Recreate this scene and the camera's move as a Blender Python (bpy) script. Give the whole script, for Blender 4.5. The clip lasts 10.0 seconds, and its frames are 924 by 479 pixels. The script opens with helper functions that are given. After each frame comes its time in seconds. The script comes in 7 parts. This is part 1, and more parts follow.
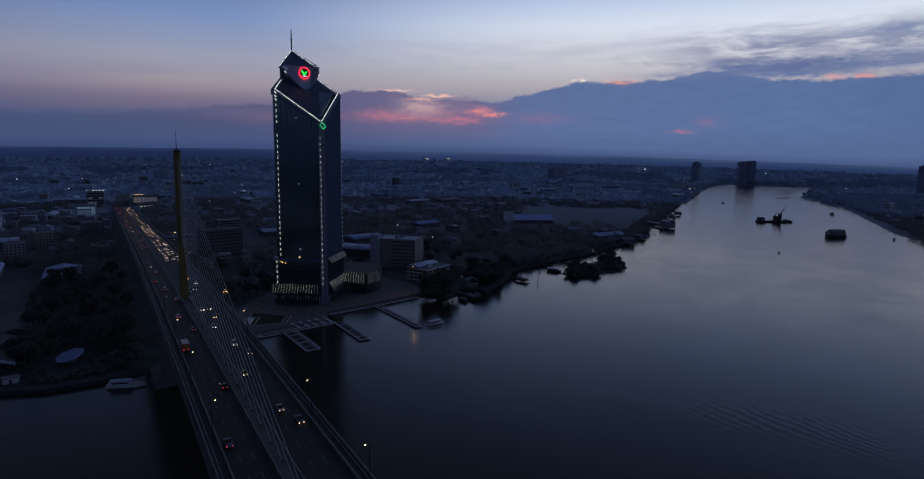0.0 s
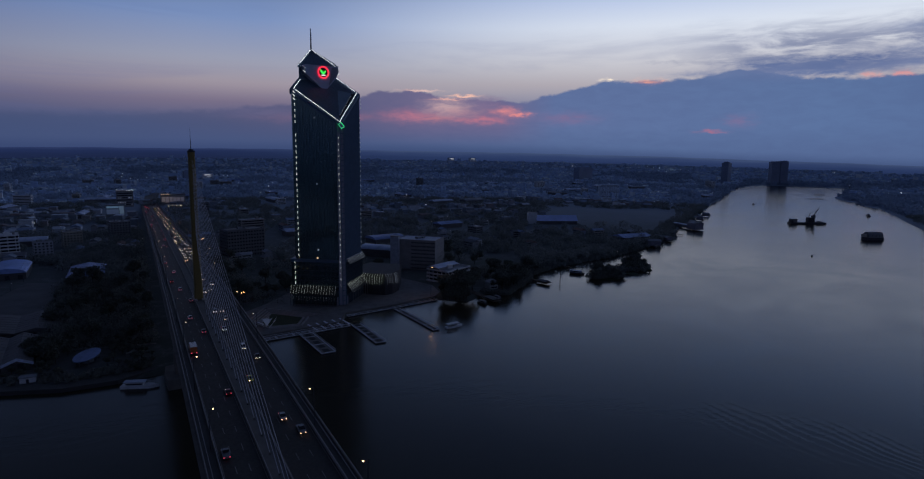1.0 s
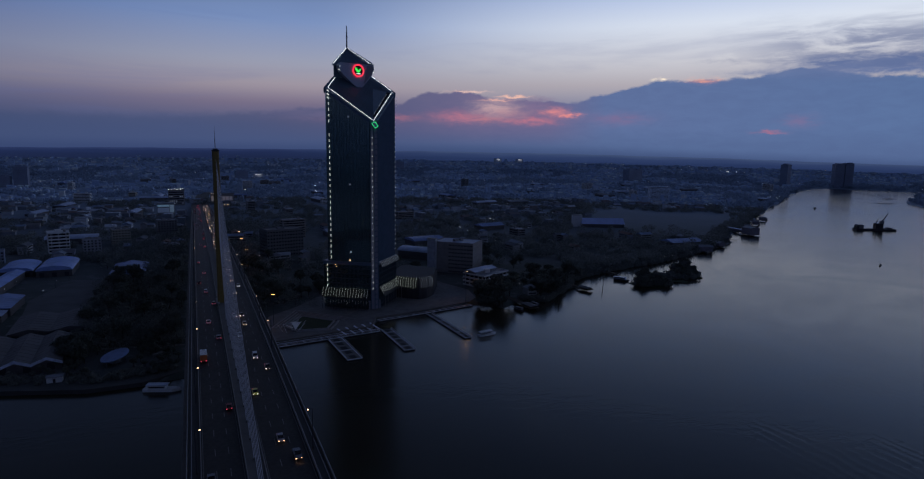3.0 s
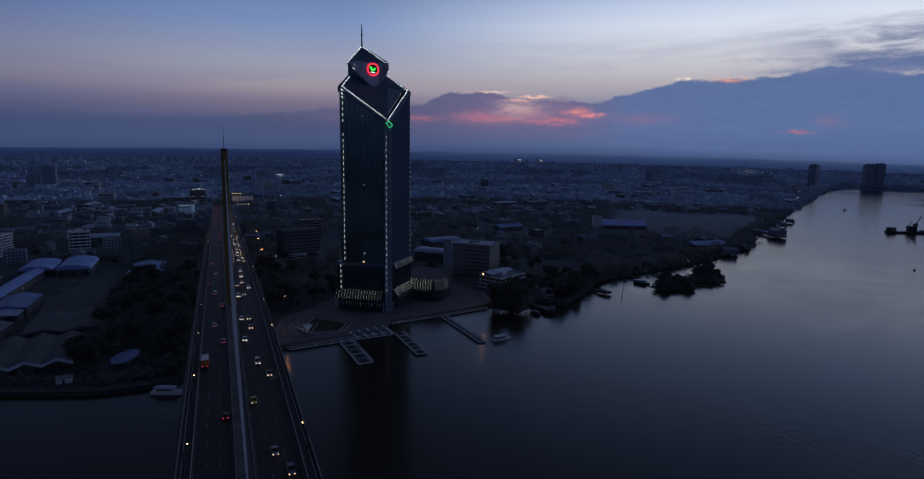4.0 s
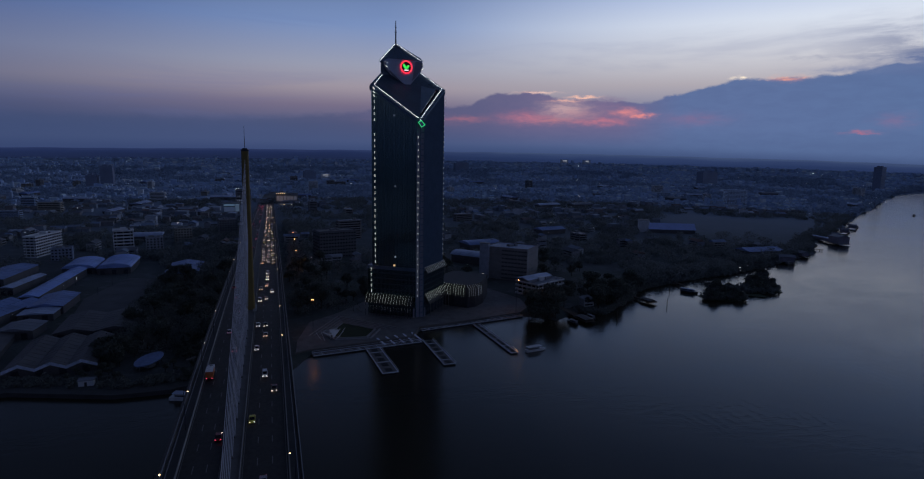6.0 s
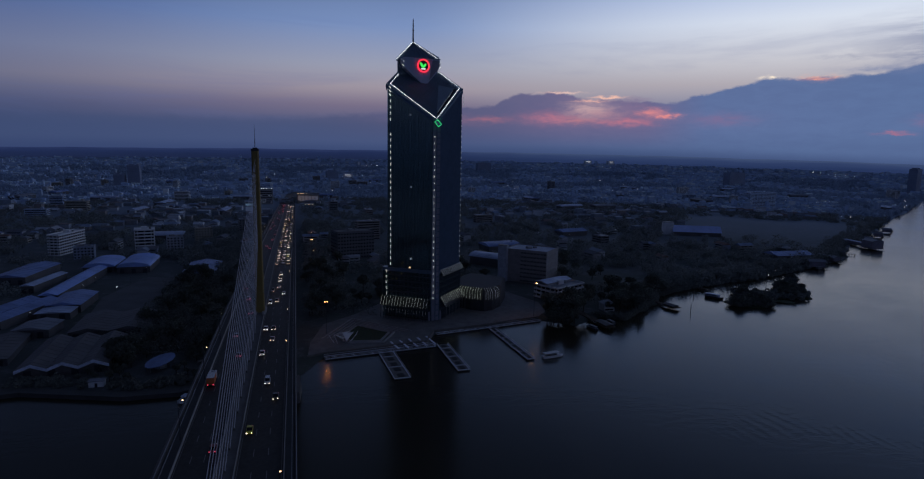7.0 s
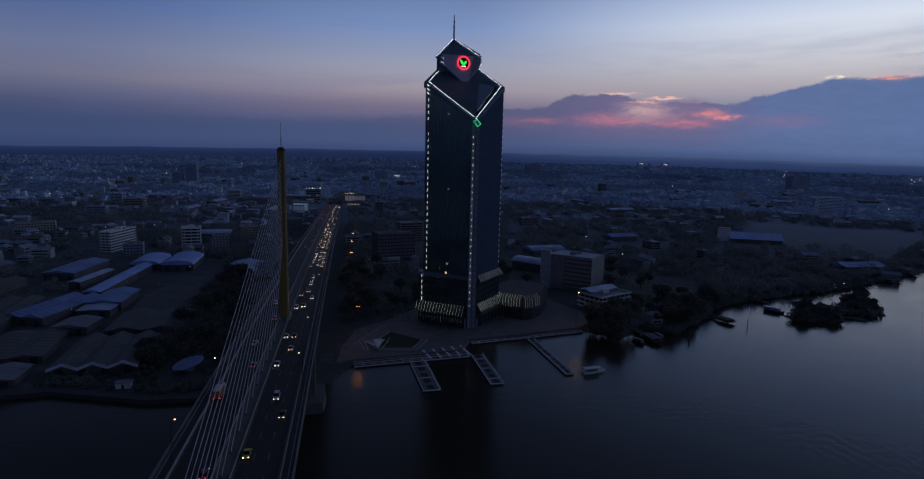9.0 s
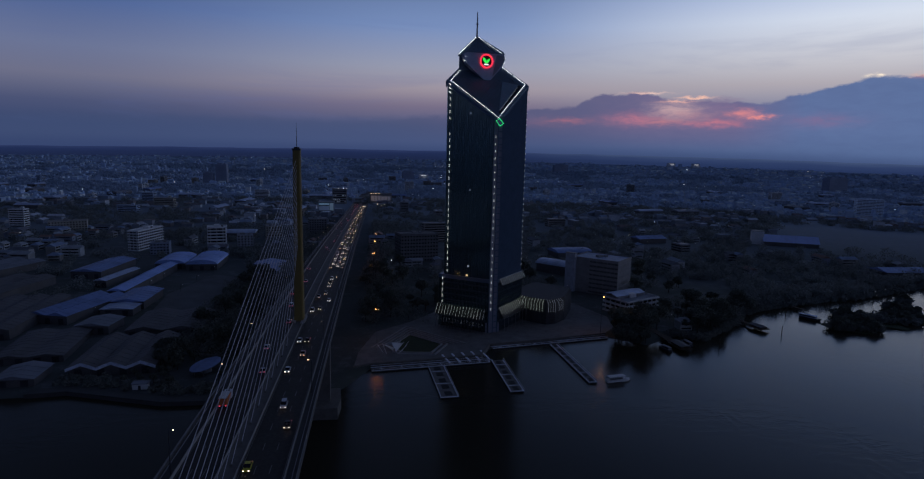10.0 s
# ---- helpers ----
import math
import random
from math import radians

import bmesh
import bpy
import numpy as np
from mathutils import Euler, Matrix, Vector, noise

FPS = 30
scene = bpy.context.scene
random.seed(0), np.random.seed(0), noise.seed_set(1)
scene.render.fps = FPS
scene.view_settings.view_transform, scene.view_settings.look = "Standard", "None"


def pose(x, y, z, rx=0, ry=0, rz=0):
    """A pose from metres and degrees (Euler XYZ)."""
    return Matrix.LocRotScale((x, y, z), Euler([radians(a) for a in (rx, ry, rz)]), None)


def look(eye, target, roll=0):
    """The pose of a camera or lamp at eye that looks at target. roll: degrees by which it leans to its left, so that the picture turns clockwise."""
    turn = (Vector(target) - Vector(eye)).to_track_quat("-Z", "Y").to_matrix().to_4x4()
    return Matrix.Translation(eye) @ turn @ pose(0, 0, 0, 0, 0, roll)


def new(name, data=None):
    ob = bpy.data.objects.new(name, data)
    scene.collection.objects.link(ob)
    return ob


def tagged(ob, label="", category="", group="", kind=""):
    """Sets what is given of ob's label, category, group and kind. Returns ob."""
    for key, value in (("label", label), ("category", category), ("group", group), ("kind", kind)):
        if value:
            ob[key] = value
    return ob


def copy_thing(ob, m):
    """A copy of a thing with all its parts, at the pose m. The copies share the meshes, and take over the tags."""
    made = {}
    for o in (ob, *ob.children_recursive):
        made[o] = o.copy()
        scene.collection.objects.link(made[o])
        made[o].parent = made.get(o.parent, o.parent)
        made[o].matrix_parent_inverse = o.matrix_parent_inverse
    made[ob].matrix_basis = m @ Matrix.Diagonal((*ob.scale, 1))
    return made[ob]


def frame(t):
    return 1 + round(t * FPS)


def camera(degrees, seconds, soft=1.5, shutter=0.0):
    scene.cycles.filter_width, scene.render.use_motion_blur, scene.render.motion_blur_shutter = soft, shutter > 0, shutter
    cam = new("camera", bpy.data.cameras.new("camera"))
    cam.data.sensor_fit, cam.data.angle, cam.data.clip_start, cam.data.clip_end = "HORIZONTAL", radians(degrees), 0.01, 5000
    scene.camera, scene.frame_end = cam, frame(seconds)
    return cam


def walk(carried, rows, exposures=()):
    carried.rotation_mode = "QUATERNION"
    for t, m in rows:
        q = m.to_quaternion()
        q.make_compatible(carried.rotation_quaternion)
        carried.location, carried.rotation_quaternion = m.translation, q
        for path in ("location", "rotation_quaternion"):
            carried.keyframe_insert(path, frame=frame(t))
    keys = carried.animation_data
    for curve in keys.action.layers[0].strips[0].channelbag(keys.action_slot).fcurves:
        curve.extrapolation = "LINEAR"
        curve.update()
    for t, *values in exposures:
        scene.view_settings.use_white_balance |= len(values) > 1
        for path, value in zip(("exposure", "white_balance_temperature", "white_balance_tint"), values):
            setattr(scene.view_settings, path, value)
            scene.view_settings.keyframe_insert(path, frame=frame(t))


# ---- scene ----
cam = camera(75.5, 10.0, 1.15)
# camera
PATH = [
    (0, (-33.132, -369.146, 127.922), (221.577, 54.663, 53.699), 0.85),
    (0.5, (-28.873, -366.502, 127.782), (216.22, 62.911, 53.39), 0.78),
    (1, (-24.653, -363.72, 127.65), (211.761, 70.527, 53.228), 0.78),
    (1.5, (-20.479, -360.804, 127.526), (207.942, 77.715, 53.196), 0.78),
    (2, (-16.354, -357.763, 127.409), (203.144, 85.279, 53.016), 0.82),
    (2.5, (-12.286, -354.602, 127.3), (197.782, 93.006, 53.014), 0.85),
    (4, (-0.466, -344.469, 127.018), (184.355, 114.138, 52.719), 0.87),
    (4.5, (3.327, -340.897, 126.939), (180.286, 120.819, 52.752), 0.85),
    (5, (7.039, -337.238, 126.868), (174.316, 128.065, 52.629), 0.91),
    (5.5, (10.662, -333.499, 126.804), (168.595, 135.061, 52.583), 0.90),
    (7, (20.956, -321.868, 126.659), (152.189, 154.865, 52.475), 1.04),
    (7.5, (24.177, -317.875, 126.626), (145.151, 161.564, 52.44), 1.07),
    (8, (27.283, -313.835, 126.6), (137.891, 168.086, 52.317), 1.12),
    (8.5, (30.271, -309.755, 126.582), (130.666, 174.401, 52.327), 1.20),
    (9, (33.134, -305.64, 126.572), (124.043, 180.413, 52.494), 1.33),
    (9.5, (35.867, -301.499, 126.569), (115.976, 186.418, 52.272), 1.33),
    (10, (38.464, -297.336, 126.574), (107.02, 192.313, 52.118), 1.35),
]
walk(cam, [(t, look(eye, target, roll)) for t, eye, target, roll in PATH])

# ---- world: dusk sky after sunset, cloud bank over the west ----
def lin(r, g, b):
    """Display colour 0-255 to linear."""
    return tuple(((c / 255) / 12.92 if c < 10.4 else ((c / 255 + 0.055) / 1.055) ** 2.4) for c in (r, g, b)) + (1.0,)


class Nodes:
    """Small helper to write node trees as expressions."""

    def __init__(self, tree):
        self.t = tree

    def add(self, kind):
        return self.t.nodes.new(kind)

    def put(self, sock, v):
        if isinstance(v, bpy.types.NodeSocket):
            self.t.links.new(v, sock)
        else:
            sock.default_value = v

    def m(self, op, a, b=0.0, c=0.0):
        n = self.add("ShaderNodeMath")
        n.operation = op
        for s, v in zip(n.inputs, (a, b, c)):
            self.put(s, v)
        return n.outputs[0]

    def span(self, v, a, b, lo=0.0, hi=1.0, smooth=True):
        n = self.add("ShaderNodeMapRange")
        n.interpolation_type = "SMOOTHSTEP" if smooth else "LINEAR"
        for s, x in zip(n.inputs, (v, a, b, lo, hi)):
            self.put(s, x)
        return n.outputs[0]

    def ramp(self, v, stops, mode="LINEAR"):
        n = self.add("ShaderNodeValToRGB")
        n.color_ramp.interpolation = mode
        e = n.color_ramp.elements
        for i, (p, col) in enumerate(stops):
            k = e[i] if i < 2 else e.new(p)
            k.position, k.color = p, col
        self.put(n.inputs[0], v)
        return n.outputs[0]

    def mix(self, fac, a, b, mode="MIX"):
        n = self.add("ShaderNodeMix")
        n.data_type, n.blend_type = "RGBA", mode
        self.put(n.inputs[0], fac)
        self.put(n.inputs[6], a)
        self.put(n.inputs[7], b)
        return n.outputs[2]

    def vec(self, x, y, z=0.0):
        n = self.add("ShaderNodeCombineXYZ")
        for s, v in zip(n.inputs, (x, y, z)):
            self.put(s, v)
        return n.outputs[0]

    def noise(self, vec, scale, detail=4.0, rough=0.55, dist=0.0):
        n = self.add("ShaderNodeTexNoise")
        self.put(n.inputs["Vector"], vec)
        n.inputs["Scale"].default_value = scale
        n.inputs["Detail"].default_value = detail
        n.inputs["Roughness"].default_value = rough
        n.inputs["Distortion"].default_value = dist
        return n.outputs[0]


def make_sky():
    w = bpy.data.worlds.new("dusk_sky")
    scene.world = w
    w.use_nodes = True
    N = Nodes(w.node_tree)
    co = N.add("ShaderNodeTexCoord").outputs["Generated"]
    sep = N.add("ShaderNodeSeparateXYZ")
    N.put(sep.inputs[0], co)
    az = N.m("MULTIPLY", N.m("ARCTAN2", sep.outputs[0], sep.outputs[1]), 57.29578)
    el = N.m("MULTIPLY", N.m("ARCSINE", sep.outputs[2]), 57.29578)
    up = N.m("DIVIDE", N.m("MAXIMUM", el, 0.0), 90.0)
    glow = N.m("COSINE", N.m("RADIANS", N.m("SUBTRACT", az, 62.0)))
    east = [(0, 53, 66, 101), (1.5, 58, 72, 110), (3.2, 76, 84, 118), (5.2, 110, 112, 137), (7.5, 106, 116, 150), (11, 78, 100, 150), (18, 50, 65, 98), (35, 40, 48, 68), (60, 44, 53, 75), (90, 47, 56, 80)]
    mid = [(0, 66, 80, 120), (2, 80, 90, 128), (4, 122, 112, 136), (5.5, 158, 148, 160), (7.5, 154, 158, 178), (11, 122, 145, 190), (18, 74, 95, 138), (35, 46, 56, 81), (60, 46, 56, 80), (90, 47, 56, 80)]
    west = [(0, 74, 90, 130), (3, 94, 112, 154), (6, 178, 172, 180), (8, 204, 204, 212), (11, 218, 226, 240), (16, 138, 169, 226), (26, 82, 106, 156), (45, 50, 61, 89), (60, 48, 58, 84), (90, 47, 56, 80)]
    R = lambda s: N.ramp(up, [(e / 90, lin(r, g, b)) for e, r, g, b in s])
    sky = N.mix(N.span(glow, 0.02, 0.62), R(east), R(mid))
    sky = N.mix(N.span(glow, 0.6, 1.0), sky, R(west))
    # thin streaks high up
    streak = N.noise(N.vec(N.m("MULTIPLY", az, 0.035), N.m("MULTIPLY", el, 0.28), 3.0), 1.0, 5, 0.6, 0.6)
    sky = N.mix(N.m("MULTIPLY", N.span(streak, 0.5, 0.75), 0.22), sky, lin(88, 104, 156))
    # cloud bank: height of its top along the horizon
    wob = N.noise(N.vec(N.m("MULTIPLY", az, 0.4), N.m("MULTIPLY", el, 0.9), 0.0), 1.0, 6, 0.62, 0.3)
    tops = [(-60, 2.2), (-6, 2.9), (5, 3.3), (9.5, 3.7), (13.4, 4.0), (18.3, 4.3), (19.4, 5.1), (21, 5.45), (24.8, 5.5), (26.6, 4.9), (29, 4.75), (31.5, 4.95), (33.2, 4.5), (34.2, 4.6), (36.5, 5.1), (39, 5.8), (41.5, 6.6), (44.6, 6.4), (48.7, 6.5), (51, 6.9), (52.5, 7.25), (55, 6.8), (58, 6.2), (63, 6.2), (75, 6.4), (110, 4.5), (160, 2.2)]
    top = N.ramp(N.m("DIVIDE", N.m("ADD", az, 60.0), 220.0), [((a + 60) / 220, (t / 10,) * 3 + (1,)) for a, t in tops])
    edge = N.m("SUBTRACT", N.m("ADD", N.m("MULTIPLY", top, 10.0), N.m("MULTIPLY", N.m("SUBTRACT", wob, 0.5), 1.1)), el)
    thick = N.ramp(N.m("DIVIDE", N.m("ADD", az, 60.0), 220.0), [((a + 60) / 220, (t,) * 3 + (1,)) for a, t in ((-60, 0.3), (0, 0.55), (8, 0.85), (18, 0.92), (22, 0.95), (36, 1.0), (80, 1.0), (160, 0.3))])
    soft = N.span(az, -4.0, 14.0, 0.9, 0.3)
    bank = N.m("MULTIPLY", N.span(N.m("DIVIDE", edge, soft), 0.0, 1.0), thick)
    body = N.ramp(N.m("DIVIDE", N.m("ADD", az, 60.0), 220.0), [((a + 60) / 220, lin(*c)) for a, c in ((-60, (57, 72, 106)), (0, (66, 79, 115)), (12, (84, 87, 121)), (19, (94, 94, 130)), (25, (108, 102, 138)), (32, (108, 104, 142)), (37, (95, 114, 158)), (60, (92, 116, 160)), (100, (70, 86, 132)), (160, (50, 62, 100)))])
    low = N.span(el, 0.0, 2.6)
    body = N.mix(low, N.mix(N.span(az, 10.0, 45.0), lin(70, 86, 126), lin(86, 107, 150)), body)
    grain = N.noise(N.vec(N.m("MULTIPLY", az, 0.5), N.m("MULTIPLY", el, 1.6), 7.0), 1.0, 5, 0.6, 0.5)
    body = N.mix(N.span(grain, 0.3, 0.75, 0.0, 0.16), body, lin(72, 84, 128))
    sky = N.mix(bank, sky, body)
    # broken dark clouds above the bank
    tear = N.noise(N.vec(N.m("MULTIPLY", az, 0.16), N.m("MULTIPLY", el, 0.8), 11.0), 1.0, 6, 0.6, 0.4)
    high = N.m("MULTIPLY", N.span(az, 43.0, 58.0), N.m("MULTIPLY", N.span(el, 5.6, 7.0), N.span(el, 11.5, 8.6)))
    high = N.m("MULTIPLY", high, N.m("MULTIPLY", N.span(az, 120.0, 85.0), N.span(tear, 0.4, 0.6)))
    sky = N.mix(N.m("MULTIPLY", high, 0.75), sky, lin(96, 110, 152))
    wx = N.noise(N.vec(N.m("MULTIPLY", az, 0.8), N.m("MULTIPLY", el, 1.9), 23.0), 1.0, 5, 0.6)
    wy = N.noise(N.vec(N.m("MULTIPLY", az, 0.8), N.m("MULTIPLY", el, 2.1), 31.0), 1.0, 5, 0.6)
    azw = N.m("ADD", az, N.m("MULTIPLY", N.m("SUBTRACT", wx, 0.5), 3.0))
    elw = N.m("ADD", el, N.m("MULTIPLY", N.m("SUBTRACT", wy, 0.5), 0.9))
    # last sunlight caught by cloud edges: bearing, height, spread, spread, colour, strength
    flame = N.noise(N.vec(N.m("MULTIPLY", az, 0.55), N.m("MULTIPLY", el, 2.2), 19.0), 1.0, 4, 0.6, 0.8)
    for a0, e0, sa, se, colour, k in (
        (27.0, 3.9, 1.8, 0.75, (200, 168, 172), 1.0),
        (28.2, 3.5, 2.0, 0.45, (186, 138, 150), 0.6),
        (30.7, 4.1, 1.3, 0.45, (134, 114, 146), 0.75),
        (30.9, 4.75, 1.5, 0.2, (138, 122, 150), 0.8),
        (32.5, 3.6, 1.1, 0.34, (226, 140, 142), 1.0),
        (33.7, 3.3, 0.75, 0.2, (255, 152, 140), 1.15),
        (30.2, 2.8, 2.4, 0.34, (206, 124, 138), 0.9),
        (23.4, 3.05, 2.2, 0.5, (196, 122, 140), 0.85),
        (26.2, 2.85, 1.6, 0.26, (200, 128, 136), 0.7),
        (17.6, 2.9, 1.7, 0.26, (178, 112, 128), 0.7),
        (14.0, 2.7, 4.0, 0.4, (142, 104, 128), 0.4),
        (24.4, 5.4, 1.6, 0.1, (250, 208, 194), 1.0),
        (26.9, 4.62, 1.3, 0.1, (246, 186, 170), 1.0),
        (28.6, 4.95, 1.1, 0.1, (250, 196, 176), 1.1),
        (45.3, 6.22, 1.0, 0.2, (255, 172, 142), 1.25),
        (41.8, 6.4, 0.5, 0.12, (255, 238, 216), 1.2),
        (50.8, 1.85, 0.9, 0.1, (190, 112, 130), 0.75),
        (52.9, 2.75, 1.0, 0.5, (140, 110, 146), 0.5),
        (62.0, 6.2, 0.55, 0.15, (240, 160, 150), 0.85),
        (63.9, 6.2, 0.4, 0.15, (240, 150, 144), 0.85),
        (38.2, 3.0, 2.4, 0.5, (138, 108, 144), 0.6),
        (49.5, 6.75, 2.6, 0.28, (122, 134, 170), 0.75),
        (54.8, 7.3, 3.6, 0.6, (98, 114, 156), 1.2),
        (60.8, 7.4, 4.0, 0.6, (92, 108, 152), 1.3),
        (58.3, 6.7, 2.6, 0.3, (112, 126, 166), 0.8),
        (66.5, 9.55, 3.4, 0.36, (112, 128, 170), 0.85),
        (66.0, 7.9, 3.0, 0.5, (104, 120, 162), 0.95),
        (56.5, 6.95, 3.6, 0.4, (102, 118, 160), 1.1),
        (58.8, 6.55, 3.4, 0.28, (104, 120, 162), 1.3),
        (59.5, 7.05, 3.0, 0.42, (98, 114, 156), 1.3),
        (65.5, 6.9, 3.0, 0.4, (106, 122, 164), 0.9),
        (47.0, 7.8, 2.0, 0.12, (150, 154, 176), 0.5),
        (10.5, 3.1, 4.2, 0.5, (100, 98, 132), 0.85),
    ):
        d = N.m("ADD", N.m("POWER", N.m("ABSOLUTE", N.m("DIVIDE", N.m("SUBTRACT", azw, a0), sa)), 2.0), N.m("POWER", N.m("ABSOLUTE", N.m("DIVIDE", N.m("SUBTRACT", elw, e0), se)), 2.0))
        g = N.m("EXPONENT", N.m("MULTIPLY", d, -1.0))
        sky = N.mix(N.m("MINIMUM", N.m("MULTIPLY", N.m("MULTIPLY", g, 0.85 * k), N.span(flame, 0.3, 0.6, 0.55, 1.0)), 1.0), sky, lin(*colour))
    # dusky layer close to the horizon
    low_el = N.m("ADD", el, N.span(az, 30.0, 68.0, 0.1, 0.75))
    sky = N.mix(N.span(low_el, -0.35, 0.9, 0.62, 0.0), sky, lin(50, 65, 106))
    # under the horizon: far plain
    sky = N.mix(N.span(low_el, -0.9, -0.4), lin(24, 30, 46), sky)
    # the eastern half has already gone darker
    sky = N.mix(N.span(glow, -0.15, -0.85), sky, N.mix(1.0, sky, (0.55, 0.58, 0.64, 1), "MULTIPLY"))
    bg = w.node_tree.nodes["Background"]
    N.put(bg.inputs[0], sky)
    bg.inputs[1].default_value = SKY_STRENGTH


SKY_STRENGTH = 1.0
make_sky()


# ---- materials ----
def surface(name, col, rough=0.75, metal=0.0, vary=0.35, scale=0.3, bump=0.2, island=0.0, each=0.0, spec=0.4, tint=None):
    """Painted, stony or metal surface: grain and stains at two sizes."""
    mt = bpy.data.materials.new(name)
    mt.use_nodes = True
    N = Nodes(mt.node_tree)
    p = mt.node_tree.nodes["Principled BSDF"]
    co = N.add("ShaderNodeTexCoord").outputs["Object"]
    big = N.noise(co, scale, 5, 0.6)
    fine = N.noise(co, scale * 9, 4, 0.65)
    f = N.m("ADD", N.m("MULTIPLY", big, 0.65), N.m("MULTIPLY", fine, 0.35))
    c = tuple(col) + (1.0,)
    lo = tuple(v * (1 - vary) for v in col) + (1.0,)
    hi = tuple(min(1.0, v * (1 + vary * 0.7)) for v in (tint or col)) + (1.0,)
    out = N.ramp(f, [(0.3, lo), (0.5, c), (0.7, hi)])
    if island or each:
        r = N.add("ShaderNodeNewGeometry").outputs["Random Per Island"] if island else N.add("ShaderNodeObjectInfo").outputs["Random"]
        k = island or each
        out = N.mix(1.0, out, N.ramp(r, [(0.0, (1 - k,) * 3 + (1,)), (0.5, (1, 1 - k * 0.3, 1 - k * 0.4, 1)), (1.0, (1 + k * 0.6,) * 3 + (1,))]), "MULTIPLY")
    N.put(p.inputs["Base Color"], out)
    p.inputs["Metallic"].default_value = metal
    p.inputs["Specular IOR Level"].default_value = spec
    N.put(p.inputs["Roughness"], N.span(fine, 0.2, 0.8, max(0.02, rough - 0.12), min(1.0, rough + 0.12)))
    if bump:
        b = N.add("ShaderNodeBump")
        b.inputs["Strength"].default_value = bump
        b.inputs["Distance"].default_value = 0.05
        N.put(b.inputs["Height"], fine)
        N.put(p.inputs["Normal"], b.outputs[0])
    return mt


def palette(name, cols, rough=0.8, by_object=False, stain=0.4):
    """Surface that takes one of several paints per loose piece."""
    mt = bpy.data.materials.new(name)
    mt.use_nodes = True
    N = Nodes(mt.node_tree)
    p = mt.node_tree.nodes["Principled BSDF"]
    r = N.add("ShaderNodeObjectInfo").outputs["Random"] if by_object else N.add("ShaderNodeNewGeometry").outputs["Random Per Island"]
    n = len(cols)
    c = N.ramp(r, [(i / n, tuple(q) + (1,)) for i, q in enumerate(cols)], "CONSTANT")
    co = N.add("ShaderNodeTexCoord").outputs["Object"]
    st = N.m("ADD", N.m("MULTIPLY", N.noise(co, 0.12, 5, 0.6), 0.5), N.m("MULTIPLY", N.noise(co, 1.1, 4, 0.6), 0.5))
    c = N.mix(1.0, c, N.ramp(st, [(0.3, (1 - stain,) * 3 + (1,)), (0.65, (1.1, 1.1, 1.1, 1))]), "MULTIPLY")
    N.put(p.inputs["Base Color"], c)
    p.inputs["Roughness"].default_value = rough
    p.inputs["Specular IOR Level"].default_value = 0.3
    return mt


def glass(name, col, rough=0.08, spec=0.5):
    """Dark solar glass seen from outside."""
    mt = surface(name, col, rough, 0.0, 0.25, 0.05, 0.0, spec=spec)
    return mt


def lamp(name, col, power):
    mt = bpy.data.materials.new(name)
    mt.use_nodes = True
    p = mt.node_tree.nodes["Principled BSDF"]
    p.inputs["Base Color"].default_value = (0.8, 0.8, 0.8, 1)
    p.inputs["Emission Color"].default_value = tuple(col) + (1,)
    p.inputs["Emission Strength"].default_value = power
    return mt


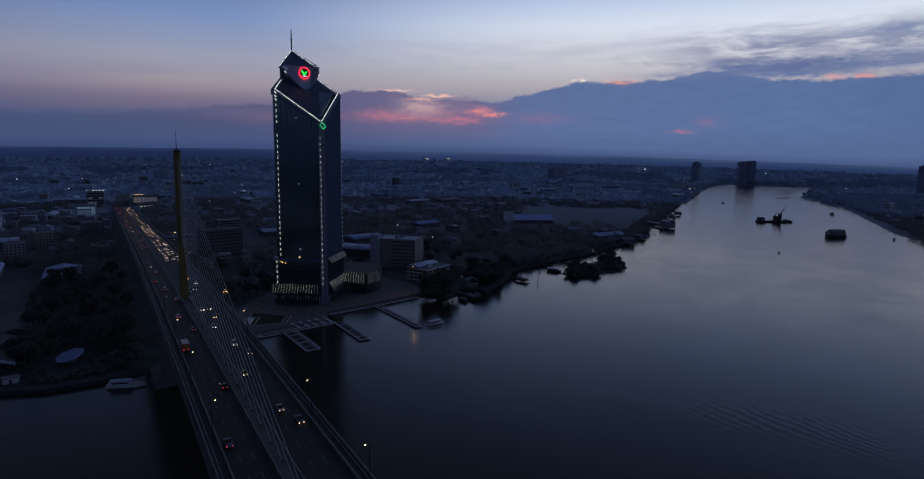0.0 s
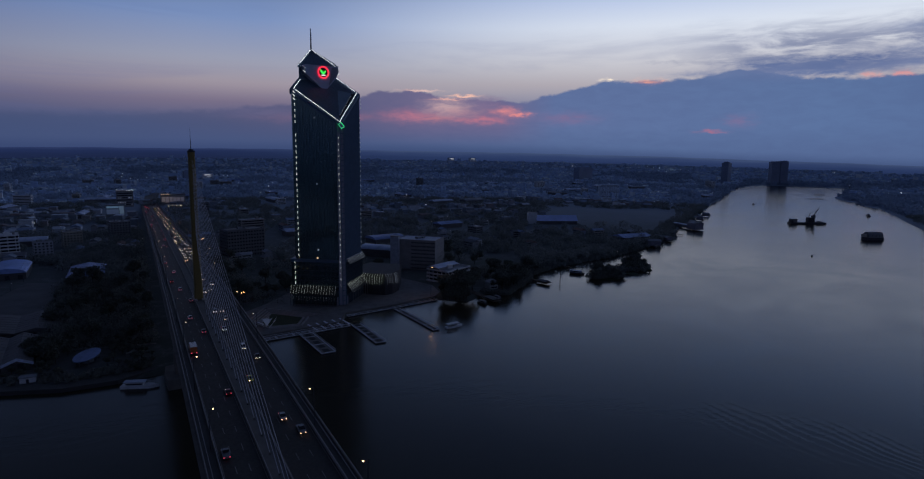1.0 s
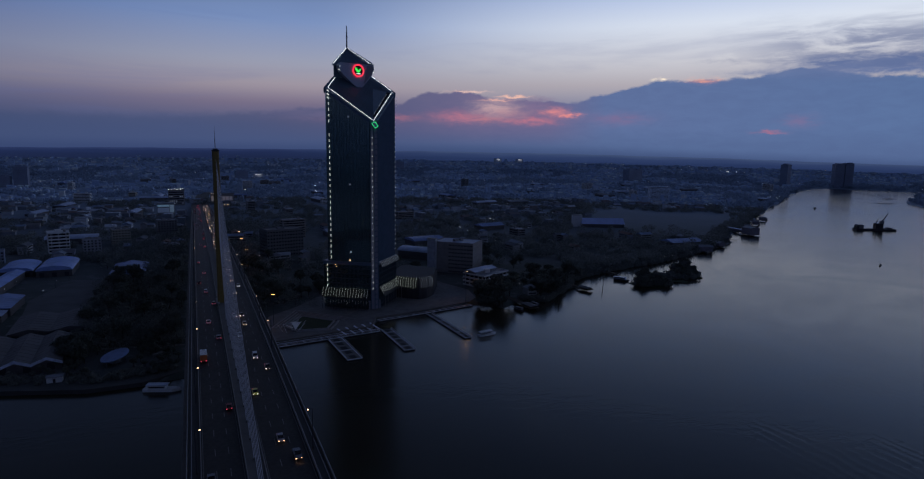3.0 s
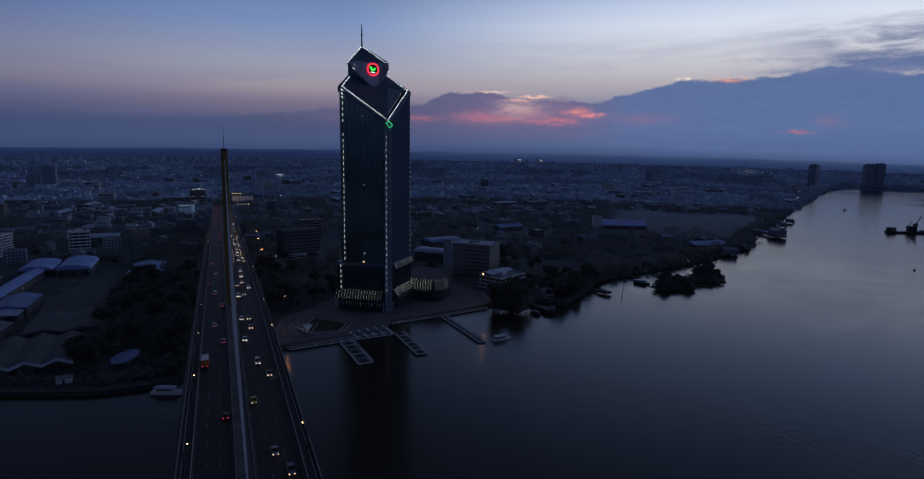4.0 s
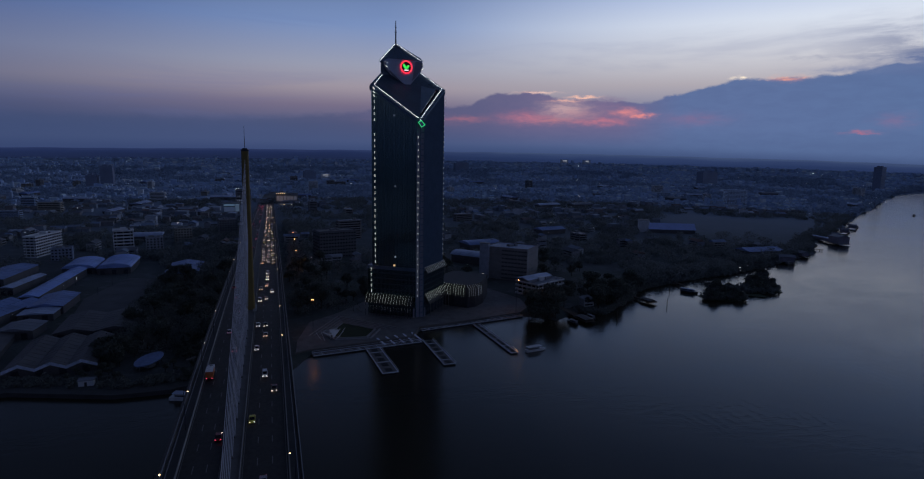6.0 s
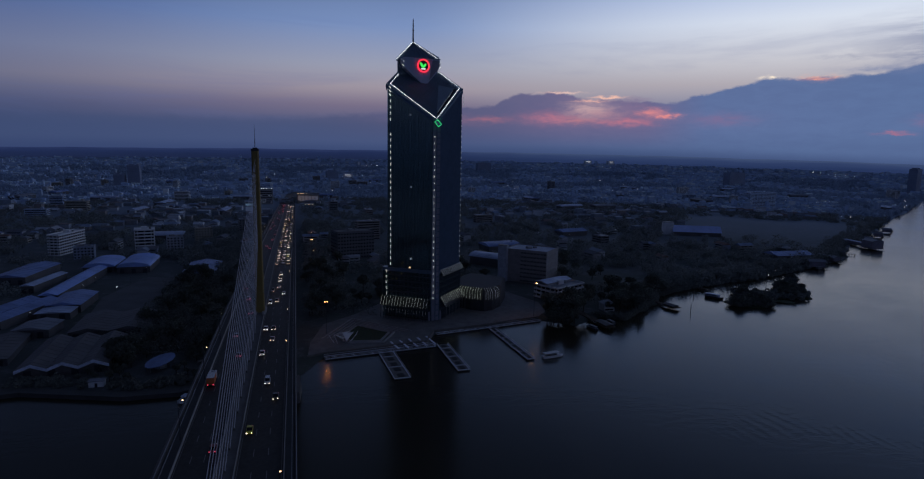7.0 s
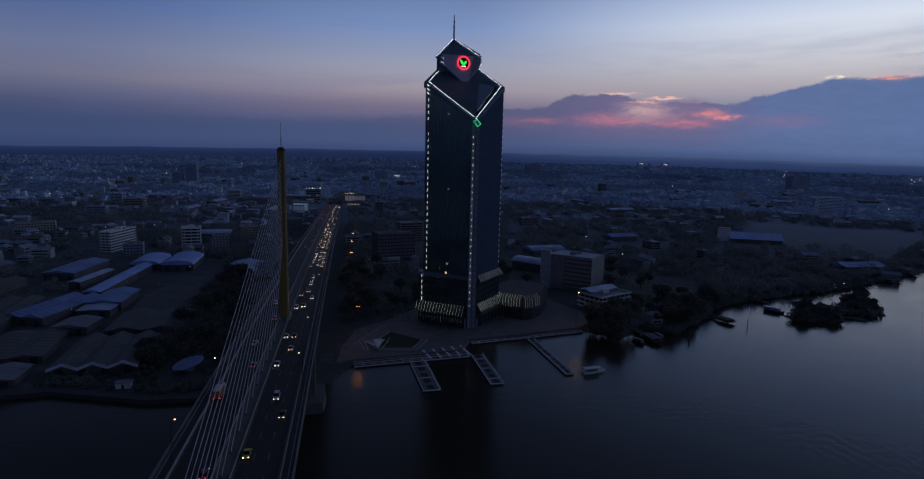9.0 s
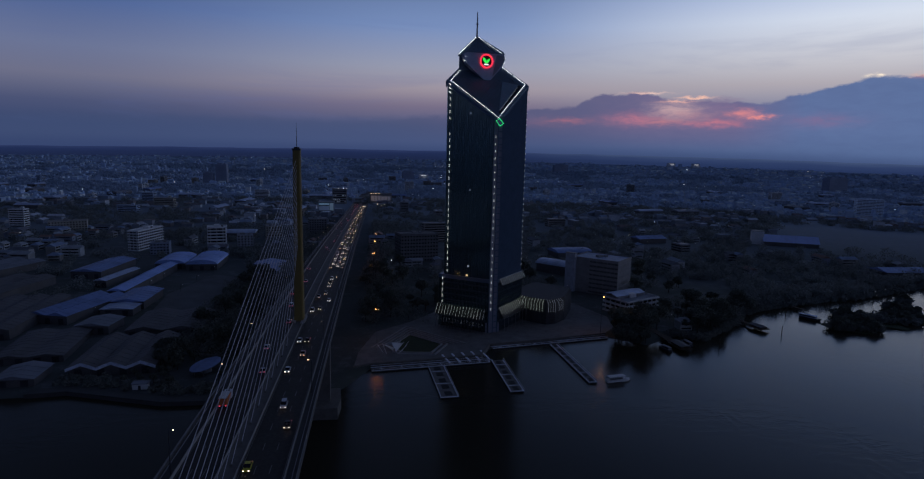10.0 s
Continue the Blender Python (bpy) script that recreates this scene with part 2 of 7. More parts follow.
def water_material():
    mt = bpy.data.materials.new("river_water")
    mt.use_nodes = True
    N = Nodes(mt.node_tree)
    p = mt.node_tree.nodes["Principled BSDF"]
    co = N.add("ShaderNodeTexCoord").outputs["Object"]
    big = N.noise(co, 0.006, 3, 0.5, 0.8)
    N.put(p.inputs["Base Color"], N.ramp(big, [(0.3, (0.03, 0.026, 0.018, 1)), (0.7, (0.038, 0.033, 0.022, 1))]))
    p.inputs["IOR"].default_value = 1.33
    p.inputs["Specular IOR Level"].default_value = 0.27
    p.inputs["Specular Tint"].default_value = (1.0, 0.93, 0.8, 1)
    calm = N.noise(co, 0.011, 4, 0.6, 1.2)
    # roughness falls upstream, set for the reflections in the camera's view
    at = N.add("ShaderNodeSeparateXYZ")
    N.put(at.inputs[0], co)
    reach = N.m("ADD", N.m("MULTIPLY", at.outputs[0], 0.6), N.m("MULTIPLY", at.outputs[1], 0.8))
    N.put(p.inputs["Roughness"], N.m("ADD", N.span(reach, -60.0, 420.0, 0.06, 0.04), N.span(calm, 0.3, 0.7, 0.1, 0.16)))
    mp = N.add("ShaderNodeMapping")
    N.put(mp.inputs[0], co)
    mp.inputs["Rotation"].default_value = (0, 0, 0.6)
    mp.inputs["Scale"].default_value = (0.42, 1.0, 1.0)
    rip = N.noise(mp.outputs[0], 0.22, 4, 0.6, 0.4)
    fine = N.noise(co, 1.1, 3, 0.6)
    # patches of wake ripples running along the open river
    bent = N.m("ADD", at.outputs[0], N.m("MULTIPLY", N.noise(co, 0.012, 2, 0.5), 26.0))
    bent = N.m("ADD", bent, N.m("MULTIPLY", N.noise(co, 0.07, 2, 0.5), 3.5))
    crest = N.m("SINE", N.m("MULTIPLY", bent, 1.14))
    patch = N.span(N.noise(co, 0.016, 3, 0.55, 0.5), 0.47, 0.62)
    zone = N.m("MULTIPLY", N.m("MULTIPLY", N.span(at.outputs[0], 150.0, 240.0), N.span(at.outputs[0], 460.0, 360.0)), N.m("MULTIPLY", N.span(at.outputs[1], -330.0, -230.0), N.span(at.outputs[1], 50.0, -10.0)))
    zone = N.m("MULTIPLY", zone, patch)
    h = N.m("ADD", N.m("MULTIPLY", rip, 0.4), N.m("MULTIPLY", fine, 0.08))
    h = N.m("ADD", h, N.m("MULTIPLY", N.m("MULTIPLY", crest, zone), 0.06))
    b = N.add("ShaderNodeBump")
    b.inputs["Strength"].default_value = 0.5
    b.inputs["Distance"].default_value = 0.35
    N.put(b.inputs["Height"], h)
    N.put(p.inputs["Normal"], b.outputs[0])
    return mt


def ground_material():
    mt = bpy.data.materials.new("urban_ground")
    mt.use_nodes = True
    N = Nodes(mt.node_tree)
    p = mt.node_tree.nodes["Principled BSDF"]
    co = N.add("ShaderNodeTexCoord").outputs["Object"]
    a = N.noise(co, 0.009, 5, 0.6, 0.5)
    b = N.noise(co, 0.08, 5, 0.6)
    c = N.mix(N.span(a, 0.38, 0.62), (0.075, 0.085, 0.075, 1), (0.11, 0.115, 0.115, 1))
    c = N.mix(N.span(b, 0.5, 0.72), c, (0.16, 0.165, 0.17, 1))
    c = N.mix(N.span(N.noise(co, 0.5, 4, 0.6), 0.35, 0.7, 0.0, 0.5), c, (0.07, 0.08, 0.065, 1))
    # haze painted into the ground: paler and bluer with distance
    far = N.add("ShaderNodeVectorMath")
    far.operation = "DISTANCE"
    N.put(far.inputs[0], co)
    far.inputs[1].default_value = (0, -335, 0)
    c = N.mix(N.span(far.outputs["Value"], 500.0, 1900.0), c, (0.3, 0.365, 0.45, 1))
    N.put(p.inputs["Base Color"], c)
    p.inputs["Roughness"].default_value = 0.95
    p.inputs["Specular IOR Level"].default_value = 0.15
    return mt


CONCRETE = surface("weathered_concrete", (0.15, 0.138, 0.125), 0.85, scale=0.25)
PALE_CONCRETE = surface("pale_concrete", (0.33, 0.31, 0.29), 0.8, scale=0.3, vary=0.25)
ASPHALT = surface("asphalt", (0.023, 0.0195, 0.0175), 0.7, scale=0.12, vary=0.3, bump=0.3)
PAINT_LINE = surface("road_paint", (0.16, 0.16, 0.155), 0.7, vary=0.4, scale=1.5)
YELLOW_STEEL = surface("ochre_painted_steel", (0.235, 0.162, 0.045), 0.55, vary=0.2, scale=0.2, bump=0.05)
CABLE = surface("cable_sheath", (0.62, 0.59, 0.6), 0.5, vary=0.15, scale=0.4, bump=0.0)
RAIL_STEEL = surface("galvanised_rail", (0.27, 0.265, 0.26), 0.5, 0.4, vary=0.2)
DARK_STEEL = surface("dark_painted_steel", (0.05, 0.05, 0.06), 0.5, 0.3)
WHITE_PAINT = surface("white_render", (0.68, 0.68, 0.68), 0.8, vary=0.22, scale=0.25)
CREAM = surface("cream_render", (0.42, 0.39, 0.33), 0.85, vary=0.25, scale=0.2)
GREY_RENDER = surface("grey_render", (0.24, 0.24, 0.25), 0.85, vary=0.25, scale=0.2)
BROWN_RENDER = surface("grey_brown_render", (0.3, 0.28, 0.27), 0.85, vary=0.25, scale=0.2)
ROOF_BLUE = surface("blue_sheet_roof", (0.19, 0.26, 0.47), 0.5, 0.1, vary=0.5, scale=0.06)
ROOF_GREY = surface("grey_sheet_roof", (0.2, 0.21, 0.24), 0.6, 0.1, vary=0.35, scale=0.08)
ROOF_DARK = surface("dark_rusted_roof", (0.12, 0.112, 0.112), 0.7, vary=0.4, scale=0.08)
ROOF_PALE = surface("pale_sheet_roof", (0.42, 0.48, 0.62), 0.5, 0.1, vary=0.4, scale=0.1)
ROOF_BRIGHT = surface("bright_blue_sheet_roof", (0.5, 0.6, 0.92), 0.45, 0.1, vary=0.2, scale=0.1)
ROOF_BRIGHT_DULL = surface("blue_coated_roof", (0.3, 0.42, 0.76), 0.5, 0.1, vary=0.35, scale=0.06)
PONTOON_DECK = surface("pontoon_deck", (0.74, 0.77, 0.84), 0.7, vary=0.25)
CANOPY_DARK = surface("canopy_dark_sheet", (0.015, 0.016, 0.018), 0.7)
PAVING = surface("stone_paving", (0.17, 0.165, 0.16), 0.8, vary=0.45, scale=0.2)
DARK_PAVING = surface("dark_paving", (0.065, 0.063, 0.062), 0.8, vary=0.3, scale=0.2)
LAWN = surface("lawn", (0.03, 0.045, 0.018), 0.95, vary=0.4, scale=0.2)
DARK_OPENING = glass("shaded_window_glass", (0.015, 0.017, 0.02), 0.15)
TOWER_GLASS = surface("tower_solar_glass", (0.24, 0.36, 0.34), 0.12, 0.96, vary=0.25, scale=0.06, bump=0.0)
ROOF_GLASS = surface("roof_solar_glass", (0.1, 0.145, 0.19), 0.5, 0.1, vary=0.25, scale=0.06, bump=0.0)
TOWER_PANEL = surface("tower_cladding", (0.12, 0.175, 0.24), 0.45, 0.2, vary=0.2, scale=0.15, bump=0.0)
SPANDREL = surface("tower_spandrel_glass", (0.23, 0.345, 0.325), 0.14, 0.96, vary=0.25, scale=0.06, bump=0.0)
TOWER_FIN = surface("tower_mullion", (0.055, 0.08, 0.095), 0.4, 0.3, vary=0.2, scale=0.2, bump=0.0)
TOWER_PALE = surface("tower_corner_stone", (0.26, 0.26, 0.31), 0.6, vary=0.2, scale=0.2)
BARK = surface("bark", (0.07, 0.05, 0.035), 0.9, vary=0.4, scale=0.8)
LEAF = surface("foliage", (0.125, 0.145, 0.12), 0.7, vary=0.45, scale=0.25, bump=0.0, island=0.35)
LEAF_DARK = surface("far_foliage", (0.195, 0.206, 0.185), 0.85, vary=0.4, scale=0.02, bump=0.0, island=0.1)
RUBBER = surface("tyre_rubber", (0.02, 0.02, 0.02), 0.85)
CAR_GLASS = glass("car_glass", (0.01, 0.01, 0.012), 0.06, 0.6)
HOUSE_WALLS = palette("house_walls", [(0.31, 0.34, 0.38), (0.25, 0.28, 0.32), (0.36, 0.4, 0.45), (0.31, 0.31, 0.33), (0.27, 0.32, 0.38), (0.6, 0.62, 0.66), (0.3, 0.27, 0.26)])
HOUSE_ROOFS = palette("house_roofs", [(0.2, 0.22, 0.25), (0.23, 0.18, 0.17), (0.27, 0.31, 0.37), (0.19, 0.2, 0.23), (0.28, 0.35, 0.47), (0.36, 0.39, 0.43), (0.22, 0.21, 0.21), (0.56, 0.6, 0.67)])
# Distance haze is put into these colours: paler, bluer, low in contrast
HAZED_WALLS = palette("far_house_walls", [(0.51, 0.62, 0.78), (0.45, 0.56, 0.73), (0.55, 0.66, 0.78), (0.48, 0.59, 0.76), (0.45, 0.57, 0.77), (0.76, 0.78, 0.78), (0.43, 0.51, 0.62)], stain=0.25)
HAZED_ROOFS = palette("far_house_roofs", [(0.38, 0.47, 0.62), (0.39, 0.47, 0.61), (0.41, 0.53, 0.70), (0.35, 0.45, 0.58), (0.41, 0.53, 0.73), (0.47, 0.58, 0.73), (0.38, 0.46, 0.58), (0.70, 0.78, 0.78)], stain=0.25)
HALF_HAZED_LEAF = surface("half_hazed_foliage", (0.225, 0.243, 0.232), 0.9, vary=0.45, scale=0.02, bump=0.0, island=0.06)
HAZED_LEAF = surface("hazed_far_foliage", (0.33, 0.41, 0.52), 0.9, vary=0.3, scale=0.02, bump=0.0, island=0.1)


def let_light_through(mt, k=0.3):
    """Thin leaves pass part of the light."""
    N = Nodes(mt.node_tree)
    p = mt.node_tree.nodes["Principled BSDF"]
    tr = N.add("ShaderNodeBsdfTranslucent")
    N.put(tr.inputs[0], p.inputs["Base Color"].links[0].from_socket)
    mixer = N.add("ShaderNodeMixShader")
    mixer.inputs[0].default_value = k
    N.put(mixer.inputs[1], p.outputs[0])
    N.put(mixer.inputs[2], tr.outputs[0])
    N.put(mt.node_tree.nodes["Material Output"].inputs[0], mixer.outputs[0])


for leaf in (LEAF, LEAF_DARK, HALF_HAZED_LEAF, HAZED_LEAF):
    let_light_through(leaf)
LED_WHITE = lamp("white_led", (0.92, 0.97, 1.0), 1.8)
LED_DASH = lamp("edge_led", (0.95, 0.97, 0.9), 0.8)
LED_GREEN = lamp("green_neon", (0.02, 0.8, 0.2), 1.0)
LED_RED = lamp("red_neon", (1.0, 0.01, 0.03), 1.3)
SIGN_GREEN = lamp("green_sign", (0.0, 0.9, 0.03), 1.0)
SIGN_WHITE = lamp("white_sign", (1, 0.95, 0.9), 1.0)
STRIP_WARM = lamp("canopy_strip", (0.86, 0.97, 0.84), 0.42)
STRIP_DIM = lamp("canopy_strip_dim", (0.55, 0.65, 0.75), 0.2)
SODIUM = lamp("sodium_lamp", (1.0, 0.36, 0.11), 14.0)
WARM_LAMP = lamp("warm_lamp", (1.0, 0.6, 0.28), 4.5)
HEADLIGHT = lamp("headlight", (1.0, 0.76, 0.58), 5.5)
HEADLIGHT_AMBER = lamp("amber_headlight", (1.0, 0.5, 0.25), 4.5)
TAILLIGHT = lamp("taillight", (1.0, 0.04, 0.08), 1.0)
YARD_LAMP = lamp("white_yard_lamp", (0.96, 0.96, 0.92), 5.0)
OFFICE_LIT = lamp("office_lit_window", (0.7, 0.83, 1.0), 0.17)
WINDOW_FAINT = lamp("faint_window", (0.6, 0.7, 0.8), 0.05)
WINDOW_WARM = lamp("warm_window", (1.0, 0.7, 0.35), 0.6)
FAR_LIGHTS = lamp("far_town_lights", (1.0, 0.84, 0.68), 4.0)
COOL_LIGHTS = lamp("cool_town_lights", (0.9, 0.95, 1.0), 4.0)


# ---- mesh helpers ----
class M:
    """Vertices and faces of one mesh."""

    def __init__(self):
        self.v, self.f = [], []

    def add(self, vs, fs):
        n = len(self.v)
        self.v += [tuple(q) for q in vs]
        self.f += [tuple(i + n for i in q) for q in fs]
        return self

    def box(self, x, y, z, sx, sy, sz, rz=0.0):
        """Box centred in plan on x, y, standing on z."""
        c, s = math.cos(radians(rz)), math.sin(radians(rz))
        vs = []
        for h in (z, z + sz):
            for a, b in ((-1, -1), (1, -1), (1, 1), (-1, 1)):
                px, py = a * sx / 2, b * sy / 2
                vs.append((x + px * c - py * s, y + px * s + py * c, h))
        return self.add(vs, [(3, 2, 1, 0), (4, 5, 6, 7), (0, 1, 5, 4), (1, 2, 6, 5), (2, 3, 7, 6), (3, 0, 4, 7)])

    def prism(self, pts, z0, z1):
        """Upright prism over a plan polygon; z0, z1 may be one height for each corner."""
        n = len(pts)
        lo = z0 if isinstance(z0, (list, tuple)) else [z0] * n
        hi = z1 if isinstance(z1, (list, tuple)) else [z1] * n
        vs = [(p[0], p[1], h) for p, h in zip(pts, lo)] + [(p[0], p[1], h) for p, h in zip(pts, hi)]
        fs = [tuple(range(n))[::-1], tuple(range(n, 2 * n))] + [(i, (i + 1) % n, n + (i + 1) % n, n + i) for i in range(n)]
        return self.add(vs, fs)

    def tube(self, p, q, r, n=6, r2=None):
        p, q = Vector(p), Vector(q)
        d = (q - p).normalized()
        a = d.orthogonal().normalized()
        b = d.cross(a)
        r2 = r if r2 is None else r2
        ring = [(math.cos(2 * math.pi * i / n), math.sin(2 * math.pi * i / n)) for i in range(n)]
        vs = [p + (a * c + b * s) * r for c, s in ring] + [q + (a * c + b * s) * r2 for c, s in ring]
        return self.add(vs, [tuple(range(n))[::-1], tuple(range(n, 2 * n))] + [(i, (i + 1) % n, n + (i + 1) % n, n + i) for i in range(n)])

    def gable(self, x, y, z, sx, sy, eave, ridge, rz=0.0, over=0.4):
        """Ridged roof over a box plan, ridge along local x."""
        c, s = math.cos(radians(rz)), math.sin(radians(rz))
        hx, hy = sx / 2 + over, sy / 2 + over
        vs = []
        for px, py, h in ((-hx, -hy, eave), (hx, -hy, eave), (hx, hy, eave), (-hx, hy, eave), (-hx, 0, ridge), (hx, 0, ridge)):
            vs.append((x + px * c - py * s, y + px * s + py * c, z + h))
        return self.add(vs, [(0, 1, 5, 4), (2, 3, 4, 5), (0, 4, 3), (1, 2, 5), (3, 2, 1, 0)])

    def slab(self, top, thick):
        """Flat panel from its corner points, given thickness downwards."""
        n = len(top)
        return self.add([tuple(p) for p in top] + [(p[0], p[1], p[2] - thick) for p in top], [tuple(range(n)), tuple(range(n, 2 * n))[::-1]] + [((i + 1) % n, i, n + i, n + (i + 1) % n) for i in range(n)])

    def bar(self, p, q, w, h):
        """Rectangular bar from p to q, its top face upright."""
        p, q = Vector(p), Vector(q)
        d = (q - p).normalized()
        side = d.cross(Vector((0, 0, 1)))
        side = (side.normalized() if side.length > 1e-4 else Vector((1, 0, 0))) * (w / 2)
        upv = side.cross(d).normalized() * (h / 2)
        vs = [e + s * side + t * upv for e in (p, q) for s, t in ((-1, -1), (1, -1), (1, 1), (-1, 1))]
        return self.add(vs, [(3, 2, 1, 0), (4, 5, 6, 7), (0, 1, 5, 4), (1, 2, 6, 5), (2, 3, 7, 6), (3, 0, 4, 7)])

    def blob(self, x, y, z, rx, ry, rz, n=6):
        """Small rounded body (lamp bowl)."""
        vs, fs = [(x, y, z - rz)], []
        for k in (-0.5, 0.0, 0.5):
            c = math.cos(k * math.pi / 1.6)
            vs += [(x + rx * c * math.cos(2 * math.pi * i / n), y + ry * c * math.sin(2 * math.pi * i / n), z + rz * math.sin(k * math.pi / 1.6)) for i in range(n)]
        vs.append((x, y, z + rz))
        fs += [(0, 1 + (i + 1) % n, 1 + i) for i in range(n)]
        for k in range(2):
            fs += [(1 + k * n + i, 1 + k * n + (i + 1) % n, 1 + (k + 1) * n + (i + 1) % n, 1 + (k + 1) * n + i) for i in range(n)]
        fs += [(1 + 2 * n + i, 1 + 2 * n + (i + 1) % n, 1 + 3 * n) for i in range(n)]
        return self.add(vs, fs)

    def mesh(self, name, mat):
        me = bpy.data.meshes.new(name)
        me.from_pydata(self.v, [], self.f)
        me.materials.append(mat)
        me.update()
        return me


def part(name, m, mat, parent=None, label="", kind=""):
    """One mesh object, under its thing where a parent is given."""
    ob = new(name, m if isinstance(m, bpy.types.Mesh) else m.mesh(name, mat))
    ob.parent = parent
    return tagged(ob, label, kind=kind)


def thing(name, at, label, category, group="", rz=0.0):
    ob = new(name)
    ob.empty_display_size = 1.0
    ob.matrix_basis = pose(*at, 0, 0, rz)
    return tagged(ob, label, category, group)


# ---- land and river ----
NORTH = [(-5300, -900), (-700, -90), (-250, 2), (-132, 10), (-117, 13), (-66, -4), (-40, -4), (-22, -2), (16, 3), (20, 9), (26, 20), (31, 31), (33, 37), (100, 47), (110, 68), (150, 75), (195, 86), (216, 66), (245, 84), (262, 72), (300, 104), (326, 132), (347, 143), (386, 157), (430, 172), (466, 176), (531, 200), (600, 228), (690, 272), (760, 340), (920, 436), (1150, 594), (1436, 770), (1706, 955), (2000, 1135), (2290, 1252), (2620, 1195), (2900, 1160), (3300, 1215), (5400, 1500)]
SOUTH = [(5400, 1230), (3300, 1020), (2700, 985), (2460, 940), (2200, 850), (2000, 765), (1786, 656), (1500, 385), (1377, 294), (1076, 87), (1017, 33), (900, -150), (700, -420), (400, -520), (0, -500), (-600, -500), (-5300, -1500)]


def far_side(poly):
    return np.array(poly + ([(5400, 5400), (-5400, 5400)] if poly is NORTH else [(-5400, -5400), (5400, -5400)]), float)


def shore_distance(px, py):
    """Metres inland (negative: on the river) for arrays of places."""
    best, inside = np.full(px.shape, 1e9), np.zeros(px.shape, bool)
    for poly in (NORTH, SOUTH):
        ring = far_side(poly)
        for i in range(len(ring)):
            (ax, ay), (bx, by) = ring[i], ring[(i + 1) % len(ring)]
            if i < len(poly) - 1:
                t = np.clip(((px - ax) * (bx - ax) + (py - ay) * (by - ay)) / ((bx - ax) ** 2 + (by - ay) ** 2), 0, 1)
                best = np.minimum(best, np.hypot(px - ax - t * (bx - ax), py - ay - t * (by - ay)))
            cross = (ay > py) != (by > py)
            with np.errstate(divide="ignore", invalid="ignore"):
                inside ^= cross & (px < (bx - ax) * (py - ay) / (by - ay) + ax)
    return np.where(inside, best, -best)


RIM = 3300.0


def skyline(px, py):
    """Height of the land's far edge by bearing, fitted to the camera's horizon."""
    return 127 - RIM / 4560 * (127 - np.interp(np.degrees(np.arctan2(px - 3, py + 335)), [-30, -20, -5, 10, 30, 45, 55, 67], [88, 98, 110, 114, 112, 99, 84, 64]))


def lift(px, py):
    """Far ground raised to fill the camera's view up to the horizon."""
    r = np.hypot(px - 3, py + 335)
    return 0.56 * skyline(px, py) * np.clip((r - 2600) / (RIM - 2600), 0, 1) ** 1.4


def ground_height(px, py):
    sd = shore_distance(np.array([px], float), np.array([py], float))[0]
    return float(np.clip(sd * 0.7, -3, 2.0) + lift(px, py))


def build_land():
    xs = np.concatenate([np.arange(-5000, -420, 90), np.arange(-420, 900, 6), np.arange(900, 2700, 20), np.arange(2700, 5001, 60)])
    ys = np.concatenate([np.arange(-5200, -560, 160), np.arange(-560, -60, 25), np.arange(-60, 280, 5), np.arange(280, 1400, 14), np.arange(1400, 4700, 60)])
    X, Y = np.meshgrid(xs, ys)
    rough = 6 * np.sin(X * 0.021 + 3 * np.sin(Y * 0.013)) * np.clip((np.abs(X) - 480) / 200, 0, 1)
    sd = shore_distance(X, Y) + rough
    Z = np.clip(sd * 0.7, -3, 2.0) + lift(X, Y)
    r = np.hypot(X - 3, Y + 335)
    k = len(xs)
    idx = np.arange(X.size).reshape(X.shape)
    q = np.stack([idx[:-1, :-1], idx[:-1, 1:], idx[1:, 1:], idx[1:, :-1]], -1).reshape(-1, 4)
    q = q[(r.ravel()[q] < RIM + 40).any(1)]
    me = bpy.data.meshes.new("ground")
    me.from_pydata(np.stack([X, Y, Z], -1).reshape(-1, 3).tolist(), [], q.tolist())
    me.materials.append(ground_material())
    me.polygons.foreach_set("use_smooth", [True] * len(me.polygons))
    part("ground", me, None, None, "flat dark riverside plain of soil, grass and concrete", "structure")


build_land()
# backdrop sheet that closes the plain, its haze painted on as glow
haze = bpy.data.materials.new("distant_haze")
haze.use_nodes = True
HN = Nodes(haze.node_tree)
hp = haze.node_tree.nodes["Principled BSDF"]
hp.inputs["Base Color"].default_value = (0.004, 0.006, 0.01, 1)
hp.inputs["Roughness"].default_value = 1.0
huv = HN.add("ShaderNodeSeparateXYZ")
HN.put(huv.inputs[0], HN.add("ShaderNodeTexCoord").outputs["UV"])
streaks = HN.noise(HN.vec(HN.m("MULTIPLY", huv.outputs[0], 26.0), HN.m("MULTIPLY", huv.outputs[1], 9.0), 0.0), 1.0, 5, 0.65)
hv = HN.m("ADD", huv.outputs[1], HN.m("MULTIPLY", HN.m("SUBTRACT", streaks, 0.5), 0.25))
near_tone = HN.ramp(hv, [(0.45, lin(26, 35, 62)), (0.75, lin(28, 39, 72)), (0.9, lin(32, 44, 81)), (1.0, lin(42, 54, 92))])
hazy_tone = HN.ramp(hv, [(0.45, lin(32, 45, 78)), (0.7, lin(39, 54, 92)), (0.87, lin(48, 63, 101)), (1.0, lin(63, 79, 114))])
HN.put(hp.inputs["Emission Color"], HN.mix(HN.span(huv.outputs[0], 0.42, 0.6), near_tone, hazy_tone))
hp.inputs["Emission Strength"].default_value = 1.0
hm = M()
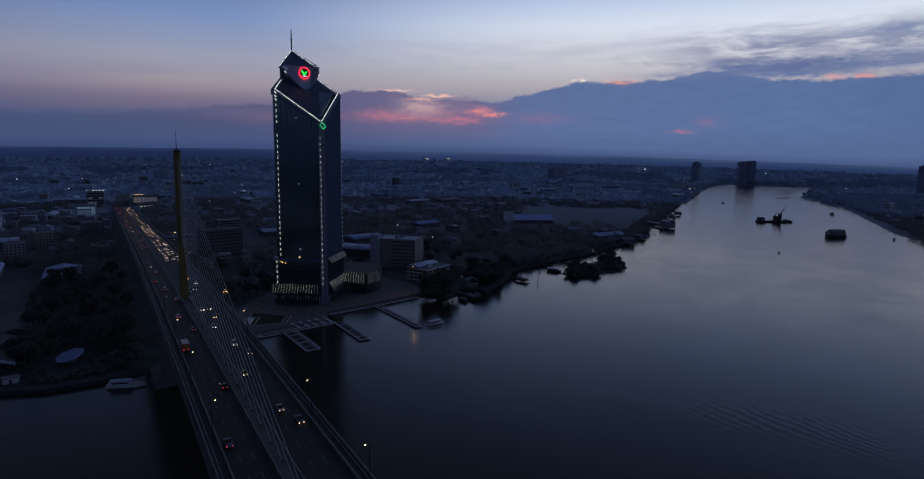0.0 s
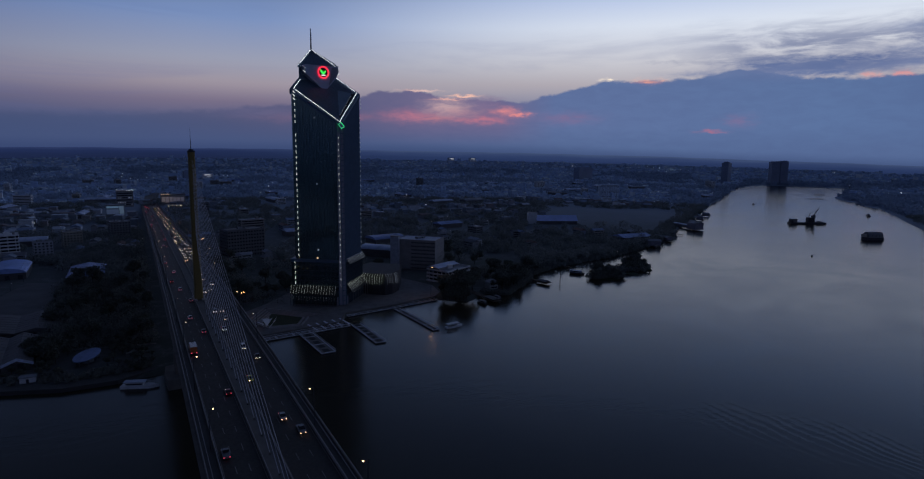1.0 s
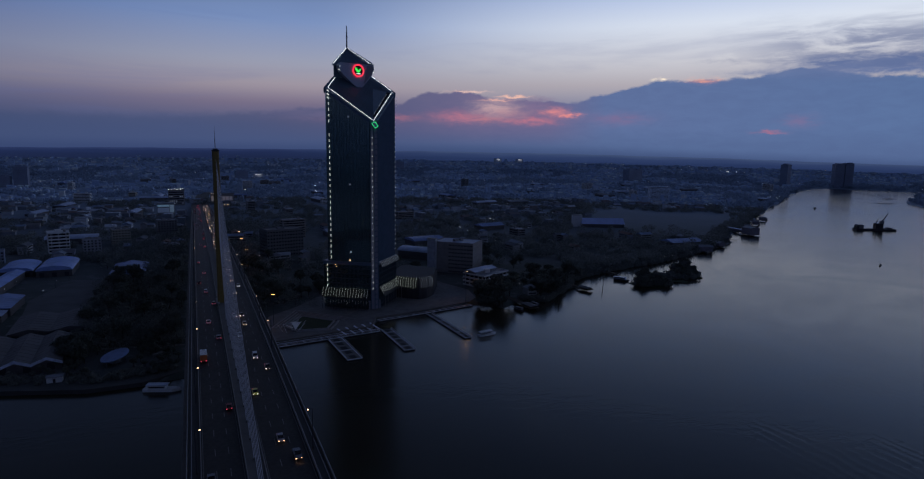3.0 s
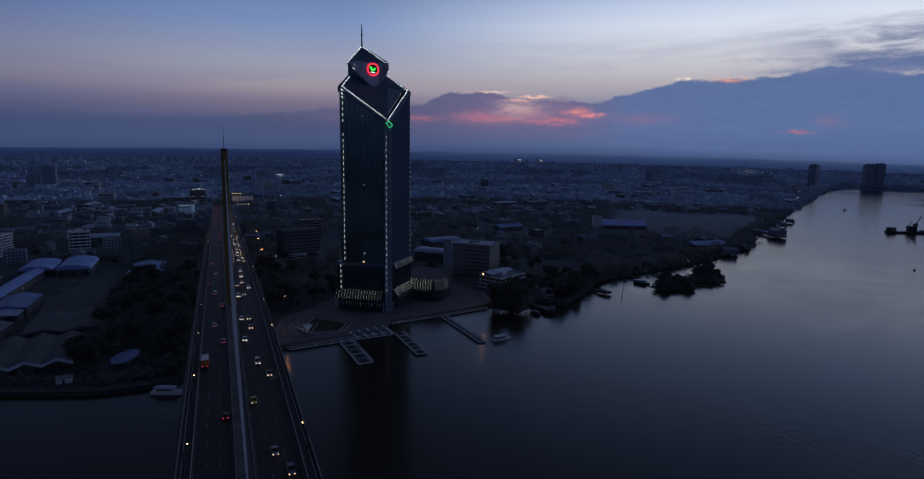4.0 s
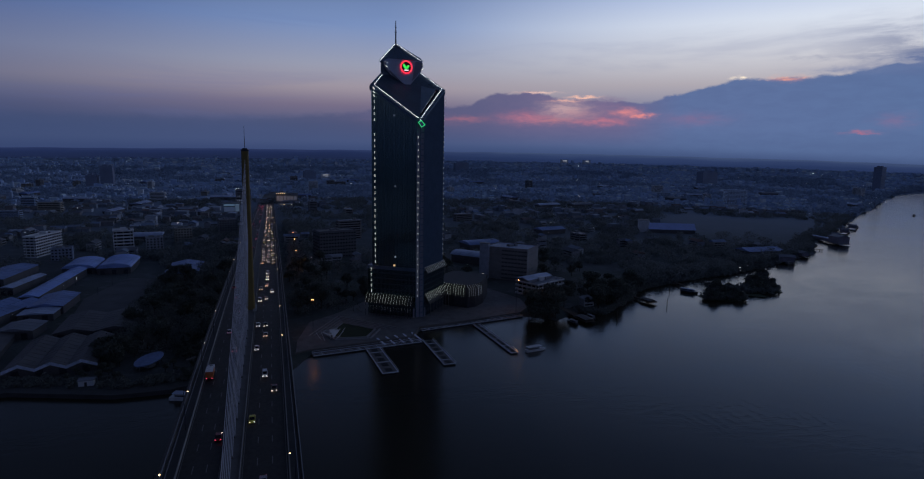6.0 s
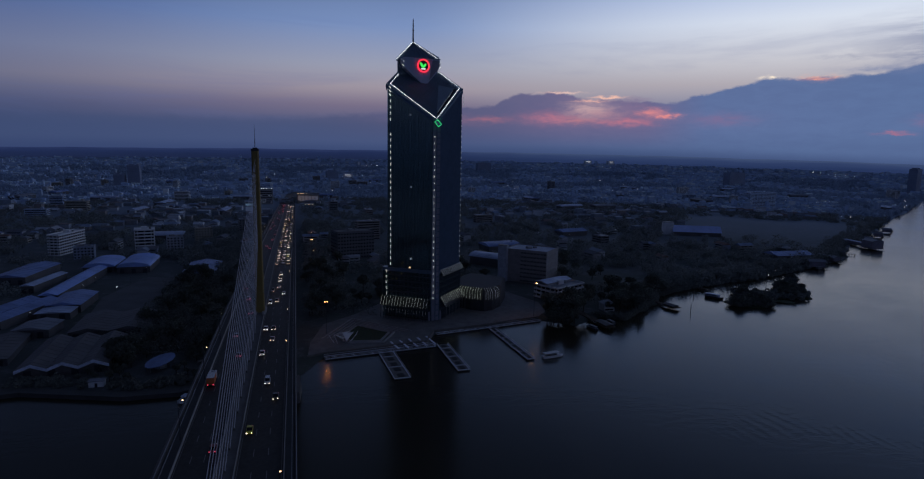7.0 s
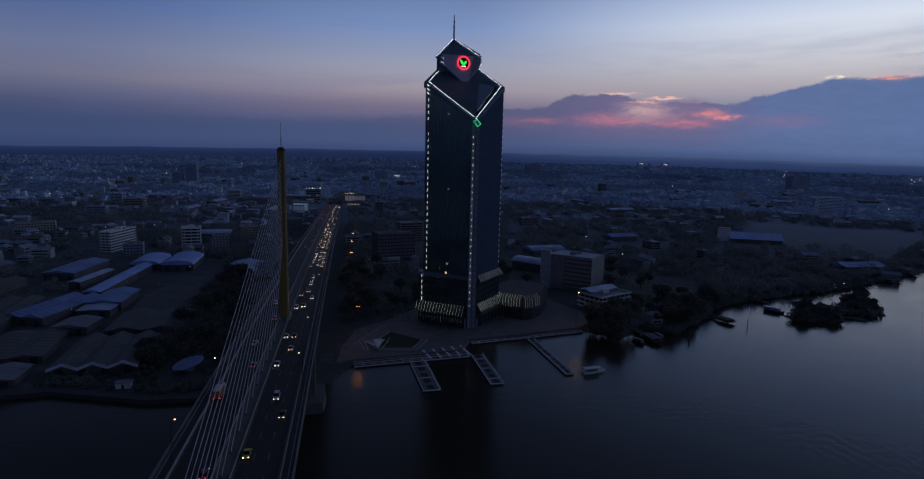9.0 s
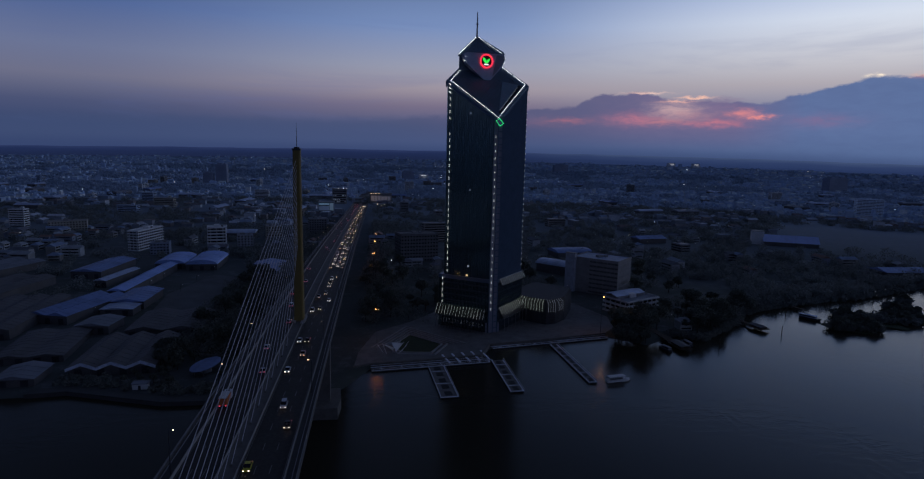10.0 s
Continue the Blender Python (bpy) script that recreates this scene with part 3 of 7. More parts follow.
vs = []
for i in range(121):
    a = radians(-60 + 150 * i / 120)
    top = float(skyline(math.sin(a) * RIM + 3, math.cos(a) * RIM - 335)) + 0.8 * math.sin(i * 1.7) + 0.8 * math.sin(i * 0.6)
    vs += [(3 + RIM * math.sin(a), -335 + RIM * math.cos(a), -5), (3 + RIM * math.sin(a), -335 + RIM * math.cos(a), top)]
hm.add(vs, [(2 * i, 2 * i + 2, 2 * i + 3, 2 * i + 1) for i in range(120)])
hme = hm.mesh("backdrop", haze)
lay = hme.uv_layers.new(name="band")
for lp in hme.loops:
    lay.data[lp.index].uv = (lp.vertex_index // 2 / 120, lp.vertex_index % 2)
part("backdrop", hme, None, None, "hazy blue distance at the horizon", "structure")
wm = M()
wm.add([(-5000, -5200, 0), (5000, -5200, 0), (5000, 2300, 0), (-5000, 2300, 0)], [(0, 1, 2, 3)])
part("water", wm, water_material(), None, "broad calm grey river with light ripples", "structure")


# ---- bridge ----
BX = 1.2
PYLON_Y = -16.0
SLEW = -0.0045
INNER = {-1: 12.6, 1: 14.0}
OUTER = {-1: 15.9, 1: 17.0}


def axis_x(y):
    """The bridge's axis, turned a little west of north to fit the camera's view."""
    return BX + SLEW * (y - PYLON_Y)


def deck_z(y):
    if y < 322:
        return 47.0 - 0.00004 * (y + 240) ** 2
    return max(2.15, 34.37 - 0.045 * (y - 322))


def ribbon(x0, x1, top, thick, y0, y1, step=20.0):
    """Strip along the bridge that follows the deck's curve."""
    m = M()
    n = max(1, int(round((y1 - y0) / step)))
    vs = []
    for i in range(n + 1):
        y = y0 + (y1 - y0) * i / n
        z = deck_z(y) + top
        vs += [(BX + x0, y, z), (BX + x1, y, z), (BX + x1, y, z - thick), (BX + x0, y, z - thick)]
    fs = []
    for i in range(n):
        a, b = 4 * i, 4 * i + 4
        fs += [(a, a + 1, b + 1, b), (a + 1, a + 2, b + 2, b + 1), (a + 2, a + 3, b + 3, b + 2), (a + 3, a, b, b + 3)]
    fs += [(3, 2, 1, 0), (4 * n, 4 * n + 1, 4 * n + 2, 4 * n + 3)]
    return m.add(vs, fs)


Y0, Y1 = -620.0, 1080.0
DECK_RAIL = surface("dull_rail_paint", (0.3, 0.29, 0.3), 0.6)
bridge = thing("bridge", (0, 0, 0), "single-plane cable-stayed road bridge over the river", "bridge")
bridge.matrix_basis = pose(BX, PYLON_Y, 0, 0, 0, math.degrees(-SLEW)) @ pose(-BX, -PYLON_Y, 0)
n = 85
for i in range(n):
    y, yy = Y0 + (Y1 - Y0) * i / n, Y0 + (Y1 - Y0) * (i + 1) / n
    z, zz = deck_z(y), deck_z(yy)
    d, dd = (min(4.0, z - 0.6) if z > 3 else 0.4), (min(4.0, zz - 0.6) if zz > 3 else 0.4)
    prof = lambda yv, zv, dv: [(BX - 17.2, yv, zv), (BX + 17.2, yv, zv), (BX + 17.2, yv, zv - 0.5 * min(1, dv)), (BX + 9, yv, zv - dv), (BX - 9, yv, zv - dv), (BX - 17.2, yv, zv - 0.5 * min(1, dv))]
    vs = prof(y, z - 0.15, d) + prof(yy, zz - 0.15, dd)
    part("girder_segment", M().add(vs, [(k, (k + 1) % 6, 6 + (k + 1) % 6, 6 + k) for k in range(6)]), CONCRETE, bridge)
part("carriageway", ribbon(-12.4, -2.5, 0.0, 0.14, Y0, Y1), ASPHALT, bridge, "dark asphalt carriageway")
part("carriageway", ribbon(2.5, 13.8, 0.0, 0.14, Y0, Y1), ASPHALT, bridge, "dark asphalt carriageway")
part("median", ribbon(-2.4, 2.4, 0.28, 0.42, Y0, Y1), CONCRETE, bridge, "raised concrete median")
for s in (-1, 1):
    a, b = INNER[s], OUTER[s]
    part("pipe_rail", ribbon(s * (b - 1.1) - 0.07, s * (b - 1.1) + 0.07, 1.0, 0.14, Y0, Y1), DECK_RAIL, bridge)
    part("walkway", ribbon(min(s * (a + 0.3), s * (b - 0.3)), max(s * (a + 0.3), s * (b - 0.3)), 0.05, 0.19, Y0, Y1), DARK_PAVING, bridge)
    part("median_barrier", ribbon(s * 2.2 - 0.08, s * 2.2 + 0.08, 0.95, 0.66, Y0, Y1), PALE_CONCRETE, bridge)
    part("crash_barrier", ribbon(s * a - 0.1, s * a + 0.1, 0.95, 1.08, Y0, Y1), PALE_CONCRETE, bridge)
    part("parapet", ribbon(s * b - 0.14, s * b + 0.14, 0.75, 0.88, Y0, Y1), CONCRETE, bridge)
    part("handrail", ribbon(s * b - 0.1, s * b + 0.1, 1.3, 0.16, Y0, Y1), RAIL_STEEL, bridge)
    posts = M()
    for i in range(int((400 - Y0) / 4)):
        y = Y0 + 4 * i + 1
        posts.box(BX + s * b, y, deck_z(y) + 0.72, 0.12, 0.12, 0.48)
    part("rail_posts", posts, RAIL_STEEL, bridge, kind="stuff")
marks = M()
for lane in (-9.1, -5.8, 6.2, 9.9):
    for i in range(105):
        y = -420 + 12 * i
        z0, z1 = deck_z(y) + 0.006, deck_z(y + 4) + 0.006
        if z0 > 2.3:
            marks.slab([(BX + lane - 0.09, y, z0), (BX + lane + 0.09, y, z0), (BX + lane + 0.09, y + 4, z1), (BX + lane - 0.09, y + 4, z1)], 0.005)
part("lane_dashes", marks, PAINT_LINE, bridge, "worn white lane dashes", "stuff")
for x in (-12.1, -2.75, 2.75, 13.4):
    part("edge_line", ribbon(x - 0.08, x + 0.08, 0.006, 0.005, Y0, Y1), PAINT_LINE, bridge)


def pylon(y):
    py = M()
    z0 = deck_z(y) - 0.3
    lev = [(z0, 2.2, 3.4), (z0 + 8, 2.0, 3.1), (100, 1.75, 2.5), (118, 1.65, 2.2), (124.5, 1.65, 2.2)]
    ring = lambda z, a, b: [(BX - a, y - b + 0.5, z), (BX - a + 0.5, y - b, z), (BX + a - 0.5, y - b, z), (BX + a, y - b + 0.5, z), (BX + a, y + b - 0.5, z), (BX + a - 0.5, y + b, z), (BX - a + 0.5, y + b, z), (BX - a, y + b - 0.5, z)]
    vs = [v for q in lev for v in ring(*q)]
    fs = [(8 * k + i, 8 * k + (i + 1) % 8, 8 * k + 8 + (i + 1) % 8, 8 * k + 8 + i) for k in range(4) for i in range(8)] + [tuple(range(32, 40)), tuple(range(8))[::-1]]
    py.add(vs, fs)
    ob = part("pylon", py, YELLOW_STEEL, bridge, "tall tapering ochre-yellow steel pylon")
    cap = M().box(BX, y, 124.5, 3.6, 4.8, 0.8).box(BX, y, 125.3, 2.2, 2.6, 0.7)
    part("pylon_cap", cap, DARK_STEEL, ob, "dark cap with service platform")
    part("mast", M().tube((BX, y, 126.2), (BX, y, 131), 0.22, 6, 0.16).tube((BX, y, 131), (BX, y, 137), 0.12, 6, 0.06), RAIL_STEEL, ob, "thin lightning mast")
    for k in range(6):
        z = 60 + 11 * k
        part("stiffener_band", M().box(BX, y, z, 4.05 - 0.012 * (z - 45), 6.05 - 0.022 * (z - 45), 0.18), YELLOW_STEEL, ob)
    for s in (-1, 1):
        part("pylon_kerb", M().prism([(BX + s * 1.2, y - 8), (BX + s * 3.0, y - 5), (BX + s * 3.0, y + 5), (BX + s * 1.2, y + 8)], deck_z(y) - 0.1, deck_z(y) + 0.9), PALE_CONCRETE, bridge)
    # cable fan towards the river
    way = -1 if y > -100 else 1
    for k in range(17):
        f = k / 16
        top = 120.5 - 38 * f
        foot = y + way * (229 - 187 * f)
        part("stay_cable", M().tube((BX, y + way * 1.6, top), (BX, foot, deck_z(foot) + 0.3), 0.08, 6), CABLE, bridge)
        part("cable_anchor", M().tube((BX, foot - way * 0.2, deck_z(foot) + 0.28), (BX, foot + way * 0.9, deck_z(foot) + 1.0), 0.32, 8, 0.24), CONCRETE, bridge)
    # piers below
    pier = M()
    pier.prism([(BX - 14, y - 3.5), (BX + 14, y - 3.5), (BX + 14, y + 3.5), (BX - 14, y + 3.5)], 5.5, deck_z(y) - 3.8)
    part("pylon_pier", pier, CONCRETE, bridge, "massive concrete pier below the pylon")
    part("pier_footing", M().prism([(BX - 18, y - 12), (BX + 18, y - 12), (BX + 19, y), (BX + 18, y + 12), (BX - 18, y + 12), (BX - 19, y)], -3, 5.6), CONCRETE, bridge, "stained concrete pier footing in the water")


pylon(PYLON_Y)
for y in (50, 110, 170, 225, 275, 320, 365, 410, 455, 500, 545, 590, 635, 680, 725, 770, 815, 860):
    h = deck_z(y) - 3.0
    if h > 4:
        for s in (-6.5, 6.5):
            part("viaduct_column", M().prism([(BX + s - 1.6, y - 1.2), (BX + s + 1.6, y - 1.2), (BX + s + 1.6, y + 1.2), (BX + s - 1.6, y + 1.2)], 0.5, h), CONCRETE, bridge)
        part("pier_cap", M().prism([(BX - 9.5, y - 1.6), (BX + 9.5, y - 1.6), (BX + 9.5, y + 1.6), (BX - 9.5, y + 1.6)], h - 1.6, h), CONCRETE, bridge)

# road beyond the ramp, bending slightly
road = M()
vs = []
for i in range(8):
    y = 1000 + 60 * i
    x = axis_x(y) + 55 * ((y - 1000) / 1000) ** 1.5
    z = ground_height(x, y) + 0.1
    vs += [(x - 15, y, z), (x + 15, y, z)]
road.add(vs, [(2 * i, 2 * i + 1, 2 * i + 3, 2 * i + 2) for i in range(7)])
part("road", road, ASPHALT, None, "wide asphalt highway leading off into town", "structure")


# ---- office tower ----
TN = Vector((115.8, 92.0))
TU = Vector((-32.7, 22.5))
TV = Vector((26.0, 32.0))
UL, UR = (0.985, 0.35), (0.45, 0.91)


def tp(a, b, z):
    """Place on the tower: shares of the two sides from the river corner, and height."""
    q = TN + TU * a + TV * b
    return (q.x, q.y, z)


def roof_z(a, b):
    return 146.2 + 26.0 * (a + b)


def upper_z(a, b):
    return 192.1 + 24.8 * (a + b - 1.335) + 1.7 * (b - a)


def build_tower():
    tower = thing("office_tower", (0, 0, 0), "dark glass office tower with slanted lit diamond crown", "tower")
    C = 0.085
    plan = [(C, 0.0), (0.97, 0.0), (1.0, 0.03), (1.0, 1.0), (0.03, 1.0), (0.0, 0.97), (0.0, C)]
    foot, low = 37.0, 39.5
    body = M()
    body.prism([tp(a, b, 0)[:2] for a, b in plan], foot, [roof_z(a, b) - 0.4 for a, b in plan])
    part("glass_body", body, TOWER_GLASS, tower, "dark blue-black glass curtain wall")
    pod = [(C, -0.02), (1.055, -0.02), (1.075, 0.0), (1.075, 1.02), (0.0, 1.02), (-0.02, 1.0), (-0.02, C)]
    part("podium", M().prism([tp(a, b, 0)[:2] for a, b in pod], 1.5, foot), TOWER_GLASS, tower, "dark glazed podium floors")
    band = [(C, -0.03), (1.06, -0.03), (1.085, 0.0), (1.085, 1.03), (0.0, 1.03), (-0.03, 1.0), (-0.03, C)]
    part("podium_band", M().prism([tp(a, b, 0)[:2] for a, b in band], foot, low), TOWER_PANEL, tower, "broad cladding band over the podium")
    # floor lines and mullions face by face
    faces = {"west": lambda t, o: (t, -o), "south": lambda t, o: (-o, t), "north": lambda t, o: (t, 1 + o), "east": lambda t, o: (1 + o, t)}
    for name, at in faces.items():
        mull, span, shelf = M(), M(), M()
        for k in range(27):
            t = 0.1 + 0.86 * k / 26
            a, b = at(t, 0.006)
            top = roof_z(a, b) - 0.8
            mull.bar(tp(a, b, low), tp(a, b, top), (0.2 if k % 2 else 0.28) if name != "south" else 0.62, 0.2 if name != "south" else 0.7)
            if k < 26:
                a2, b2 = at(t + 0.016, 0.004)
                mull.bar(tp(a2, b2, low), tp(a2, b2, top), 0.14, 0.16)
        for k in range(40):
            z = 42.5 + 3.55 * k
            lo, hi = 0.09, 0.975
            lo = max(lo, (z + 3.0 - 146.2) / 26.0 - (0.0 if name in ("west", "south") else 1.0))
            if lo < 0.93:
                a, b = at(lo, 0.0005)
                c, d = at(hi, 0.0005)
                span.bar(tp(a, b, z), tp(c, d, z), 0.08, 1.05)
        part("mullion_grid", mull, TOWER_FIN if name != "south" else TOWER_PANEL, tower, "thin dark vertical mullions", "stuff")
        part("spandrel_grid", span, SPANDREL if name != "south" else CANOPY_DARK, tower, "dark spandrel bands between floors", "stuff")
        pm = M()
        for k in range(34):
            a, b = at(0.09 + 0.9 * k / 33, 0.028)
            pm.bar(tp(a, b, 2), tp(a, b, foot), 0.3, 0.3)
        for k in range(8):
            a, b = at(0.09, 0.024)
            c, d = at(1.0, 0.024)
            pm.bar(tp(a, b, 5.5 + 4.1 * k), tp(c, d, 5.5 + 4.1 * k), 0.25, 0.9)
        part("podium_mullions", pm, TOWER_FIN, tower, kind="stuff")
    # paler corner shaft on the river side
    shaft = [(C, -0.012), (C - 0.012, -0.02), (-0.02, C - 0.012), (-0.012, C), (0.03, C), (C, 0.03)]
    part("corner_shaft", M().prism([tp(a, b, 0)[:2] for a, b in shaft], 1.5, 148.6), TOWER_PALE, tower, "pale stone-clad corner shaft")
    for i, (a, b) in enumerate(((C - 0.01, -0.024), (-0.024, C - 0.01))):
        part("shaft_edge", M().bar(tp(a, b, 2), tp(a, b, 148.4), 0.5, 0.5), TOWER_PANEL, tower)
    part("shaft_rib", M().bar(tp(0.026, 0.026, 2), tp(0.026, 0.026, 146), 0.7, 0.5), TOWER_PANEL, tower)
    for k in range(34):
        part("shaft_ledge", M().bar(tp(-0.024, C - 0.012, 6 + 4.15 * k), tp(0.018, 0.012, 6 + 4.15 * k), 0.5, 0.7), TOWER_PANEL, tower, "dark ledge across the corner shaft")
    part("shaft_foot", M().prism([tp(a, b, 0)[:2] for a, b in ((0.12, -0.05), (-0.05, 0.12), (0.06, 0.16), (0.16, 0.06))], 1.5, 9), TOWER_PALE, tower)

    # slanted roof with raised rim
    E = 0.01
    rim = [(-E + C * 0.6, -E), (1 - 0.02, -E), (1 + E, 0.02), (1 + E, 1 + E), (0.02, 1 + E), (-E, 1 - 0.02), (-E, -E + C * 0.6)]
    part("roof_slab", M().slab([tp(a, b, roof_z(a, b)) for a, b in rim], 2.2), TOWER_PANEL, tower, "slanted dark roof slab")
    gl = [(0.06, 0.06), (0.94, 0.06), (0.94, 0.94), (0.06, 0.94)]
    part("roof_glazing", M().slab([tp(a, b, roof_z(a, b) + 0.12) for a, b in gl], 0.2), ROOF_GLASS, tower, "slanted dark roof glazing")
    bars = M()
    for k in range(1, 14):
        t = 0.06 + 0.88 * k / 14
        bars.bar(tp(t, 0.07, roof_z(t, 0.07) + 0.16), tp(t, 0.93, roof_z(t, 0.93) + 0.16), 0.1, 0.08)
        bars.bar(tp(0.07, t, roof_z(0.07, t) + 0.16), tp(0.93, t, roof_z(0.93, t) + 0.16), 0.1, 0.08)
    part("glazing_grid", bars, TOWER_FIN, tower, kind="stuff")
    # roof notch painted flat to fit the camera's view: pale wall, dark shade strip
    pz = lambda a, b, h: tp(a, b, roof_z(a, b) + h)
    part("roof_panel", M().slab([pz(0.345, 0.71, 0.42), pz(0.12, 0.86, 0.42), pz(0.088, 0.14, 0.42)], 0.3), surface("notch_wall_tone", (0.2, 0.27, 0.32), 0.35, 0.3, vary=0.2), tower, "flat grey-blue triangle painted for the wall of a roof notch")
    part("roof_gutter", M().slab([pz(0.112, 0.86, 0.36), pz(0.062, 0.9, 0.36), pz(0.05, 0.1, 0.36), pz(0.082, 0.12, 0.36)], 0.2), CANOPY_DARK, tower, "flat dark strip painted for the shade in a roof notch")
    part("roof_slot_light", M().bar(pz(0.1, 0.8, 0.6), pz(0.078, 0.15, 0.6), 0.12, 0.12), STRIP_DIM, tower)
    part("roof_vent", M().bar(pz(0.27, 0.86, 0.6), pz(0.22, 0.88, 0.6), 1.0, 0.5), TOWER_FIN, tower)
    # rounded shoulders at the two side corners
    for a, b in ((0.998, 0.002), (0.002, 0.998)):
        x, y, z = tp(a, b, roof_z(a, b))
        m = M()
        m.tube((x, y, z - 4.2), (x, y, z - 2.6), 0.3, 10, 0.7).tube((x, y, z - 2.6), (x, y, z - 0.6), 0.7, 10, 0.7).tube((x, y, z - 0.6), (x, y, z + 0.3), 0.7, 10, 0.4)
        part("shoulder", m, TOWER_PANEL, tower)
    # lit rim of the diamond
        led = lambda a, b, h=0.4: tp(a, b, roof_z(a, b) + h)
    for p, q in (((0.018, 0.022), (0.955, 0.056)), ((0.955, 0.056), (0.972, 0.53)), ((0.03, 0.01), (0.04, 0.972)), ((0.04, 0.972), (0.508, 0.99))):
        part("crown_light", M().bar(led(*p), led(*q), 0.15, 0.15), LED_WHITE, tower, "white light line along the roof edge")
    # upper block behind the sign
    up = [(0.985, 0.35), (0.46, 0.90), (0.50, 0.95), (0.99, 0.95), (0.995, 0.40)]
    part("upper_block", M().prism([tp(a, b, 0)[:2] for a, b in up], 170, [upper_z(a, b) - 0.6 for a, b in up]), TOWER_PANEL, tower, "dark upper block with a steep roof")
    upr = [(1.0, 0.335), (0.445, 0.915), (0.47, 0.97), (1.01, 0.97), (1.015, 0.37)]
    part("upper_roof", M().slab([tp(a, b, upper_z(a, b)) for a, b in upr], 0.8), TOWER_PANEL, tower, "steep dark upper roof")
    ub = M()
    for k in range(1, 7):
        t = k / 7
        p, q = (UL[0] + (UR[0] - UL[0]) * t, UL[1] + (UR[1] - UL[1]) * t), (1.0, 0.95)
        ub.bar(tp(*p, upper_z(*p) + 0.15), tp(*q, upper_z(*q) + 0.15), 0.15, 0.2)
    part("upper_roof_ribs", ub, TOWER_FIN, tower)
    for p in ((0.995, 0.345), (0.455, 0.905)):
        q = (1.0, 0.95)
        part("crown_light", M().bar(tp(*p, upper_z(*p) + 0.45), tp(*q, upper_z(*q) + 0.45), 0.15, 0.15), LED_WHITE, tower, "white light line along the roof edge")
    # sign wedge: flat front over the slanted roof, with one folded side
    n = (TU + TV).normalized()
    side = (TU - TV).normalized()
    mid = TN + TU * 0.575 + TV * 0.575

    def sp(s, z, out=0.0):
        q = mid + side * s - n * out
        return (q.x, q.y, z)

    face = [(17.6, 190.8), (15.2, 185.2), (2.4, 174.6), (-2.4, 174.6), (-10.6, 184.0), (-12.8, 189.4), (-11.8, 192.6), (15.0, 192.6)]
    m = M()
    front = [sp(s, z, 1.6) for s, z in face]
    back = [sp(s * 0.98, z, -9.0) for s, z in face]
    k = len(face)
    m.add(front + back, [tuple(range(k)), tuple(range(k, 2 * k))[::-1]] + [((i + 1) % k, i, k + i, k + (i + 1) % k) for i in range(k)])
    part("sign_wedge", m, surface("sign_panel", (0.42, 0.48, 0.6), 0.5, 0.1, vary=0.15), tower, "grey wedge-shaped sign panel")
    fold = M().add([sp(-6.4, 191.6, 1.9), sp(-11.3, 191.6, 1.7), sp(-12.3, 189.3, 1.7), sp(-10.2, 184.8, 1.7), sp(-3.6, 177.0, 1.9)], [(0, 1, 2, 3, 4)])
    part("sign_fold", fold, TOWER_PALE, tower)
    part("sign_ledge", M().bar(sp(16.5, 192.7, 1.4), sp(-12.6, 192.7, 1.4), 1.0, 0.5), TOWER_PANEL, tower)
    # logo: red ring, dark disc, green leaves, white base line
    ring, disc = M(), M()
    cx, cz, R = 1.0, 187.2, 4.8
    seg = 28
    for i in range(seg):
        a0, a1 = 2 * math.pi * i / seg, 2 * math.pi * (i + 1) / seg
        ring.add([sp(cx + r * math.cos(t), cz + r * math.sin(t), o) for o in (2.0, 2.5) for r, t in ((R, a0), (R, a1), (R - 0.95, a1), (R - 0.95, a0))], [(4, 5, 6, 7), (0, 1, 5, 4), (2, 3, 7, 6)])
    part("logo_ring", ring, LED_RED, tower, "glowing red ring")
    disc.add([sp(cx + (R - 1) * math.cos(2 * math.pi * i / seg), cz + (R - 1) * math.sin(2 * math.pi * i / seg), 1.75) for i in range(seg)], [tuple(range(seg))])
    part("logo_disc", disc, surface("logo_back", (0.02, 0.02, 0.03), 0.5), tower)
    for pts in ([(0.1, -1.6), (0.2, 0.4), (1.2, 1.9), (2.6, 2.3), (2.5, 0.7), (1.5, -0.7)], [(-0.1, -1.6), (-0.2, 0.3), (-1.0, 1.3), (-2.4, 1.7), (-2.2, 0.3), (-1.3, -0.8)]):
        leaf = M().add([sp(cx + s, cz + z, o) for o in (1.8, 2.2) for s, z in pts], [tuple(range(6)), tuple(range(6, 12))] + [(i, (i + 1) % 6, 6 + (i + 1) % 6, 6 + i) for i in range(6)])
        part("logo_leaf", leaf, SIGN_GREEN, tower, "glowing green leaf shape")
    part("logo_base", M().bar(sp(cx + 1.7, cz - 2.3, 2.2), sp(cx - 1.7, cz - 2.3, 2.2), 0.3, 0.75), SIGN_WHITE, tower, "glowing white bar")
    # small lights on the sides of the upper block
    for s in (17.4, -13.0):
        for z in (190.3, 187.2):
            part("side_light", M().bar(sp(s, z, 0.9), sp(s * 0.9, z - 0.9, 1.7), 0.3, 0.35), LED_DASH, tower)
    # antenna
    x, y, z = tp(0.995, 0.945, upper_z(0.995, 0.945))
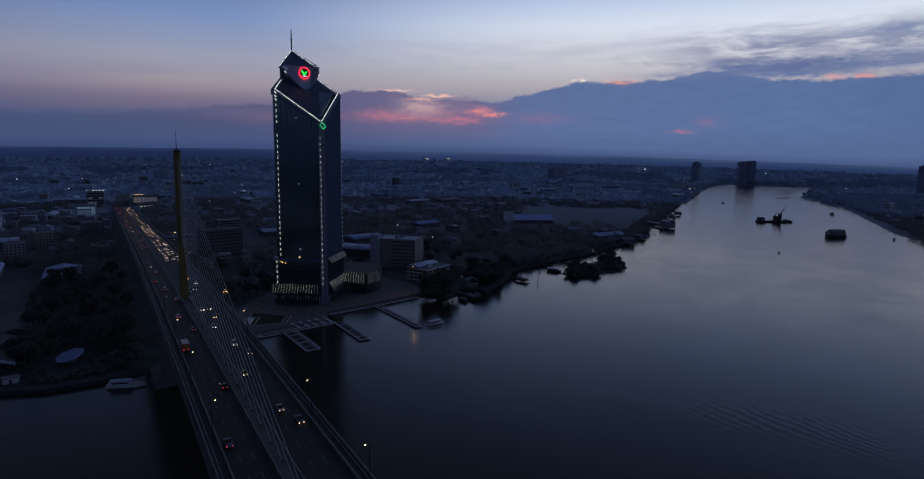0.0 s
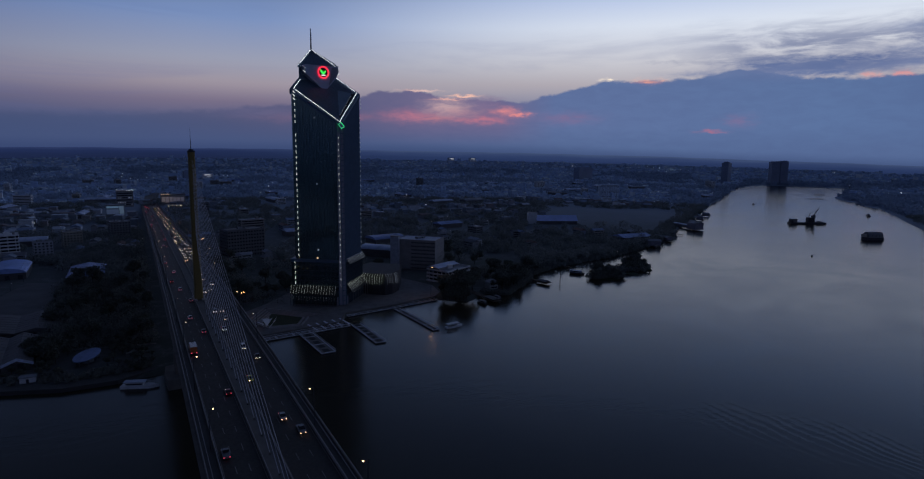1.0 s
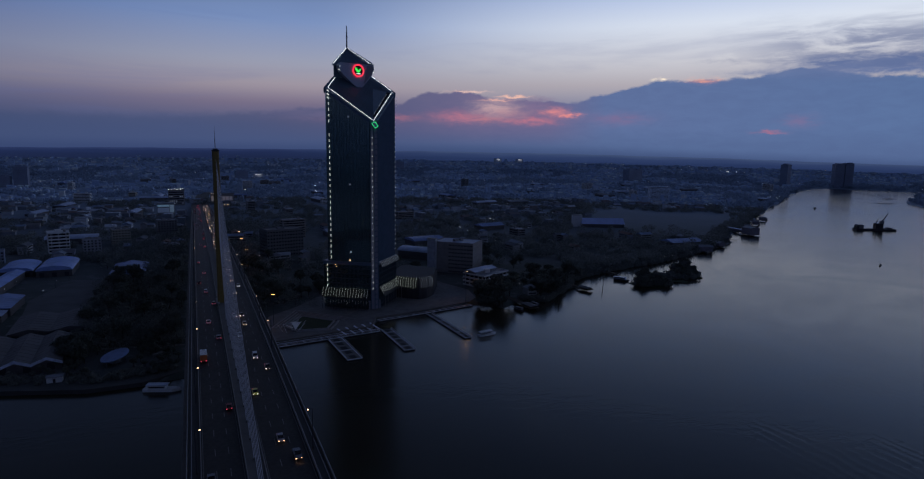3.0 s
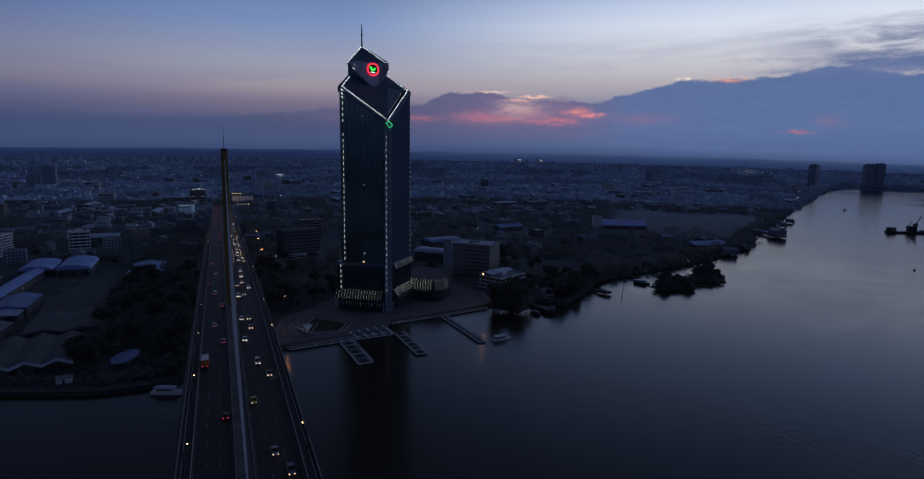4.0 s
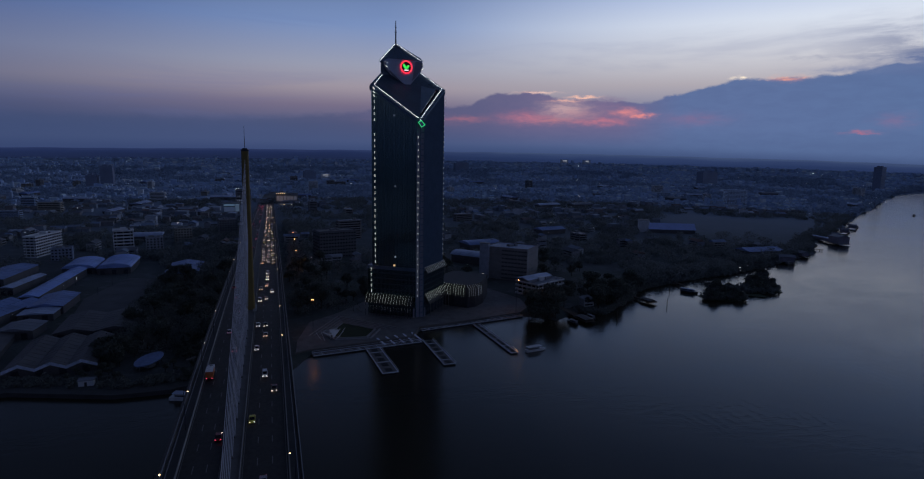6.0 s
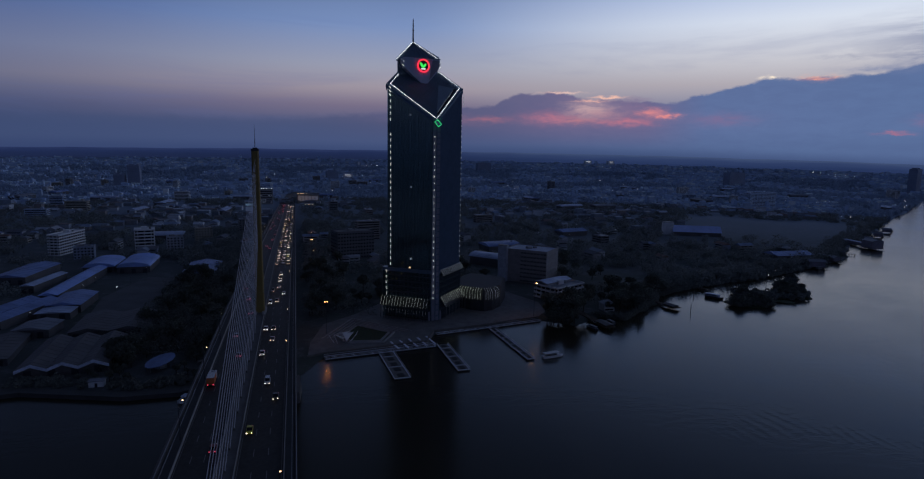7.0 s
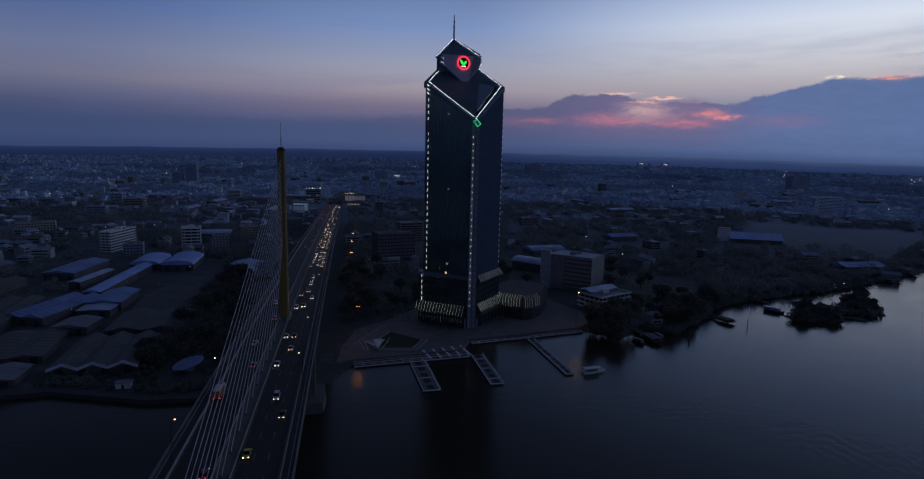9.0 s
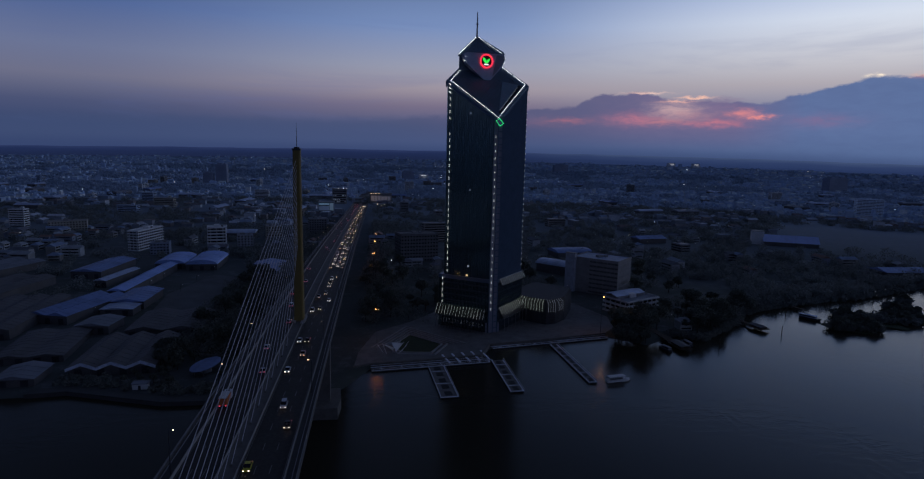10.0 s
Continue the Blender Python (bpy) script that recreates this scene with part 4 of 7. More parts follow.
    part("spire", M().tube((x, y, z - 1), (x, y, z + 9), 0.7, 8, 0.5).tube((x, y, z + 9), (x, y, z + 17.5), 0.45, 8, 0.25).box(x, y, z + 8.6, 1.5, 1.5, 0.5).box(x, y, z + 12.5, 1.1, 1.1, 0.35), RAIL_STEEL, tower, "thin steel spire on the apex")
    for k in range(4):
        part("spire_lamp", M().box(x, y, z + 9.6 + 1.9 * k, 1.0 - 0.12 * k, 1.0 - 0.12 * k, 0.8), WHITE_PAINT, tower, "pale collar on the spire")
    # green diamond on the corner
    g0 = Vector(tp(0.02, 0.02, 144.8))
    rt = Vector((-side.x, -side.y, 0))
    nn = Vector((-n.x, -n.y, 0)) * 1.8
    dm = [(-2.6, 0.9), (0.0, 2.3), (2.7, -0.8), (0.2, -2.5)]
    for i in range(4):
        (s0, z0), (s1, z1) = dm[i], dm[(i + 1) % 4]
        part("green_light", M().bar(g0 + nn + rt * s0 + Vector((0, 0, z0)), g0 + nn + rt * s1 + Vector((0, 0, z1)), 0.26, 0.3), LED_GREEN, tower, "green neon diamond outline")
    part("diamond_back", M().add([g0 + nn * 0.8 + rt * s + Vector((0, 0, z)) for s, z in dm], [(0, 1, 2, 3)]), TOWER_GLASS, tower)

    # dashed edge lights, one for each floor
    def dash(a, b, z, h, w=0.5, mat=LED_DASH):
        part("edge_light", M().bar(tp(a, b, z), tp(a, b, z + h), w, 0.4), mat, tower)

    for k in range(23):
        dash(0.905, -0.02, 41.5 + 4.3 * k, 2.0, 0.22)
    for k in range(4):
        dash(0.91, -0.02, 146.5 + 4.3 * k, 2.0, 0.22)
    for k in range(3):
        x0, x1 = tp(0.895, -0.03, 164 + 2.6 * k), tp(0.93, -0.03, 165.3 + 2.6 * k)
        part("edge_light", M().bar(x0, x1, 0.4, 0.5), LED_DASH, tower)
    for k in range(5):
        dash(0.98, -0.045, 19 + 4.2 * k, 2.0, 0.22)
    for k in range(26):
        dash(0.042, -0.022, 18.5 + 4.65 * k, 1.3, 0.16)
    for k in range(28):
        dash(-0.02, 0.955, 44 + 4.0 * k, 1.3, 0.3, STRIP_DIM)
    for k in range(3):
        dash(-0.03, 0.99, 160 + 3.2 * k, 1.6, 0.35, STRIP_DIM)
    # a few lit windows
    for a, z, mat in ((0.52, 39.9, WINDOW_WARM), (0.5, 46.5, STRIP_DIM), (0.5, 99.0, WINDOW_FAINT), (0.52, 150.0, WINDOW_FAINT)):
        part("lit_window", M().bar(tp(a, -0.011, z), tp(a, -0.011, z + 1.3), 1.3, 0.2), mat, tower, "single lit office window")
    # podium canopies with lit ribs
    for k in range(17):
        a = 1.06 - 0.92 * k / 16
        part("canopy_rib", M().bar(tp(a, -0.05, 18.3), tp(a - 0.018, -0.15, 12.2), 0.09, 0.09), STRIP_WARM if k < 15 else STRIP_DIM, tower, "lit slanting canopy rib")
    part("canopy_roof", M().slab([tp(1.07, -0.03, 18.1), tp(0.12, -0.03, 18.1), tp(0.1, -0.15, 11.9), tp(1.05, -0.15, 11.9)], 0.15), CANOPY_DARK, tower, "dark glass canopy")
    for k in range(17):
        a = 1.04 - 0.92 * k / 16
        part("canopy_post", M().bar(tp(a, -0.15, 1.5), tp(a, -0.15, 12.0), 0.25, 0.25), DARK_STEEL, tower)
        part("post_light", M().bar(tp(a, -0.158, 6.5 + k % 3), tp(a, -0.158, 10.0), 0.08, 0.08), STRIP_DIM if k % 4 == 1 else WINDOW_FAINT, tower, "dim light strip on a post")
    for k in range(13):
        b = 0.15 + 0.84 * k / 12
        part("canopy_rib", M().bar(tp(-0.03, b, 19.5), tp(-0.15, b - 0.02, 12.0), 0.08, 0.08), STRIP_WARM, tower, "lit slanting canopy rib")
        if k % 2 == 0:
            part("canopy_post", M().bar(tp(-0.15, b - 0.02, 1.5), tp(-0.15, b - 0.02, 12.5), 0.24, 0.24), RAIL_STEEL, tower)
        part("upper_canopy_rib", M().bar(tp(-0.03, b, 39.5), tp(-0.1, b - 0.02, 35.6), 0.13, 0.13), STRIP_DIM, tower, "dim slanting canopy rib")
    part("canopy_roof", M().slab([tp(-0.03, 0.12, 19.2), tp(-0.03, 1.0, 19.2), tp(-0.15, 0.98, 12.2), tp(-0.15, 0.1, 12.2)], 0.15), CANOPY_DARK, tower, "dark glass canopy")
    part("canopy_roof", M().slab([tp(-0.03, 0.12, 39.2), tp(-0.03, 1.0, 39.2), tp(-0.1, 0.98, 35.3), tp(-0.1, 0.1, 35.3)], 0.15), CANOPY_DARK, tower, "dark glass canopy")


build_tower()

# low annex beside the tower with ribbed canopies
ANNEX_WALL = surface("annex_cladding", (0.05, 0.05, 0.055), 0.8)
annex = thing("tower_annex", (0, 0, 0), "low dark annex wing with ribbed lit canopies", "building")
ring = [(140.5, 127.5), (150, 117), (158.5, 110), (166, 112), (176, 122), (190, 150), (165, 172), (146, 150)]
part("annex_body", M().prism(ring, 1.5, 19), ANNEX_WALL, annex)
part("annex_roof", M().prism([(x * 0.96 + 6.4, y * 0.96 + 5.4) for x, y in ring], 19, 20.2), ANNEX_WALL, annex, "flat dark annex roof")
edge = [(140.5, 127.5), (150, 117), (158.5, 110), (166, 112), (172, 118)]
for (ax, ay), (bx, by), cnt in zip(edge, edge[1:], (6, 5, 4, 3)):
    d = Vector((by - ay, ax - bx)).normalized()
    d = d if d.y < 0 else -d
    for k in range(cnt):
        x, y = ax + (bx - ax) * k / cnt, ay + (by - ay) * k / cnt
        rib = M().bar((x, y, 20.6), (x + d.x * 2.6, y + d.y * 2.6, 18.4), 0.1, 0.1).bar((x + d.x * 2.6, y + d.y * 2.6, 18.5), (x + d.x * 2.9, y + d.y * 2.9, 12.2), 0.1, 0.1)
        part("canopy_rib", rib, STRIP_WARM if ax < 158 else STRIP_DIM, annex, "lit curved canopy rib")


# ---- waterfront: promenade, garden, pontoons ----
def plate(name, pts, z0, z1, mat, label, kind="structure"):
    return part(name, M().prism(pts, z0, z1), mat, None, label, kind)


plate("pavement", [(24, 34), (33, 38.5), (100, 48.5), (109, 69), (148, 76), (194, 87), (206, 100), (212, 128), (196, 176), (150, 180), (120, 164), (84, 152), (60, 122), (36, 100), (26, 60)], -2.5, 2.25, PAVING, "grey stone riverside promenade with a quay edge")
plate("quay_edge", [(24, 33.2), (33, 37.7), (100.4, 47.7), (109.4, 68.2), (148.2, 75.2), (194.6, 86.2), (194, 87.3), (147.8, 76.4), (108.6, 69.4), (99.8, 48.9), (32.6, 39), (23.6, 34.6)], -2.5, 2.75, CONCRETE, "stained concrete quay kerb")
# stepped garden: nested raised borders
garden = thing("terraced_garden", (0, 0, 0), "stepped garden of angular stone terraces and dark lawn", "garden")
cx, cy = 61, 69
beds = [(47, 68), (59, 90), (78, 70), (70, 54), (52, 56)]
GARDEN_KERB = surface("garden_kerb_stone", (0.3, 0.29, 0.285), 0.8, vary=0.3, scale=0.2)
for k, (sc, h) in enumerate(((1.06, 0.9), (1.26, 0.75), (1.5, 0.6), (1.74, 0.5), (1.98, 0.4))):
    outer = [(cx + (x - cx) * sc, cy + (y - cy) * sc) for x, y in beds]
    inner = [(cx + (x - cx) * (sc - 0.07), cy + (y - cy) * (sc - 0.07)) for x, y in beds]
    for i in range(5 if k < 2 else 2):
        j = (i + 1) % 5
        part("terrace_wall", M().prism([outer[i], outer[j], inner[j], inner[i]], 1.9, 2.3 + h), GARDEN_KERB, garden)
part("lawn", M().prism(beds, 1.9, 2.7), LAWN, garden, "dark lawn")

# tensile sail canopy
sail = thing("sail_canopy", (46, 56, 2.2), "white tensile sail canopy with slanting masts", "canopy")
for pts in ([(-5, -2, 6.5), (2, 3, 2.6), (0.5, -3, 3.2)], [(0, -1, 7.2), (7, 2, 5.8), (2.5, -3.5, 2.4)], [(-4, 2, 5.6), (1, 4.5, 3.0), (5.5, 3.5, 6.6)]):
    part("sail", M().slab(pts, 0.08), WHITE_PAINT, sail, "taut white fabric sail")
for a, b in (((-3, -1, 0), (-5.4, -2.2, 7.0)), ((2, 0, 0), (7.4, 2.2, 6.2)), ((1, 2, 0), (0, -1, 7.6)), ((2, 3, 0), (5.7, 3.6, 7.0)), ((4, -1, 0), (9.5, -0.5, 5.5)), ((-5, 1, 0), (-8.5, 0.5, 5.8)), ((6, 2, 0), (10.5, 3, 6.4))):
    part("mast", M().tube(a, b, 0.17, 6), WHITE_PAINT, sail)


def pontoon(name, p, q, width, label, cells=5):
    """Floating jetty from p to q: two edge walkways, cross frames, dark wells and light posts."""
    root = thing(name, (p[0], p[1], 0), label, "pontoon", "river pontoons")
    d = Vector((q[0] - p[0], q[1] - p[1]))
    L = d.length
    d.normalize()
    s = Vector((-d.y, d.x))
    P = lambda u, v, z: (d.x * u + s.x * v, d.y * u + s.y * v, z)
    w = width / 2
    part("hull", M().bar(P(0, 0, 0.1), P(L, 0, 0.1), width - 0.4, 0.7), DARK_STEEL, root, "dark float hull")
    part("deck", M().bar(P(0, 0, 0.6), P(L, 0, 0.6), width - 0.2, 0.3), PALE_CONCRETE if width < 4.5 else PAVING, root, "grey deck")
    for e in (-1, 1):
        part("edge_kerb", M().bar(P(0, e * (w - 0.25), 0.85), P(L, e * (w - 0.25), 0.85), 0.5, 0.3), PONTOON_DECK, root, "pale edge kerb")
        part("rail", M().bar(P(0, e * w, 1.95), P(L, e * w, 1.95), 0.16, 0.16), WHITE_PAINT, root)
        posts = M()
        for k in range(int(L / 3) + 1):
            posts.bar(P(min(L, k * 3), e * w, 0.9), P(min(L, k * 3), e * w, 1.95), 0.1, 0.1)
        part("railing_grid", posts, RAIL_STEEL, root, kind="stuff")
    part("end_kerb", M().bar(P(L, -w, 0.85), P(L, w, 0.85), 0.5, 0.34), PONTOON_DECK, root, "pale edge kerb")
    for k in range(cells):
        u = L * (k + 0.5) / cells
        part("deck_well", M().bar(P(u - L / cells * 0.26, 0, 0.86), P(u + L / cells * 0.26, 0, 0.86), width * 0.4, 0.3), CANOPY_DARK, root, "dark planted deck well")
        if k % 2 == 0:
            part("cross_kerb", M().bar(P(u + L / cells * 0.5, -w, 0.84), P(u + L / cells * 0.5, w, 0.84), 0.3, 0.28), PONTOON_DECK, root)
    return root


pontoon("pontoon", (71.5, 36.5), (74.5, -8.5), 9.5, "pale-framed floating jetty with dark deck wells")
pontoon("pontoon", (109.5, 43.5), (111, -4), 7.5, "pale-framed floating jetty with dark deck wells", 6)
pontoon("pontoon", (152.5, 70), (156, 5), 5.0, "long narrow floating jetty with pale edges", 9)
pontoon("pontoon", (34, 33.5), (104, 43.2), 6.0, "quay-side walkway of pale frames and dark wells", 12)
pontoon("pontoon", (110.5, 66.5), (194, 83), 4.0, "long pale walkway along the quay", 14)
gang = thing("gangway_frames", (0, 0, 0), "row of pale gangway frames on the quay walkway", "gangway")
for k in range(5):
    x = 80 + 6.2 * k
    part("gangway", M().bar((x, 38.5 + 0.9 * k, 1.6), (x - 3.5, 50 + 1.6 * k, 2.7), 1.2, 0.3), PONTOON_DECK, gang)

# boat with deck light at the end of the long jetty
boat = thing("moored_boat", (171.5, 7.5, 0), "white covered passenger boat moored at a jetty", "boat", rz=10)
hull = M().prism([(-7, -1.6), (5, -1.8), (8, 0), (5, 1.8), (-7, 1.6)], -0.4, 1.2)
part("hull", hull, WHITE_PAINT, boat)
part("roof", M().box(-1, 0, 3.0, 10.5, 3.6, 0.2), WHITE_PAINT, boat, "flat white canopy roof")
for x in (-6, -2, 2, 4):
    for s in (-1.5, 1.5):
        part("stanchion", M().tube((x, s, 1.2), (x, s, 3.0), 0.08, 5), RAIL_STEEL, boat)
part("bench", M().box(-1, 0, 1.2, 8, 1.2, 0.5), DARK_STEEL, boat)

def lamp_light(x, y, z, col, watts, size=0.3):
    """Light of a lamp that stands there."""
    l = bpy.data.lights.new("lamp_light", "POINT")
    l.color, l.energy, l.shadow_soft_size = col, watts, size
    ob = new("lamp_light", l)
    ob.location = (x, y, z)


def street_lamp(x, y, z0, h, rz=0.0, twin=True, label="tall twin-headed street lamp glowing orange", mat=None, bulb=0.3):
    ob = thing("street_lamp", (x, y, z0), label, "lamp", "street lamps", rz)
    part("pole", M().tube((0, 0, 0), (0, 0, h), 0.16, 6, 0.09), DARK_STEEL, ob)
    part("arm", M().tube((-0.7 if twin else 0, 0, h + 0.15), (0.7 if twin else 1.1, 0, h + 0.15), 0.06, 5), DARK_STEEL, ob)
    for s in ((-1, 1) if twin else (1,)):
        part("lamp_head", M().blob(s * (0.7 if twin else 1.1), 0, h, bulb, bulb, bulb * 0.6), mat or SODIUM, ob, "glowing lamp head")
    return ob


street_lamp(37.0, 76, 2.2, 22.5)
for x, y in ((33, 262), (33.5, 335), (34.5, 392)):
    street_lamp(x, y, 2.0, 26)
lamp_light(37, 75, 24.2, (1.0, 0.34, 0.07), 500)
lamp_light(33, 260, 28.4, (1.0, 0.34, 0.07), 500)


# ---- buildings ----
def inset(pts, d):
    """Plan polygon (counter-clockwise) shrunk by d metres; negative d grows it."""
    out = []
    n = len(pts)
    for i in range(n):
        p, q, r = Vector(pts[i - 1]), Vector(pts[i]), Vector(pts[(i + 1) % n])
        e, f = (q - p).normalized(), (r - q).normalized()
        n1, n2 = Vector((-e.y, e.x)), Vector((-f.y, f.x))
        k = 1 + n1.dot(n2)
        out.append(tuple(q + (n1 + n2) * (d / max(k, 0.3))))
    return out


def ccw(pts):
    a = sum(p[0] * q[1] - q[0] * p[1] for p, q in zip(pts, pts[1:] + pts[:1]))
    return list(pts) if a > 0 else list(pts)[::-1]


def rect(x, y, sx, sy, rz):
    c, s = math.cos(radians(rz)), math.sin(radians(rz))
    return [(x + a * c - b * s, y + a * s + b * c) for a, b in ((-sx / 2, -sy / 2), (sx / 2, -sy / 2), (sx / 2, sy / 2), (-sx / 2, sy / 2))]


def banded(name, pts, z0, floors, fh, slab, label, bays=5.0, roof=None, parapet=1.1, category="building", band=0.42):
    """Building with a deep balcony or ledge band at each storey, dark glazing behind and piers."""
    pts = ccw(pts)
    ob = thing(name, (0, 0, 0), label, category)
    h = floors * fh
    part("glazing", M().prism(inset(pts, 1.0), z0 - 0.5, z0 + h), DARK_OPENING, ob, "dark recessed glazing")
    for k in range(floors):
        part("balcony_band", M().prism(pts, z0 + k * fh + 0.02, z0 + k * fh + fh * band), slab, ob)
    part("roof", M().prism(inset(pts, -0.3), z0 + h, z0 + h + 0.5), roof or slab, ob)
    rim = inset(pts, 0.3)
    for i in range(len(pts)):
        j = (i + 1) % len(pts)
        part("parapet", M().prism([pts[i], pts[j], rim[j], rim[i]], z0 + h + 0.5, z0 + h + 0.5 + parapet), slab, ob)
    for i in range(len(pts)):
        p, q = Vector(pts[i]), Vector(pts[(i + 1) % len(pts)])
        cnt = max(1, int((q - p).length / bays))
        rz = math.degrees(math.atan2((q - p).y, (q - p).x))
        nrm = Vector((-(q - p).y, (q - p).x)).normalized() * 0.75
        for k in range(cnt):
            c = p + (q - p) * ((k + 0.5) / cnt if cnt > 1 else 0.02) + nrm
            part("pier", M().box(c.x, c.y, z0, 0.7, 0.5, h, rz), slab, ob)
    c = sum((Vector(p) for p in pts), Vector((0, 0))) / len(pts)
    part("stair_house", M().box(c.x, c.y, z0 + h + 0.5, 6, 5, 3.2, 15), slab, ob)
    part("water_tank", M().tube((c.x + 6, c.y + 2, z0 + h + 0.5), (c.x + 6, c.y + 2, z0 + h + 3), 1.2, 10), RAIL_STEEL, ob)
    return ob


LOGGIA_SHADE = surface("painted_loggia_shade", (0.11, 0.105, 0.1), 0.6)


def walled(name, pts, z0, floors, fh, wall, label, roof=None, bay=3.2, win=(1.7, 1.5), sill=True, category="building"):
    """Building with a plain wall and single windows set into each storey."""
    pts = ccw(pts)
    ob = thing(name, (0, 0, 0), label, category)
    h = floors * fh
    part("wall", M().prism(pts, z0 - 0.5, z0 + h), wall, ob)
    part("roof", M().prism(inset(pts, 0.4), z0 + h, z0 + h + 0.15), roof or ROOF_GREY, ob)
    rim = inset(pts, 0.35)
    for i in range(len(pts)):
        j = (i + 1) % len(pts)
        part("parapet", M().prism([pts[i], pts[j], rim[j], rim[i]], z0 + h, z0 + h + 1.0), wall, ob)
        p, q = Vector(pts[i]), Vector(pts[j])
        d = (q - p)
        if (d.y * 0 + d.x) < -1 and d.y > abs(d.x):
            continue
        cnt = int(d.length / bay)
        rz = math.degrees(math.atan2(d.y, d.x))
        out = Vector((d.y, -d.x)).normalized()
        if out.y > 0.6:
            continue
        for f in range(floors):
            strip = M()
            for k in range(cnt):
                c = p + d * ((k + 0.5) / cnt)
                if name == "office_block" and (out.x > 0 or k < cnt * 0.33):
                    continue
                w = strip if name != "office_block" else M()
                w.box(c.x + out.x * 0.02, c.y + out.y * 0.02, z0 + f * fh + 1.0, win[0], 0.16, win[1], rz)
                if name == "office_block":
                    # flat dark panel: the loggia's shade is in its colour, no recess built
                    part("window", w, LOGGIA_SHADE, ob)
            if name != "office_block":
                part("glazing", strip, DARK_OPENING, ob, "row of small dark windows", "stuff")
            if sill:
                a, b = p + out * 0.15, q + out * 0.15
                part("ledge", M().bar((a.x, a.y, z0 + f * fh + 0.8), (b.x, b.y, z0 + f * fh + 0.8), 0.5, 0.25), wall, ob)
    c = sum((Vector(p) for p in pts), Vector((0, 0))) / len(pts)
    part("roof_plant", M().box(c.x - 3, c.y, z0 + h + 0.15, 5, 4, 2.2, 20).box(c.x + 4, c.y + 2, z0 + h + 0.15, 3, 3, 1.6, 20), GREY_RENDER, ob, "grey rooftop plant boxes")
    return ob


def hall(name, x, y, sx, sy, rz, eave, ridge, bays, roof, label, wall=None, fascia=None, arched=False, z0=2.0):
    """Warehouse: bays side by side across local x, ridges along local y."""
    ob = thing(name, (x, y, z0 - 0.2), label, "warehouse", "riverside warehouses", rz)
    part("wall", M().box(0, 0, 0, sx - 1, sy - 1, eave), wall or ROOF_DARK, ob)
    bw = sx / bays
    for k in range(bays):
        cx = -sx / 2 + bw * (k + 0.5)
        m = M()
        if arched:
            n = 8
            prof = [(cx - bw / 2 * math.cos(math.pi * i / n), eave + (ridge - eave) * math.sin(math.pi * i / n)) for i in range(n + 1)]
        else:
            prof = [(cx - bw / 2 - 0.2, eave), (cx, ridge), (cx + bw / 2 + 0.2, eave)]
        k2 = len(prof)
        vs = [(px, e * (sy / 2 + 0.8), pz) for e in (-1, 1) for px, pz in prof]
        m.add(vs, [(i, i + 1, k2 + i + 1, k2 + i) for i in range(k2 - 1)] + [tuple(range(k2)), tuple(range(k2, 2 * k2))[::-1], (0, k2, 2 * k2 - 1, k2 - 1)])
        r = part("roof_bay", m, roof, ob)
        seam = M()
        for j in range(int(sy / 6)):
            yy = -sy / 2 + 6 * j + 3
            for (ax, az), (bx, bz) in zip(prof, prof[1:]):
                seam.bar((ax, yy, az + 0.06), (bx, yy, bz + 0.06), 0.25, 0.12)
        part("roof_seams", seam, roof, r, kind="stuff")
        if fascia:
            fm = M()
            for (ax, az), (bx, bz) in zip(prof, prof[1:]):
                fm.add([(ax, -sy / 2 - 1.0, az - 0.1), (bx, -sy / 2 - 1.0, bz - 0.1), (bx, -sy / 2 - 1.0, bz - 1.8), (ax, -sy / 2 - 1.0, az - 1.8), (ax, -sy / 2 - 0.82, az - 0.1), (bx, -sy / 2 - 0.82, bz - 0.1), (bx, -sy / 2 - 0.82, bz - 1.8), (ax, -sy / 2 - 0.82, az - 1.8)], [(0, 1, 2, 3), (7, 6, 5, 4), (0, 4, 5, 1), (2, 6, 7, 3)])
            part("fascia", fm, fascia, r, "pale gable fascia")
    for k in range(max(2, int(sx / 9))):
        px = -sx / 2 + sx * (k + 0.5) / max(2, int(sx / 9))
        part("loading_door", M().box(px, -sy / 2 + 0.45, 0.1, 3.6, 0.2, min(4.2, eave - 1)), DARK_STEEL, ob, "dark roller door")
    return ob


# beside the tower
walled("office_block", [(212, 216), (243.5, 187), (266, 211.5), (235, 241)], 2, 8, 3.85, BROWN_RENDER, "eight-storey grey-brown office block with ledges", surface("office_roof_sheet", (0.27, 0.32, 0.43), 0.6, vary=0.4), win=(2.9, 1.5))
sl = thing("service_tower", (0, 0, 0), "pale slab-like service tower beside an office block", "building")
part("wall", M().prism(rect(210.5, 215.5, 4.5, 9, 45), 1.5, 36.5), surface("pale_blue_render", (0.4, 0.42, 0.47), 0.8), sl)
part("cap", M().prism(rect(210.5, 215.5, 5.0, 9.5, 45), 36.5, 37.2), PALE_CONCRETE, sl)
terr = [(227, 126), (261, 143), (250, 166), (216, 149)]
banded("terrace_building", terr, 2, 3, 3.5, WHITE_PAINT, "low white building with open terrace bands", 5.0, ROOF_GREY)
up = thing("rooftop_pavilion", (0, 0, 12.5), "pale glazed pavilion on a terrace roof", "pavilion")
